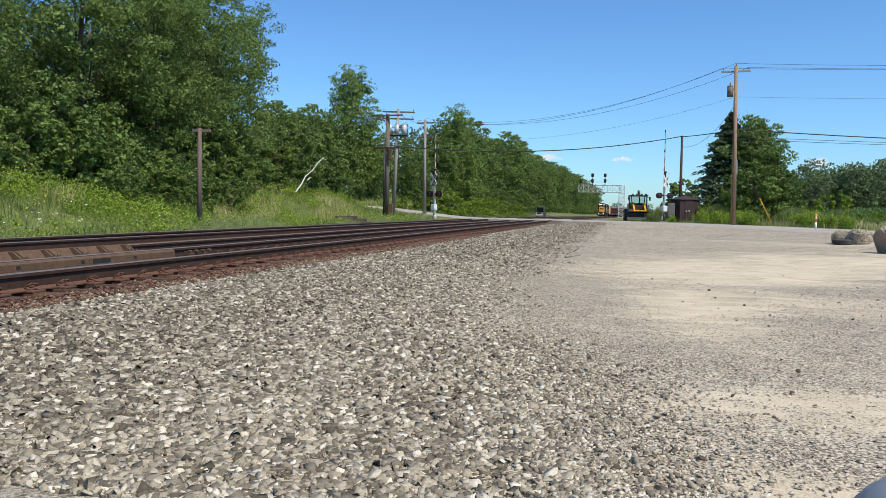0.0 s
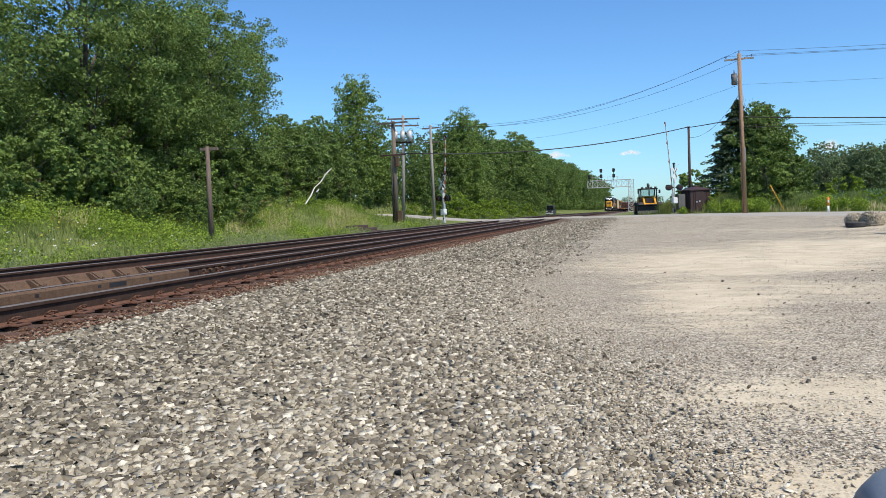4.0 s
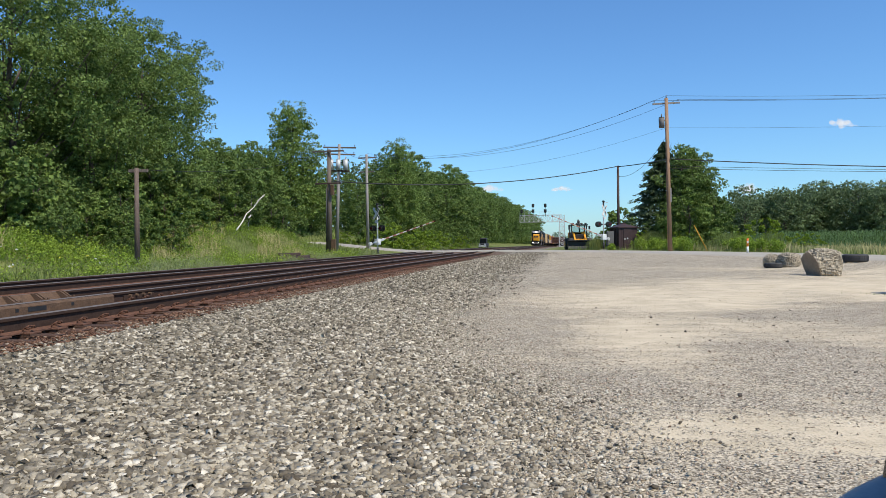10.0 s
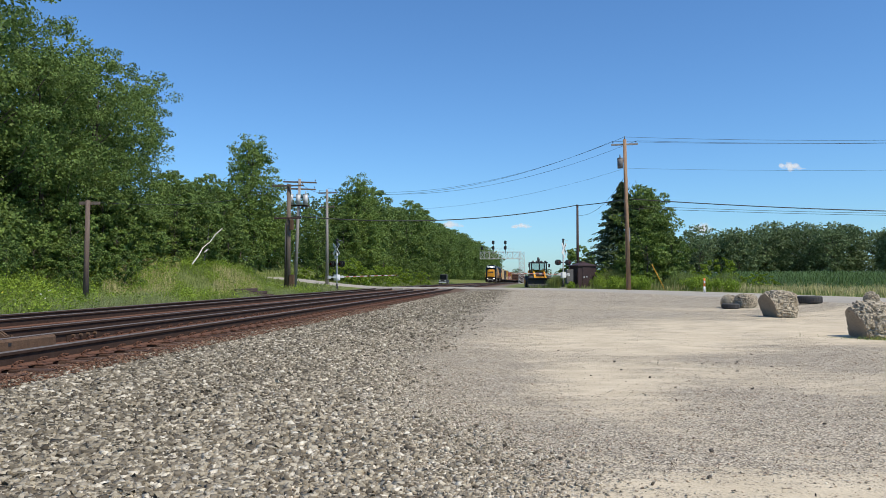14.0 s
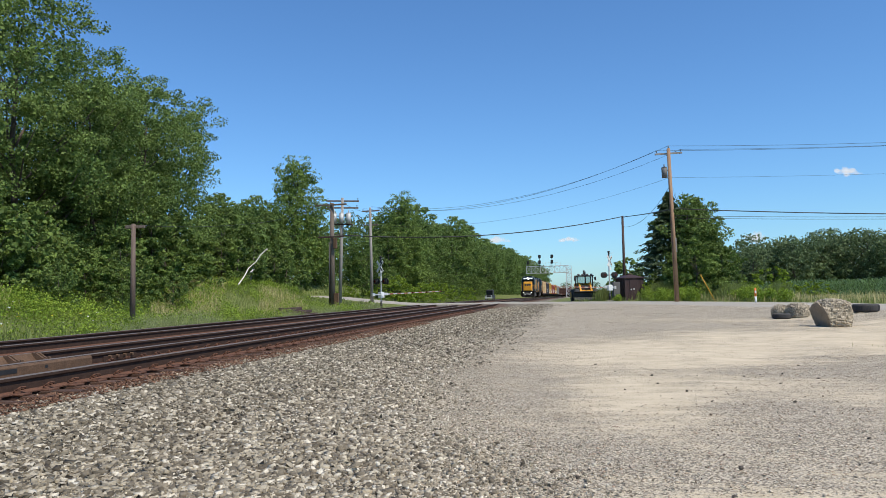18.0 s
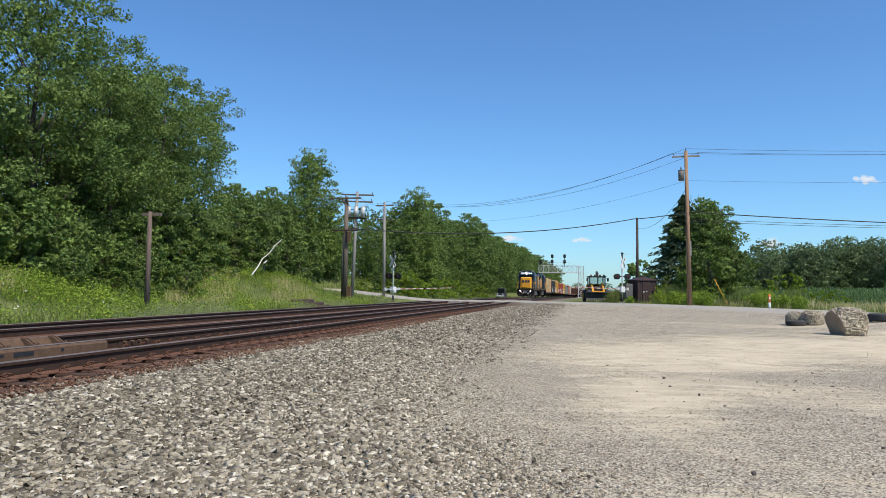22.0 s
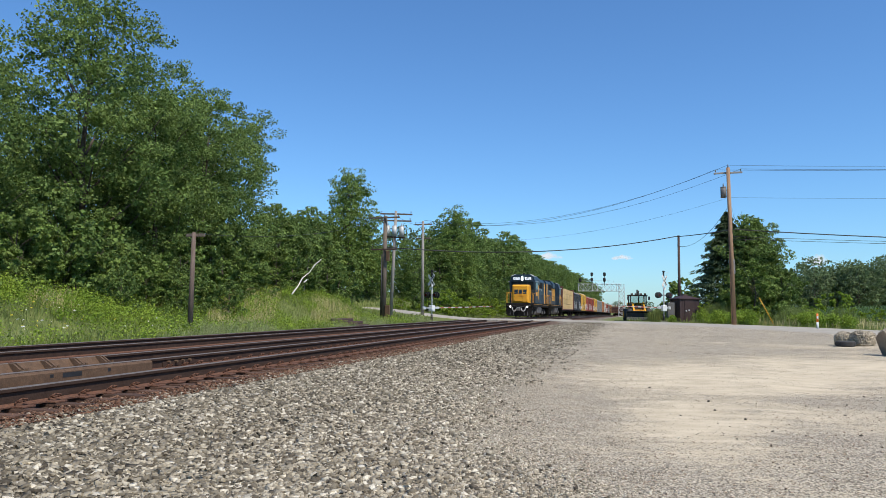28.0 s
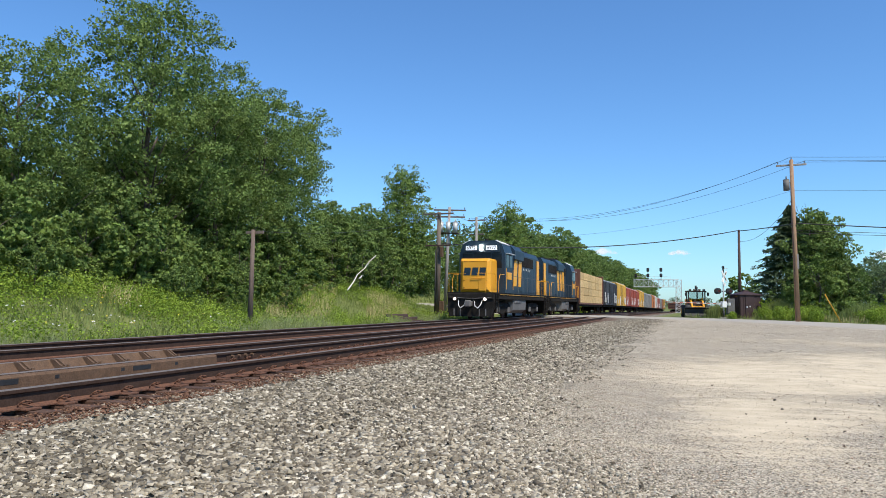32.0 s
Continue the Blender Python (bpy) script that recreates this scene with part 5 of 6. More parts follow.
# ---- level crossing gates ----
def crossing_gate(x, y, face, label):
    """Mast with crossbuck and lamps."""
    g = empty("crossing_gate", pose(x, y, zed(x, y), 0, 0, 0), label, "crossing gate", "level crossing gates")
    bx("footing", M["asphalt"], g, -0.3, 0.3, -0.3, 0.3, -0.2, 0.15)
    tb("mast", M["silver"], g, (0, 0, 0.1), (0, 0, 4.3), 0.06, n=12)
    tb("mast_top", M["black"], g, (0, 0, 3.75), (0, 0, 4.32), 0.075, n=12)
    tb("mast_base", M["black"], g, (0, 0, 0.12), (0, 0, 0.7), 0.11, 0.08, n=12)
    turn = pose(0, 0, 0, 0, 0, face)
    boards = pose(0, 0, 0, 0, 0, face + (38 if face > 0 else -12))
    for a in (45, -45):
        bx("crossbuck_board", M["white"], g, -0.62, 0.62, -0.1, -0.075, -0.11, 0.11, rot=boards @ pose(0, 0, 3.55, 0, a, 0))
    for a in (45, -45):
        bx("board_lettering", M["black"], g, 0.12, 0.5, -0.104, -0.1, -0.05, 0.05, rot=boards @ pose(0, 0, 3.55, 0, a, 0))
    bx("track_sign", M["white"], g, -0.22, 0.22, -0.1, -0.08, 2.75, 3.0, rot=boards)
    bx("lamp_bar", M["black"], g, -0.62, 0.62, -0.03, 0.03, 2.28, 2.36, rot=turn)
    for s in (-0.5, 0.5):
        for side in (-1, 1):
            bm = bmesh.new()
            c = turn @ Vector((s, 0.1 * side, 2.32))
            d = (turn.to_3x3() @ Vector((0, side, 0)))
            tube(bm, c, c + d * 0.05, 0.25, n=18)
            tube(bm, c + d * 0.05, c + d * 0.13, 0.13, 0.15, 12)
            lamp = part("lamp_head", bm, M["black"], g)
            bm = bmesh.new()
            tube(bm, c + d * 0.125, c + d * 0.14, 0.105, n=12)
            part("lens", bm, M["lens"], lamp)
    bm = bmesh.new()
    tube(bm, (0, 0, 4.3), (0, 0, 4.42), 0.14, 0.07, 12)
    part("bell", bm, M["black"], g)
    tb("bell_bracket", M["silver"], g, (0, 0, 4.2), turn @ Vector((0.45, 0, 4.25)), 0.02, n=6)
    bx("gate_motor", M["white"], g, -0.2, 0.2, -0.2, 0.2, 0.95, 1.45, 0.03, rot=turn)
    return g


def gate_arm(g, length):
    """A striped arm, modelled upright."""
    bm = bmesh.new()
    box(bm, -0.1, 0.1, -0.16, -0.06, -0.15, 0.6, 0.02)
    box(bm, -0.13, 0.13, -0.25, -0.05, -1.0, -0.72, 0.03)
    box(bm, -0.04, 0.04, -0.16, -0.1, -0.8, 0.0)
    arm = part("gate_arm", bm, M["silver"], g, "red and white striped arm")
    n = 16
    step = length / n
    for i in range(n):
        w = 0.046 - 0.02 * i / n
        bx("stripe", M["gatered"] if i % 2 else M["armwhite"], arm, -w, w, -0.13, -0.09, 0.4 + step * i, 0.4 + step * (i + 1))
    for k in (0.45, 0.7, 0.97):
        tb("arm_lamp", M["lens"], arm, (0.0, -0.15, 0.4 + length * k), (0.0, -0.15, 0.55 + length * k), 0.05, n=8)
    return arm


def make_gate(x, y, face, length, label):
    g = crossing_gate(x, y, face, label)
    return g, gate_arm(g, length)


gate_left, arm_left = make_gate(-16.6, 59.5, -28, 5.9, "crossing gate with white crossbuck and lamps beyond the tracks")
gate_right, arm_right = make_gate(2.07, 66.3, 25, 6.3, "crossing gate with crossbuck and round lamps beside the shed")


# ---- signal gantry ----
def gantry():
    gz = RAIL_Z + float(fall(np.array(185.0))) - 0.1
    g = empty("signal_gantry", pose(0, 185, 0), "silver lattice signal gantry over the tracks", "gantry")
    x0, x1, zb, zt = -14.2, -3.9, 5.9, 7.6

    def lattice(name, corners_a, corners_b, bays):
        bm = bmesh.new()
        ca, cb = [Vector(c) for c in corners_a], [Vector(c) for c in corners_b]
        for p, q in zip(ca, cb):
            tube(bm, p, q, 0.075, n=6)
        for i in range(bays):
            for j in range(4):
                k = (j + 1) % 4
                p0, p1 = ca[j].lerp(cb[j], i / bays), ca[k].lerp(cb[k], i / bays)
                q0, q1 = ca[j].lerp(cb[j], (i + 1) / bays), ca[k].lerp(cb[k], (i + 1) / bays)
                a, b = (p0, q1) if i % 2 else (p1, q0)
                tube(bm, a, b, 0.045, n=5)
                tube(bm, p0, p1, 0.04, n=5)
        return part(name, bm, M["silver"], g)
    lattice("beam", ((x0, -0.6, zb), (x0, 0.6, zb), (x0, 0.6, zt), (x0, -0.6, zt)), ((x1, -0.6, zb), (x1, 0.6, zb), (x1, 0.6, zt), (x1, -0.6, zt)), 9)
    lattice("leg", ((x1 - 0.7, -0.6, gz), (x1 + 0.7, -0.6, gz), (x1 + 0.7, 0.6, gz), (x1 - 0.7, 0.6, gz)), ((x1 - 0.6, -0.6, zt), (x1 + 0.6, -0.6, zt), (x1 + 0.6, 0.6, zt), (x1 - 0.6, 0.6, zt)), 8)
    bm = bmesh.new()
    for x in np.arange(x0, x1 - 1.5, 1.2):
        tube(bm, (x, -0.6, zt), (x, -0.6, zt + 0.8), 0.025, n=5)
    tube(bm, (x0, -0.6, zt + 0.8), (x1 - 2.5, -0.6, zt + 0.8), 0.025, n=5)
    part("railing", bm, M["silver"], g)
    for x, heads in ((-13.7, (0.95,)), (-10.9, (1.0, 2.35)), (-7.9, (1.0, 2.35))):
        tb("signal_mast", M["black"], g, (x, -0.7, zt - 0.4), (x, -0.7, zt + max(heads)), 0.06, n=8)
        for h in heads:
            bm = bmesh.new()
            box(bm, x - 0.32, x + 0.32, -0.9, -0.75, zt + h - 0.45, zt + h + 0.45, 0.12)
            tube(bm, (x, -0.9, zt + h - 0.1), (x, -1.25, zt + h - 0.14), 0.16, n=10)
            part("signal_head", bm, M["black"], g)


gantry()


# ---- wheel loader parked by the line ----
def wheel(parent, x, y, z, r, w, rim):
    bm = bmesh.new()
    tube(bm, (x - w / 2, y, z), (x + w / 2, y, z), r, n=22)
    t = part("tyre", bm, M["rubber"], parent)
    bm = bmesh.new()
    tube(bm, (x - w / 2 - 0.01, y, z), (x + w / 2 + 0.01, y, z), r * 0.55, n=16)
    part("rim", bm, M[rim], t)
    return t


def loader():
    x, y = 0.02, 71.5
    v = empty("wheel_loader", pose(x, y, zed(x, y), 0, 0, 8) @ Matrix.Diagonal((1.2, 1.2, 1.12, 1)), "dark and yellow wheel loader parked beside the line", "loader")
    for sx in (-0.72, 0.72):
        wheel(v, sx, 0.0, 0.52, 0.52, 0.36, "yellow")
        wheel(v, sx, 2.2, 0.52, 0.52, 0.36, "yellow")
    bx("chassis", M["yellow"], v, -0.5, 0.5, -0.3, 3.0, 0.5, 0.95, 0.04)
    bx("engine_cover", M["yellow"], v, -0.55, 0.55, 1.5, 3.1, 0.9, 1.55, 0.08)
    bm = bmesh.new()
    prism(bm, [(-1.0, 0.12), (-1.55, 0.12), (-1.5, 0.2), (-1.1, 0.22), (-1.0, 0.35), (-1.02, 0.7), (-1.2, 0.82), (-1.12, 0.86), (-0.9, 0.72), (-0.9, 0.2)], "x", -1.05, 1.05)
    part("bucket", bm, M["black"], v)
    for sx in (-0.42, 0.42):
        bm = bmesh.new()
        prism(bm, [(-1.0, 0.42), (-0.85, 0.32), (0.2, 1.15), (0.9, 1.45), (0.85, 1.6), (0.1, 1.3)], "x", sx - 0.06, sx + 0.06)
        part("lift_arm", bm, M["yellow"], v)
    cab_ = bx("cab", M["black"], v, -0.62, 0.62, 0.35, 1.5, 0.95, 1.35, 0.03)
    for sx in (-0.6, 0.6):
        for sy in (0.38, 1.46):
            bx("cab_post", M["black"], cab_, sx - 0.04, sx + 0.04, sy - 0.04, sy + 0.04, 1.33, 2.1)
    bx("windscreen", M["pane"], cab_, -0.56, 0.56, 0.37, 0.39, 1.36, 2.08)
    bx("rear_glass", M["pane"], cab_, -0.56, 0.56, 1.45, 1.47, 1.36, 2.08)
    bx("cab_roof", M["black"], cab_, -0.7, 0.7, 0.25, 1.58, 2.1, 2.2, 0.03)
    for sx in (-0.5, -0.18, 0.18, 0.5):
        bx("work_lamp", M["tank"], cab_, sx - 0.09, sx + 0.09, 0.2, 0.3, 2.2, 2.32, 0.02)
    tb("beacon", M["black"], cab_, (0, 0.8, 2.2), (0, 0.8, 2.62), 0.08, n=10)
    tb("exhaust", M["black"], v, (0.25, 1.9, 1.5), (0.25, 1.9, 2.55), 0.05, n=8)
    for sx in (-0.8, 0.8):
        bx("mirror", M["black"], cab_, sx - 0.07, sx + 0.07, 0.2, 0.24, 1.75, 2.05, 0.01)
        tb("mirror_arm", M["black"], cab_, (sx * 0.75, 0.35, 2.05), (sx, 0.23, 2.0), 0.015, n=5)


loader()


def small_truck():
    x, y = -16.7, 130
    v = empty("utility_truck", pose(x, y, zed(x, y)) @ Matrix.Diagonal((0.78, 1, 1, 1)), "small dark rail-service truck on the far side of the line", "truck")
    for sx in (-0.75, 0.75):
        for sy in (0.4, 2.9):
            wheel(v, sx, sy, 0.36, 0.36, 0.24, "tank")
    bx("body", M["black"], v, -0.85, 0.85, -0.3, 4.0, 0.45, 1.0, 0.06)
    bx("bumper", M["galv"], v, -0.85, 0.85, -0.45, -0.3, 0.4, 0.62, 0.03)
    c_ = bx("cab", M["black"], v, -0.78, 0.78, 0.9, 2.4, 1.0, 1.95, 0.15)
    bx("windscreen", M["glass"], c_, -0.66, 0.66, 0.87, 0.91, 1.15, 1.8)
    for sx in (-0.6, 0.6):
        bx("headlight", M["galv"], v, sx - 0.14, sx + 0.14, -0.33, -0.29, 0.72, 0.92, 0.02)


small_truck()


# ---- locomotives ----
def bogie(parent, y):
    b = bx("truck_frame", M["under"], parent, -1.12, 1.12, y - 1.9, y + 1.9, 0.62, 0.86, 0.05)
    for sx in (-1.0, 1.0):
        bm = bmesh.new()
        prism(bm, [(y - 1.95, 0.66), (y - 1.6, 0.42), (y - 0.9, 0.42), (y - 0.45, 0.28), (y + 0.45, 0.28), (y + 0.9, 0.42), (y + 1.6, 0.42), (y + 1.95, 0.66), (y + 1.4, 0.95), (y - 1.4, 0.95)], "x", sx - 0.08, sx + 0.08)
        part("side_frame", bm, M["under"], b)
    for wy in (-1.37, 1.37):
        for sx in (-GAUGE, GAUGE):
            bm = bmesh.new()
            tube(bm, (sx - 0.06, y + wy, 0.508), (sx + 0.06, y + wy, 0.508), 0.508, n=22)
            part("wheel", bm, M["steel"], b)
        bm = bmesh.new()
        for sx in (-1.12, 1.12):
            box(bm, sx - 0.07, sx + 0.07, y + wy - 0.17, y + wy + 0.17, 0.36, 0.68, 0.03)
        part("axle_box", bm, M["tank"], b)
    return b


def rail_path(bm, pts, r=0.02):
    for a, b in zip(pts[:-1], pts[1:]):
        tube(bm, a, b, r, n=5)


LOCO_L = 17.5


def locomotive(lit, label):
    L = LOCO_L
    v = empty("locomotive", pose(0, 0, 0), label, "locomotive", "locomotives")
    bx("frame", M["under"], v, -1.45, 1.45, 0.35, L - 0.35, 1.12, 1.42, 0.02)
    for s in (-1.47, 1.47):
        bx("sill_stripe", M["yellow"], v, s - 0.015, s + 0.015, 1.9, L - 0.9, 1.38, 1.48)
    bx("walkway", M["under"], v, -1.5, 1.5, 0.4, L - 0.4, 1.42, 1.5)
    bogie(v, 4.05)
    bogie(v, L - 4.05)
    bm = bmesh.new()
    prism(bm, [(-1.35, 0.95), (-1.3, 0.5), (-1.0, 0.3), (1.0, 0.3), (1.3, 0.5), (1.35, 0.95), (1.3, 1.12), (-1.3, 1.12)], "y", 5.9, 9.9)
    part("fuel_tank", bm, M["tank"], v)
    for s in (-1.2, 1.2):
        tb("air_reservoir", M["tank"], v, (s, 6.1, 1.0), (s, 8.0, 1.0), 0.2, n=12)
    # short hood and cab
    bm = bmesh.new()
    prism(bm, [(-0.98, 1.5), (0.98, 1.5), (0.98, 3.32), (0.9, 3.42), (-0.9, 3.42), (-0.98, 3.32)], "y", 1.25, 2.9)
    bmesh.ops.bevel(bm, geom=[e for e in bm.edges if abs(e.verts[0].co.y - 1.25) < 0.01 and abs(e.verts[1].co.y - 1.25) < 0.01], offset=0.2, segments=1, affect="EDGES")
    hood = part("short_hood", bm, M["yellow"], v, "yellow short hood")
    # the railway's mark, as plain dark shapes
    for x0, x1, k in ((-0.72, -0.25, 0.06), (-0.21, 0.24, 0.06), (0.28, 0.74, 0.06)):
        bm = bmesh.new()
        prism(bm, [(x0, 2.46), (x1 - k, 2.46), (x1, 2.9), (x0 + k, 2.9)], "y", 1.232, 1.25)
        part("emblem", bm, M["navy"], hood)
    bx("top_panel", M["tank"], hood, -0.8, 0.8, 1.55, 2.85, 3.421, 3.432)
    tb("grab_rail", M["yellow"], hood, (-0.2, 1.19, 2.3), (0.5, 1.19, 2.3), 0.018, n=6)
    for x in (-0.2, 0.5):
        tb("grab_bracket", M["yellow"], hood, (x, 1.19, 2.3), (x, 1.25, 2.3), 0.014, n=6)
    for x in (-0.7, 0.7):
        for z in (1.75, 2.15):
            bx("hinge", M["under"], hood, x - 0.05, x + 0.05, 1.235, 1.255, z - 0.02, z + 0.02)
    bx("nose_door", M["yellow"], hood, 0.25, 0.75, 1.232, 1.25, 1.6, 2.35, 0.008)
    bm = bmesh.new()
    prism(bm, [(-1.52, 1.5), (1.52, 1.5), (1.52, 3.75), (1.3, 4.35), (0.85, 4.55), (-0.85, 4.55), (-1.3, 4.35), (-1.52, 3.75)], "y", 2.9, 5.1)
    cab_ = part("cab", bm, M["navy"], v, "dark blue cab")
    for x0, x1 in ((-1.3, -0.62), (0.62, 1.3)):
        bx("windscreen", M["glass"], cab_, x0, x1, 2.88, 2.9, 2.95, 3.78)
    bx("windscreen", M["glass"], cab_, -0.58, 0.58, 2.88, 2.9, 3.46, 3.8)
    for s in (-1, 1):
        bx("side_window", M["glass"], cab_, s * 1.52 - 0.012, s * 1.52 + 0.012, 3.2, 3.95, 3.0, 3.72)
        bx("side_window", M["glass"], cab_, s * 1.52 - 0.012, s * 1.52 + 0.012, 4.1, 4.8, 3.0, 3.72)
        bx("sun_visor", M["silver"], cab_, min(s * 1.52, s * 1.72), max(s * 1.52, s * 1.72), 3.15, 4.85, 3.78, 3.82)
        bx("cab_number", M["yellow"], cab_, s * 1.535 - 0.006, s * 1.535 + 0.006, 3.45, 4.65, 2.3, 2.72)
        # white strip along the roof slope: the sun's glint laid on as paint
        bm = bmesh.new()
        prism(bm, [(s * 1.31, 4.36), (s * 0.87, 4.555), (s * 0.88, 4.585), (s * 1.34, 4.385)], "y", 2.92, 5.08)
        part("roof_glint", bm, M["white"], cab_)
        bm = bmesh.new()
        for y in (3.1, 4.95):
            rail_path(bm, [(s * 1.56, y, 1.7), (s * 1.56, y, 2.95)], 0.018)
        part("grab_rail", bm, M["yellow"], cab_)
    bm = bmesh.new()
    prism(bm, [(-1.2, 3.88), (1.2, 3.88), (1.14, 4.32), (0.85, 4.46), (-0.85, 4.46), (-1.14, 4.32)], "y", 2.74, 2.92)
    head = part("number_board_box", bm, M["navy"], cab_)
    for s in (-1, 1):
        bx("number_board", M["board"] if lit else M["white"], head, s * 0.68 - 0.36, s * 0.68 + 0.36, 2.70, 2.722, 3.98, 4.24, 0.008)
        if lit:
            cu = bpy.data.curves.new("number", "FONT")
            cu.body = "6972"
            cu.size = 0.29
            cu.align_x, cu.align_y = "CENTER", "CENTER"
            cu.extrude = 0.004
            cu.materials.append(M["black"])
            nb = new("number", cu)
            nb.parent = head
            nb.matrix_basis = pose(s * 0.68, 2.693, 4.11, 90)
    for z in (4.02, 4.22):
        bm = bmesh.new()
        tube(bm, (0, 2.66, z), (0, 2.76, z), 0.085, n=14)
        part("headlight", bm, M["head"] if lit else M["glass"], head)
    # long hood
    bm = bmesh.new()
    prism(bm, [(-0.92, 1.5), (0.92, 1.5), (0.92, 4.1), (0.7, 4.42), (-0.7, 4.42), (-0.92, 4.1)], "y", 5.1, L - 0.95)
    long_hood = part("long_hood", bm, M["navy"], v, "dark blue long hood")
    for s in (-1, 1):
        for i in range(17):
            y = 5.4 + i * 0.6
            bx("hood_door", M["navy"], long_hood, s * 0.935 - 0.012, s * 0.935 + 0.012, y, y + 0.56, 1.62, 3.3, 0.006)
        for i in range(4):
            y = 10.4 + i * 0.95
            bx("radiator_grille", M["under"], long_hood, s * 0.94 - 0.015, s * 0.94 + 0.015, y, y + 0.9, 3.35, 4.0)
        bx("air_filter", M["under"], long_hood, s * 0.94 - 0.02, s * 0.94 + 0.02, 5.5, 6.9, 3.35, 4.0)
        def flank(outline, name="emblem", mat="yellow"):
            bm = bmesh.new()
            prism(bm, outline, "x", s * 0.955 - 0.006, s * 0.955 + 0.006)
            return part(name, bm, M[mat], long_hood)
        for y0 in (6.2, 7.6, 9.0):
            flank([(y0, 2.0), (y0 + 0.95, 2.0), (y0 + 1.2, 3.65), (y0 + 0.25, 3.65)])
        for i in range(5):
            bx("data_mark", M["white"], long_hood, s * 0.957 - 0.005, s * 0.957 + 0.005, 10.7 + i * 0.55, 10.8 + i * 0.55, 3.1, 3.25)
        for i in range(9):
            bx("louvre", M["under"], long_hood, s * 0.95 - 0.012, s * 0.95 + 0.012, 10.5, 12.9, 3.38 + i * 0.07, 3.41 + i * 0.07)
        bx("end_stripe", M["yellow"], long_hood, s * 0.957 - 0.006, s * 0.957 + 0.006, L - 1.95, L - 0.98, 1.55, 4.0)
    bm = bmesh.new()
    prism(bm, [(-1.1, 3.7), (1.1, 3.7), (1.1, 4.25), (0.75, 4.6), (-0.75, 4.6), (-1.1, 4.25)], "y", 7.4, 10.2)
    part("brake_blister", bm, M["navy"], long_hood)
    for y in (8.0, 9.2, 11.4, 12.6, 13.8):
        bm = bmesh.new()
        z = 4.6 if y < 10 else 4.42
        tube(bm, (0, y, z), (0, y, z + 0.14), 0.56, n=18)
        part("fan", bm, M["under"], long_hood)
    bm = bmesh.new()
    box(bm, -0.35, 0.35, 10.3, 10.8, 4.42, 4.62, 0.04)
    part("exhaust_stack", bm, M["under"], long_hood)
    tb("horn", M["under"], cab_, (0, 4.0, 4.55), (0, 4.0, 4.75), 0.12, n=8)
    # ends: pilot, steps, coupler, rails, ditch lights
    for end in (0, 1):
        e = pose(0, 0, 0) if end == 0 else pose(0, L, 0, 0, 0, 180)
        bm = bmesh.new()
        box(bm, -1.48, 1.48, 0.42, 0.52, 0.55, 1.45, 0, e)
        prism_pts = [(-1.35, 0.16), (1.35, 0.16), (1.48, 0.6), (-1.48, 0.6)]
        lo = [bm.verts.new(e @ Vector((x * 0.96, 0.25, z))) for x, z in prism_pts]
        hi = [bm.verts.new(e @ Vector((x, 0.46, z))) for x, z in prism_pts]
        for i in range(4):
            bm.faces.new((lo[i], lo[(i + 1) % 4], hi[(i + 1) % 4], hi[i]))
        bm.faces.new(lo)
        bm.faces.new(hi[::-1])
        pilot = part("pilot", bm, M["under"], v)
        bm = bmesh.new()
        box(bm, -0.14, 0.14, -0.15, 0.5, 0.72, 1.0, 0.03, e)
        box(bm, -0.2, 0.2, -0.3, -0.05, 0.68, 1.05, 0.06, e)
        part("coupler", bm, M["tank"], pilot)
        bm = bmesh.new()
        rail_path(bm, [e @ Vector(p) for p in ((-1.3, 0.36, 1.22), (-0.3, 0.3, 1.16), (0.3, 0.3, 1.16), (1.3, 0.36, 1.22))], 0.018)
        part("uncoupling_bar", bm, M["tank"], pilot)
        bm = bmesh.new()
        for x in (-1.0, -0.6, 0.6, 1.0):
            box(bm, x - 0.03, x + 0.03, 0.22, 0.3, 0.2, 0.58, 0, e)
        part("plow_rib", bm, M["tank"], pilot)
        for s in (-1, 1):
            bm = bmesh.new()
            pts = [(s * 0.25, 0.35, 1.0), (s * 0.35, 0.1, 0.75), (s * 0.55, 0.05, 0.62), (s * 0.7, 0.15, 0.8), (s * 0.75, 0.38, 1.05)]
            rail_path(bm, [e @ Vector(p) for p in pts], 0.03)
            part("air_hose", bm, M["silver"], pilot)
            bm = bmesh.new()
            c0 = e @ Vector((s * 0.95, 0.4, 1.12))
            c1 = e @ Vector((s * 0.95, 0.22, 1.12))
            tube(bm, c0, c1, 0.13, n=12)
            d = part("ditch_light", bm, M["under"], pilot)
            bm = bmesh.new()
            tube(bm, e @ Vector((s * 0.95, 0.225, 1.12)), e @ Vector((s * 0.95, 0.2, 1.12)), 0.07, n=12)
            part("lens", bm, M["head2"] if lit and end == 0 else M["glass"], d)
            bm = bmesh.new()
            for k in range(4):
                box(bm, s * 1.45 - 0.16, s * 1.45 + 0.05, 0.75, 1.35, 0.38 + k * 0.3, 0.42 + k * 0.3, 0, e)
            box(bm, s * 1.5 - 0.02, s * 1.5 + 0.02, 0.7, 0.76, 0.36, 1.5, 0, e)
            box(bm, s * 1.5 - 0.02, s * 1.5 + 0.02, 1.34, 1.4, 0.36, 1.5, 0, e)
            part("steps", bm, M["under"], v)
            bm = bmesh.new()
            rail_path(bm, [e @ Vector(p) for p in ((s * 1.5, 0.72, 0.5), (s * 1.5, 0.72, 2.3), (s * 1.46, 0.5, 2.55), (s * 0.35, 0.5, 2.55))], 0.017)
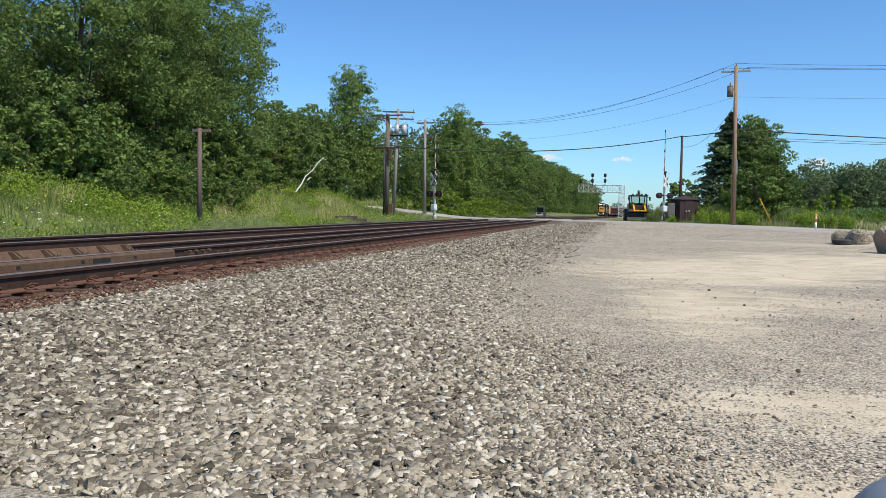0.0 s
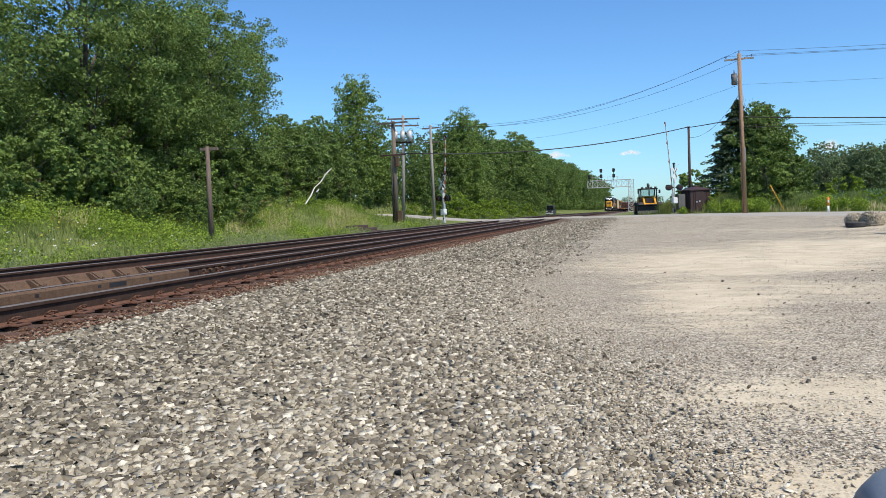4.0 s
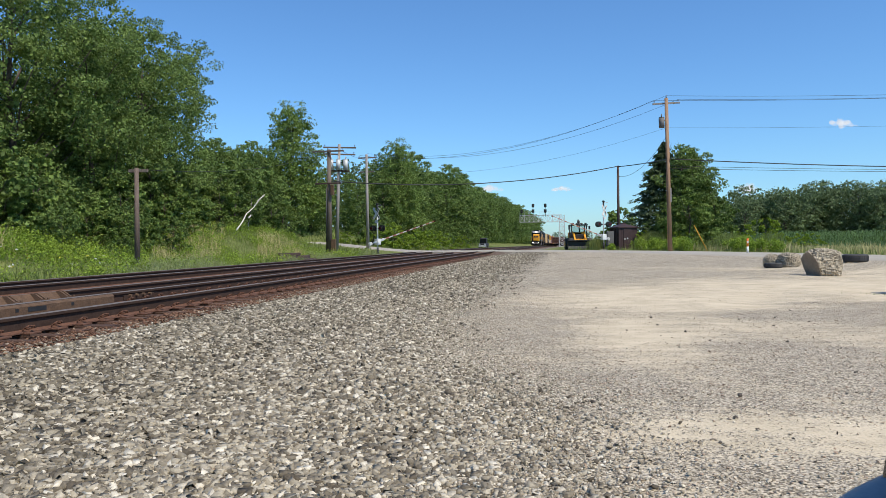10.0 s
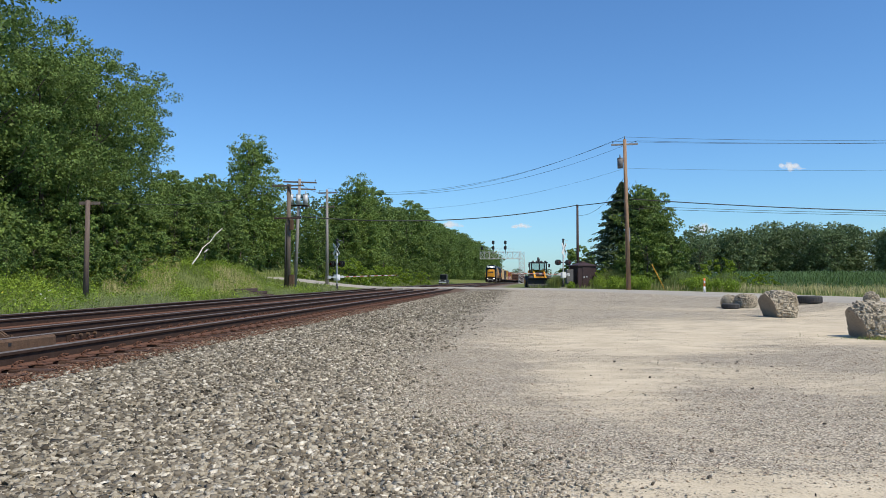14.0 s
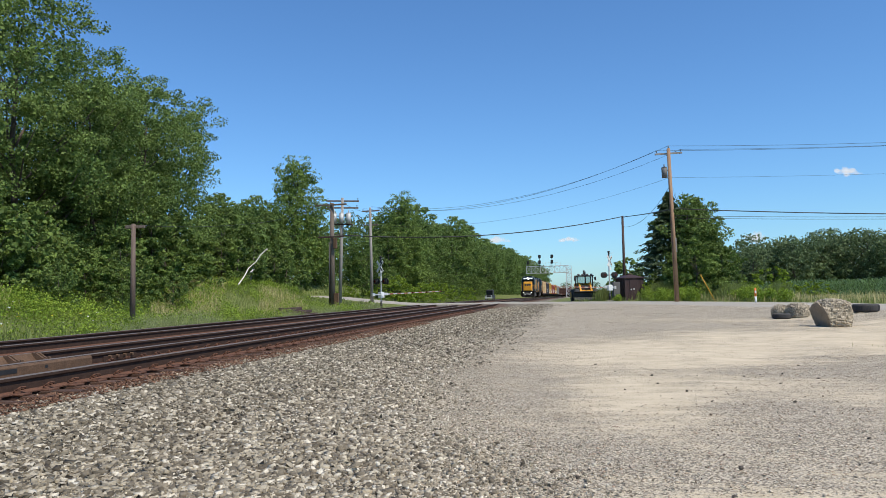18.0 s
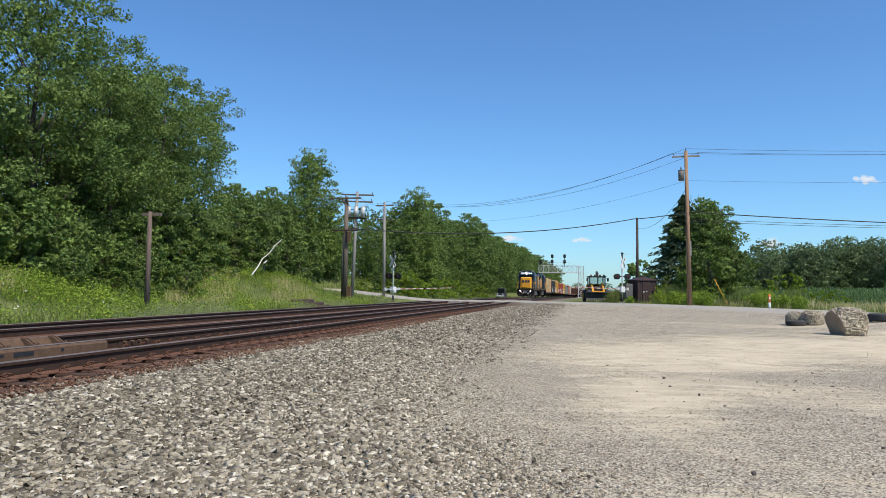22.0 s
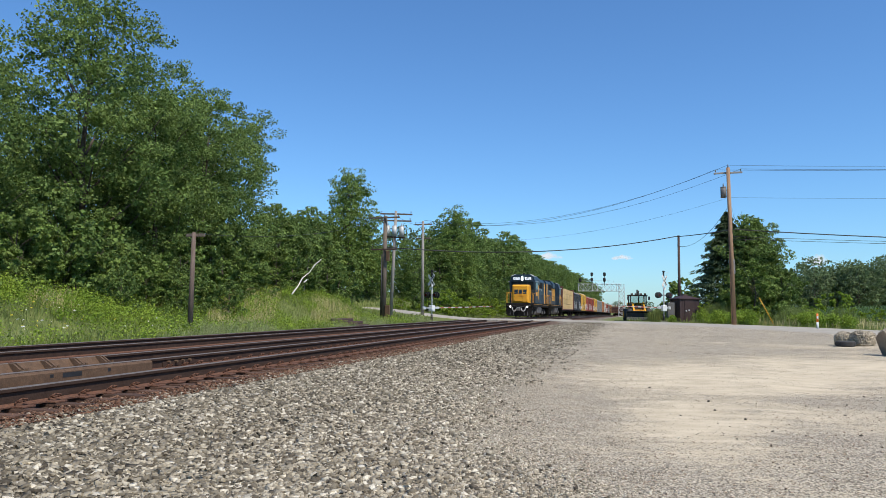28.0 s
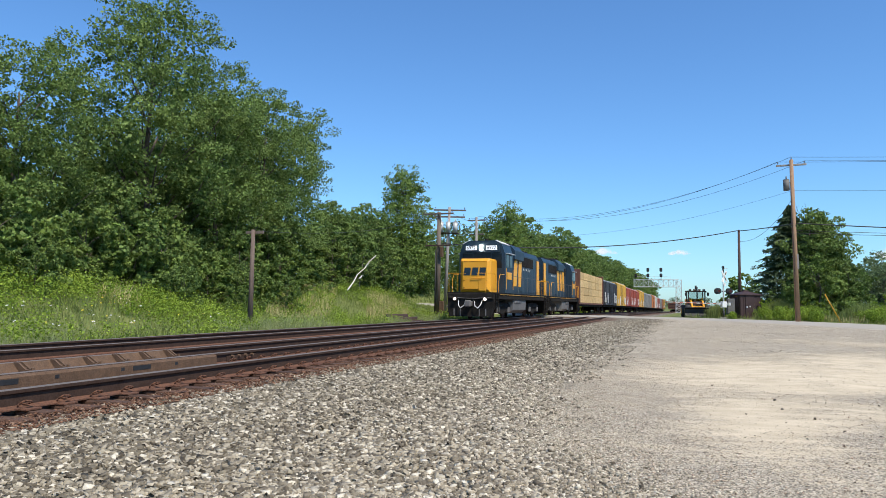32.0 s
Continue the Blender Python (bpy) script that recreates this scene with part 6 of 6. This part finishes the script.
            rail_path(bm, [e @ Vector(p) for p in ((s * 1.5, 1.38, 0.5), (s * 1.5, 1.38, 2.2), (s * 1.5, 1.75, 2.55), (s * 1.5, 2.8, 2.55))], 0.017)
            rail_path(bm, [e @ Vector(p) for p in ((s * 0.9, 0.5, 1.5), (s * 0.9, 0.5, 2.55))], 0.014)
            part("handrail", bm, M["yellow"], v)
    for s in (-1, 1):
        bm = bmesh.new()
        ys = np.linspace(5.3, L - 1.6, 8)
        rail_path(bm, [(s * 1.48, 5.2, 2.55), (s * 1.48, L - 1.5, 2.55)], 0.014)
        for y in ys:
            tube(bm, (s * 1.48, y, 1.5), (s * 1.48, y, 2.55), 0.012, n=5)
        part("handrail", bm, M["tank"], v)
    return v


loco = locomotive(True, "dark blue and yellow diesel freight locomotive with lit headlights")
loco_b = locomotive(False, "second dark blue and yellow locomotive coupled backwards")


# ---- freight cars ----
def paint(name, a, b):
    return material(name, tuple(c * 0.6 for c in a), b, 0.9, 0.7, 0, 0.06, 5, stretch=(1, 1, 0.18))


CARP = {"tan": paint("tan_car_paint", (0.5, 0.32, 0.11), (0.66, 0.46, 0.2)), "black": paint("dark_car_paint", (0.02, 0.024, 0.032), (0.05, 0.055, 0.065)),
        "gold": paint("gold_car_paint", (0.6, 0.34, 0.04), (0.75, 0.46, 0.08)), "red": paint("red_car_paint", (0.32, 0.06, 0.035), (0.45, 0.1, 0.06)),
        "grey": paint("grey_car_paint", (0.2, 0.21, 0.2), (0.34, 0.34, 0.32)), "brown": paint("brown_car_paint", (0.14, 0.055, 0.035), (0.22, 0.095, 0.06)),
        "pale": paint("pale_car_paint", (0.58, 0.56, 0.5), (0.72, 0.7, 0.64)), "orange": paint("orange_car_paint", (0.5, 0.17, 0.05), (0.62, 0.25, 0.09))}


def car_truck(parent, y):
    b = bx("truck_frame", M["under"], parent, -1.0, 1.0, y - 0.3, y + 0.3, 0.45, 0.8)
    for sx in (-0.98, 0.98):
        bm = bmesh.new()
        prism(bm, [(y - 1.2, 0.55), (y - 0.4, 0.22), (y + 0.4, 0.22), (y + 1.2, 0.55), (y + 1.1, 0.72), (y - 1.1, 0.72)], "x", sx - 0.07, sx + 0.07)
        part("side_frame", bm, M["under"], b)
    for wy in (-0.87, 0.87):
        bm = bmesh.new()
        for sx in (-GAUGE, GAUGE):
            tube(bm, (sx - 0.06, y + wy, 0.42), (sx + 0.06, y + wy, 0.42), 0.42, n=18)
        tube(bm, (-0.9, y + wy, 0.42), (0.9, y + wy, 0.42), 0.08, n=8)
        part("wheelset", bm, M["steel"], b)


def freight_car(kind, paint_key, L, h, label, end_key=None, graffiti=False):
    v = empty("freight_car", pose(0, 0, 0), label, "railcar", "freight cars")
    P = CARP[paint_key]
    E_ = CARP[end_key or paint_key]
    bx("underframe", M["under"], v, -1.35, 1.35, 0.5, L - 0.5, 0.85, 1.1)
    car_truck(v, 2.4)
    car_truck(v, L - 2.4)
    for y0, y1 in ((0.0, 0.6), (L - 0.6, L)):
        bx("coupler", M["under"], v, -0.12, 0.12, y0, y1, 0.75, 1.0)
    if kind == "beam":
        bx("deck", CARP["brown"], v, -1.45, 1.45, 0.4, L - 0.4, 1.05, 1.2)
        for y0, y1 in ((0.4, 0.75), (L - 0.75, L - 0.4)):
            bx("bulkhead", CARP["brown"], v, -1.5, 1.5, y0, y1, 1.2, h, 0.03)
        r = random.Random(4)
        for sx in (-1, 1):
            for i in range(6):
                for k in range(4):
                    y0 = 0.85 + i * (L - 1.7) / 6
                    z0 = 1.22 + k * (h - 1.45) / 4
                    x0 = 0.06 if sx > 0 else -1.42 + r.uniform(0, 0.05)
                    x1 = 1.42 - r.uniform(0, 0.05) if sx > 0 else -0.06
                    bx("lumber_pack", M["lumber"], v, x0, x1, y0 + 0.02, y0 + (L - 1.7) / 6 - 0.02 - r.uniform(0, 0.08), z0, z0 + (h - 1.45) / 4 - 0.03, 0.02)
        return v
    bm = bmesh.new()
    prism(bm, [(-1.5, 1.1), (1.5, 1.1), (1.5, h - 0.25), (1.3, h - 0.08), (0, h), (-1.3, h - 0.08), (-1.5, h - 0.25)], "y", 0.45, L - 0.45)
    body = part("body", bm, P, v)
    bx("roof_walk", M["galv"], body, -1.2, 1.2, 0.6, L - 0.6, h - 0.07, h + 0.02)
    for s in (-1, 1):
        n = 11
        for i in range(n + 1):
            y = 0.5 + (L - 1.0) * i / n
            bx("side_post", P, body, s * 1.52 - 0.035, s * 1.52 + 0.035, y - 0.05, y + 0.05, 1.12, h - 0.28)
        if kind == "box":
            dr = bx("door", E_, body, s * 1.55 - 0.03, s * 1.55 + 0.03, L * 0.39, L * 0.61, 1.15, h - 0.4, 0.01)
            for y in (L * 0.43, L * 0.5, L * 0.57):
                bx("door_bar", M["under"], dr, s * 1.59 - 0.015, s * 1.59 + 0.015, y - 0.02, y + 0.02, 1.2, h - 0.45)
        if graffiti:
            r = random.Random(int(h * 100))
            for i in range(13):
                y = 1.1 + r.uniform(0, 4.6) + (L - 6.6) * (i % 2)
                a = r.uniform(-50, 50)
                q = r.uniform(0.3, 0.75)
                bx("graffiti_stroke", M["white"] if i % 3 else CARP["grey"], body, s * 1.568 - 0.004 - 0.001 * i, s * 1.568 + 0.004 + 0.001 * i, -0.07 - 0.16 * q, 0.07 + 0.16 * q, -q, q, rot=pose(0, y, 1.2 + q + r.uniform(0, 0.35), a, 0, 0))
        bm = bmesh.new()
        for y in (0.62, L - 1.12):
            for k in range(7):
                tube(bm, (s * 1.57, y, 1.2 + k * 0.45), (s * 1.57, y + 0.45, 1.2 + k * 0.45), 0.018, n=4)
        part("ladder", bm, M["under"], body)
    for y0, y1 in ((0.41, 0.46), (L - 0.46, L - 0.41)):
        for k in range(6):
            z = 1.3 + k * 0.5
            bx("end_rib", E_, body, -1.4, 1.4, y0 - 0.03, y1 + 0.03, z, z + 0.12, 0.02)
    return v


for _l in (loco, loco_b):
    _l.scale = (1.0, 1.0, 1.1)
TRAIN = [(loco, 0.0, 0), (loco_b, 2 * LOCO_L, 180)]
at_y = 2 * LOCO_L
built = {}
for kind, key, L, h, label, endk, gr in (("beam", "tan", 21.6, 4.75, "centre-beam flat car stacked with tan lumber packs", None, False),
                                         ("box", "black", 17.2, 4.45, "dark boxcar with pale graffiti on its side", None, True),
                                         ("box", "gold", 15.8, 4.75, "golden yellow boxcar with ribbed sides and pale graffiti", None, True),
                                         ("box", "red", 15.8, 4.45, "weathered red boxcar with sliding doors and graffiti", None, True),
                                         ("box", "red", 15.8, 4.45, "weathered red boxcar with sliding doors and graffiti", None, True),
                                         ("box", "gold", 15.8, 4.75, "golden yellow boxcar with ribbed sides and pale graffiti", None, True),
                                         ("hopper", "grey", 15.8, 4.55, "grey covered hopper car with ribbed sides", None, False),
                                         ("hopper", "grey", 15.8, 4.55, "grey covered hopper car with ribbed sides", None, False),
                                         ("box", "orange", 15.8, 4.75, "rusty orange boxcar with ribbed sides", None, False),
                                         ("box", "pale", 15.8, 4.75, "pale cream boxcar with ribbed sides", None, False),
                                         ("box", "red", 15.8, 4.45, "weathered red boxcar with sliding doors and graffiti", None, True),
                                         ("hopper", "grey", 15.8, 4.55, "grey covered hopper car with ribbed sides", None, False),
                                         ("box", "brown", 15.8, 4.6, "brown boxcar with ribbed sides", "orange", False),
                                         ("box", "gold", 15.8, 4.75, "golden yellow boxcar with ribbed sides and pale graffiti", None, True)):
    k = (kind, key)
    if k in built:
        c = copy_thing(built[k], pose(0, 0, 0))
    else:
        c = built[k] = freight_car(kind, key, L, h, label, endk, gr)
    TRAIN.append((c, at_y, 0))
    at_y += L


def gondola(x, y):
    v = empty("gondola_car", pose(x, y, zed(x, y)), "low rusty brown gondola car parked beyond the gantry", "railcar")
    car_truck(v, 2.0)
    car_truck(v, 12.0)
    bx("floor", CARP["brown"], v, -1.45, 1.45, 0.3, 13.7, 0.95, 1.15)
    for s in (-1, 1):
        bx("side", CARP["brown"], v, s * 1.45 - 0.05, s * 1.45 + 0.05, 0.3, 13.7, 1.15, 2.5)
        for k in range(9):
            bx("stake", CARP["brown"], v, s * 1.53 - 0.04, s * 1.53 + 0.04, 0.5 + k * 1.6, 0.62 + k * 1.6, 1.0, 2.5)
    for y0 in (0.3, 13.6):
        bx("end", CARP["brown"], v, -1.4, 1.4, y0, y0 + 0.1, 1.15, 2.5)
    for k in range(3):
        bx("end_rib", M["under"], v, -1.35, 1.35, 0.24, 0.3, 1.3 + 0.4 * k, 1.38 + 0.4 * k)


gondola(-5.2, 196)


# ---- the car beside the camera ----
M["carpaint"] = material("glossy_black_car_paint", (0.006, 0.007, 0.008), (0.009, 0.01, 0.012), 2, 0.05, 0.0, 0.0, spec=0.2)
# brownish base: dust, plus the gravel's reflection put into the colour
M["dust_reflect"] = material("dusty_reflect_black_paint", (0.016, 0.0145, 0.012), (0.034, 0.03, 0.025), 9, 0.06, 0.0, 0.01, 60, spec=0.65)
M["flaregrey"] = material("faded_grey_flare_plastic", (0.17, 0.19, 0.215), (0.2, 0.22, 0.245), 8, 0.5, 0, 0.03, 90)


def jeep():
    j = empty("off_road_car", pose(0.513, 0.0, 0.0, 0, 0, 1.5), "black off-road car with flat hood and wide plastic fender flares", "car")
    # x runs to the car's right, y forwards; the hood ends at 1.4
    bm = bmesh.new()
    prism(bm, [(-2.2, 0.5), (1.27, 0.5), (1.27, 0.97), (1.0, 1.003), (-2.2, 1.003)], "x", 0.012, 1.468)
    part("body", bm, M["black"], j)
    for x0, x1 in ((0.0, 0.05), (1.43, 1.48)):
        bm = bmesh.new()
        prism(bm, [(-2.2, 0.5), (1.4, 0.5), (1.352, 0.82), (1.325, 0.955), (1.308, 0.987), (1.05, 0.993), (-2.2, 0.994)], "x", x0, x1)
        for v in bm.verts:
            v.co.x += (0.992 - v.co.z) * (-0.07 if x0 == 0.0 else 0.07)
        part("side_panel", bm, M["dust_reflect"], j)
    # the hood: a flat top, a rolled rim and rounded front corners that dip a little
    half = [(0.0, -0.6), (0.0, 0.6), (0.0, 1.05), (-0.002, 1.2), (0.0, 1.3), (0.022, 1.362), (0.085, 1.412), (0.3, 1.422), (0.55, 1.426)]
    plan = half + [(1.48 - x, y) for x, y in reversed(half)]
    bm = bmesh.new()
    rings = []
    for inset, z in ((0.0, 1.004), (0.0, 1.03), (0.006, 1.041), (0.02, 1.048), (0.06, 1.052), (0.3, 1.058)):
        ring = []
        for x, y in plan:
            dip = float(np.interp(y, (0.9, 1.2, 1.3, 1.362, 1.412, 1.425), (0, 0.005, 0.013, 0.013, 0.009, 0.004))) * max(0.0, 1 - inset / 0.12)
            ring.append(bm.verts.new((0.74 + (x - 0.74) * (1 - inset / 0.74), y - (inset if y > 0 else 0.0), z - dip)))
        rings.append(ring)
    count = len(plan)
    for k, (lo, hi) in enumerate(zip(rings[:-1], rings[1:])):
        for i in range(count - 1):
            f = bm.faces.new((lo[i], hi[i], hi[i + 1], lo[i + 1]))
            f.material_index = 1 if k < 2 else 0
            f.smooth = k > 0
    for i in range(count // 2 - 1):
        f = bm.faces.new((rings[-1][i], rings[-1][count - 1 - i], rings[-1][count - 2 - i], rings[-1][i + 1]))
        f.smooth = True
    bmesh.ops.recalc_face_normals(bm, faces=bm.faces[:])
    part("hood", bm, [M["carpaint"], M["dust_reflect"]], j, "glossy black hood")
    grille = bx("grille", M["carpaint"], j, 0.1, 1.38, 1.29, 1.35, 0.55, 0.99, 0.02)
    for k in range(7):
        bx("grille_slot", M["black"], grille, 0.42 + k * 0.09, 0.47 + k * 0.09, 1.345, 1.355, 0.65, 0.95)
    for x in (0.25, 1.23):
        tb("headlight", M["galv"], grille, (x, 1.31, 0.85), (x, 1.37, 0.85), 0.1, n=20)
    bx("bumper", M["black"], j, 0.1, 1.38, 1.6, 1.72, 0.42, 0.58, 0.04)
    bx("windscreen_frame", M["carpaint"], j, 0.1, 1.38, -0.72, -0.62, 1.0, 1.7, 0.02)
    for sx, x_in in ((-1, 0.0), (1, 1.48)):
        # the flare sweeps round the wheel
        bm = bmesh.new()
        rows = []
        for i in range(25):
            a = math.radians(-12 + 9 * i)
            row = []
            for w, rad in ((-0.03, 0.47), (0.0, 0.47), (0.035, 0.463), (0.065, 0.456), (0.082, 0.451), (0.12, 0.438), (0.165, 0.425), (0.195, 0.405), (0.21, 0.38), (0.215, 0.352), (0.17, 0.33)):
                row.append(bm.verts.new((x_in + sx * w * 1.09, 1.31 - 0.75 * max(0, w) + rad * math.cos(a) * (0.63 if math.cos(a) > 0 else 1.0), 0.375 + rad * math.sin(a))))
            rows.append(row)
        for a, b in zip(rows[:-1], rows[1:]):
            for q in range(10):
                f = bm.faces.new((a[q], a[q + 1], b[q + 1], b[q]))
                f.smooth = True
                f.material_index = 0 if q < 9 else 1
        bmesh.ops.recalc_face_normals(bm, faces=bm.faces[:])
        part("fender_flare", bm, [M["flaregrey"], M["rubber"]], j, "wide faded grey plastic flare")
        bm = bmesh.new()
        tube(bm, (x_in - sx * 0.01, 1.1, 0.375), (x_in - sx * 0.2, 1.1, 0.375), 0.3, n=28)
        part("wheel_arch", bm, M["rubber"], j)
        wheel(j, x_in + sx * 0.06, 1.1, 0.3, 0.3, 0.2, "tank")
        wheel(j, x_in + sx * 0.02, -1.75, 0.3, 0.3, 0.24, "tank")


jeep()

# ---- small clouds far off ----
def cloud(d, dist, w, h, seed, label):
    d = Vector(d).normalized()
    c = Vector((0, 0, 1.45)) + d * dist
    r = random.Random(seed)
    bm = bmesh.new()
    for i in range(26):
        u = r.gauss(0, 0.42)
        k = max(0.0, 1 - u * u) ** 0.5
        m = Matrix.Translation((u * w, i * 0.4, r.uniform(0, 0.8) * h * k)) @ Matrix.Rotation(math.pi / 2, 4, "X") @ Matrix.Diagonal((w * r.uniform(0.1, 0.3), h * r.uniform(0.14, 0.42) * (0.4 + k), 1, 1))
        bmesh.ops.create_circle(bm, cap_ends=True, segments=20, radius=1.0, matrix=m)
    for f in bm.faces:
        f.smooth = True
    ob = part("cloud", bm, M["cloud"])
    ob.matrix_basis = Matrix.Translation(c)
    tagged(ob, label, "cloud", kind="structure")


cloud((0.35, 1.083, 0.150), 3000, 46, 22, 1, "small white summer cloud")
cloud((-0.115, 0.997, 0.068), 3600, 60, 22, 2, "small white cloud low over the trees")
cloud((-0.02, 1.0, 0.066), 3600, 45, 16, 3, "small white cloud low over the trees")
cloud((0.227, 1.063, 0.062), 3600, 50, 34, 4, "small white cloud behind the wood")


# ---- loose stone ----
def ballast_edge(y):
    return np.interp(y, (2.4, 2.7, 4.5, 6.4, 10.7, 17, 40), (0.3, 0.15, -0.35, -1.1, -2.6, -3.5, -3.8))


def shoulder_region(r, n):
    y = 2.4 + 20 * r.random(n) ** 1.7
    x = ballast_edge(y) - 0.6 + r.exponential(1.0, n) * np.interp(y, (2.4, 4.5, 8), (0.22, 0.4, 1.0))
    return x, y


def bed_region(r, n):
    y = 2.4 + 14.5 * r.random(n) ** 1.7
    x = -6.38 + 8.6 * r.random(n) ** 1.25
    edge = ballast_edge(y) + 0.25 * np.sin(y * 1.3) + r.normal(0, 0.4, n)
    k = x < edge
    return x[k], y[k]


def far_bed_region(r, n):
    y = 14 + 42 * r.random(n) ** 1.2
    x = -6.5 + 5.5 * r.random(n) ** 1.2
    k = (x < -2.9 + r.normal(0, 0.6, n)) & (np.abs(road_gap(x, y)) > 3.6)
    return x[k], y[k]


def rusty_region(r, n):
    y = 3.5 + 26 * r.random(n) ** 1.5
    x = -6.75 + 0.72 * r.random(n) ** 1.2
    return x, y


def crib_region(r, n):
    y = 4 + 14 * r.random(n) ** 1.3
    x = np.where(r.random(n) < 0.5, TRACK_1 + r.uniform(-0.62, 0.62, n), r.uniform(-12.3, -9.4, n))
    return x, y


def lot_region(r, n):
    y = 2.6 + 19 * r.random(n) ** 1.5
    x = -3.2 + 9.5 * r.random(n)
    k = sandiness(x, y) + r.normal(0, 0.42, n) < 0.42
    return x[k], y[k]


def bed_shrink(x, y):
    return 1.0 - 0.5 * smooth_step(-2.0, 0.6, x - np.interp(y, (3, 10), (0.5, -1.2)))


def bed_share(inner):
    """The bed is darker beside the rails and paler on the shoulder."""
    def f(r, n):
        x, y = bed_region(r, n)
        k = (x + r.normal(0, 0.7, len(x)) < -3.6) == inner
        return x[k], y[k]
    return f


stones(124000, 21, bed_share(False), (0.015, 0.038), M["ballast_pale"], "ballast", "paler grey crushed-stone ballast on the shoulder", 0.6, 0.25, bed_shrink)
stones(124000, 21, bed_share(True), (0.015, 0.038), M["ballast"], "ballast", "darker grey crushed-stone ballast beside the track", 0.6, 0.25, bed_shrink)
stones(26000, 22, far_bed_region, (0.022, 0.04), M["ballast"], "ballast", "grey crushed-stone ballast farther along the track")
stones(12000, 23, rusty_region, (0.007, 0.026), M["rust_debris"], "ballast", "rust-stained splinters and ballast at the ends of the ties", 0.35, 0.35, None, 0.03)
stones(5000, 24, crib_region, (0.025, 0.05), M["ballast_rusty"], "ballast", "rust-stained ballast between the rails")
stones(52000, 25, lot_region, (0.004, 0.014), M["pebble"], "pebbles", "small grey pebbles strewn over the lot", 0.36, 0.45)
stones(40000, 27, shoulder_region, (0.007, 0.017), M["gravelmix"], "gravel", "mixed grey gravel between the ballast and the lot", 0.5, 0.4, lambda x, y: 1.0 - 0.5 * smooth_step(0.2, 2.4, x - ballast_edge(y)))


def far_lot_region(r, n):
    y = 14 + 32 * r.random(n)
    x = -3.5 + 18 * r.random(n)
    k = (road_gap(x, y) < -3.6) & (sandiness(x, y) + r.normal(0, 0.15, n) < 0.3) & (np.sin(x * 0.9 + 1.3 * np.sin(y * 0.5)) + np.sin(y * 1.1) + r.normal(0, 1.2, n) > 0.2)
    return x[k], y[k]


stones(24000, 28, far_lot_region, (0.007, 0.022), M["gravelmix"], "gravel", "loose stones scattered over the far lot", 0.5, 0.3)


def clods(r, n):
    return -0.5 + 6 * r.random(n), 3.2 + 12 * r.random(n) ** 1.3


stones(60, 26, clods, (0.01, 0.026), M["clod"], "clods", "scattered dark clods on the dirt lot", 0.6)


# ---- motions ----
def motions():
    front = ((0.0, 284), (3.0, 268), (6.0, 254.5), (9.0, 241.5), (12.0, 225), (14.5, 204.5), (16.5, 184), (19.0, 163.5), (21.0, 147), (23.0, 128.5), (25.0, 113), (26.5, 98.3), (28.5, 78.7), (30.0, 64.5), (31.0, 54.0), (32.0, 43.0))
    for c, off, turn in TRAIN:
        rows = []
        for t, y in front:
            a = y + off
            b = a + (8.0 if turn == 0 else -8.0)
            z0 = RAIL_Z + float(fall(np.array(b)))
            tilt = math.degrees(math.atan2(float(fall(np.array(b + 6.0))) - float(fall(np.array(b - 6.0))), 12.0))
            rows.append((t, pose(TRACK_2, a, z0, 0, 0, turn) @ pose(0, 0, 0, tilt if turn == 0 else -tilt)))
        walk(c, rows)
    # the arms come down before the train arrives
    for arm, turn, angles in ((arm_left, 49, ((0, 0), (3.5, 1), (4.5, 10), (5.5, 28), (6, 34), (7, 46), (8, 57), (9, 66), (10, 74), (11, 80.5), (12, 85.5), (13, 88.5), (32, 88.5))),
                              (arm_right, 229, ((0, 0), (3.5, 2), (4.5, 18), (5.5, 39), (6, 44), (7, 54), (8, 62), (9, 70), (10, 75), (11, 79), (12, 84), (13, 89), (32, 89)))):
        walk(arm, [(t, pose(0, 0, 1.25, 0, 0, turn) @ pose(0, 0, 0, 0, a, 0)) for t, a in angles])


motions()
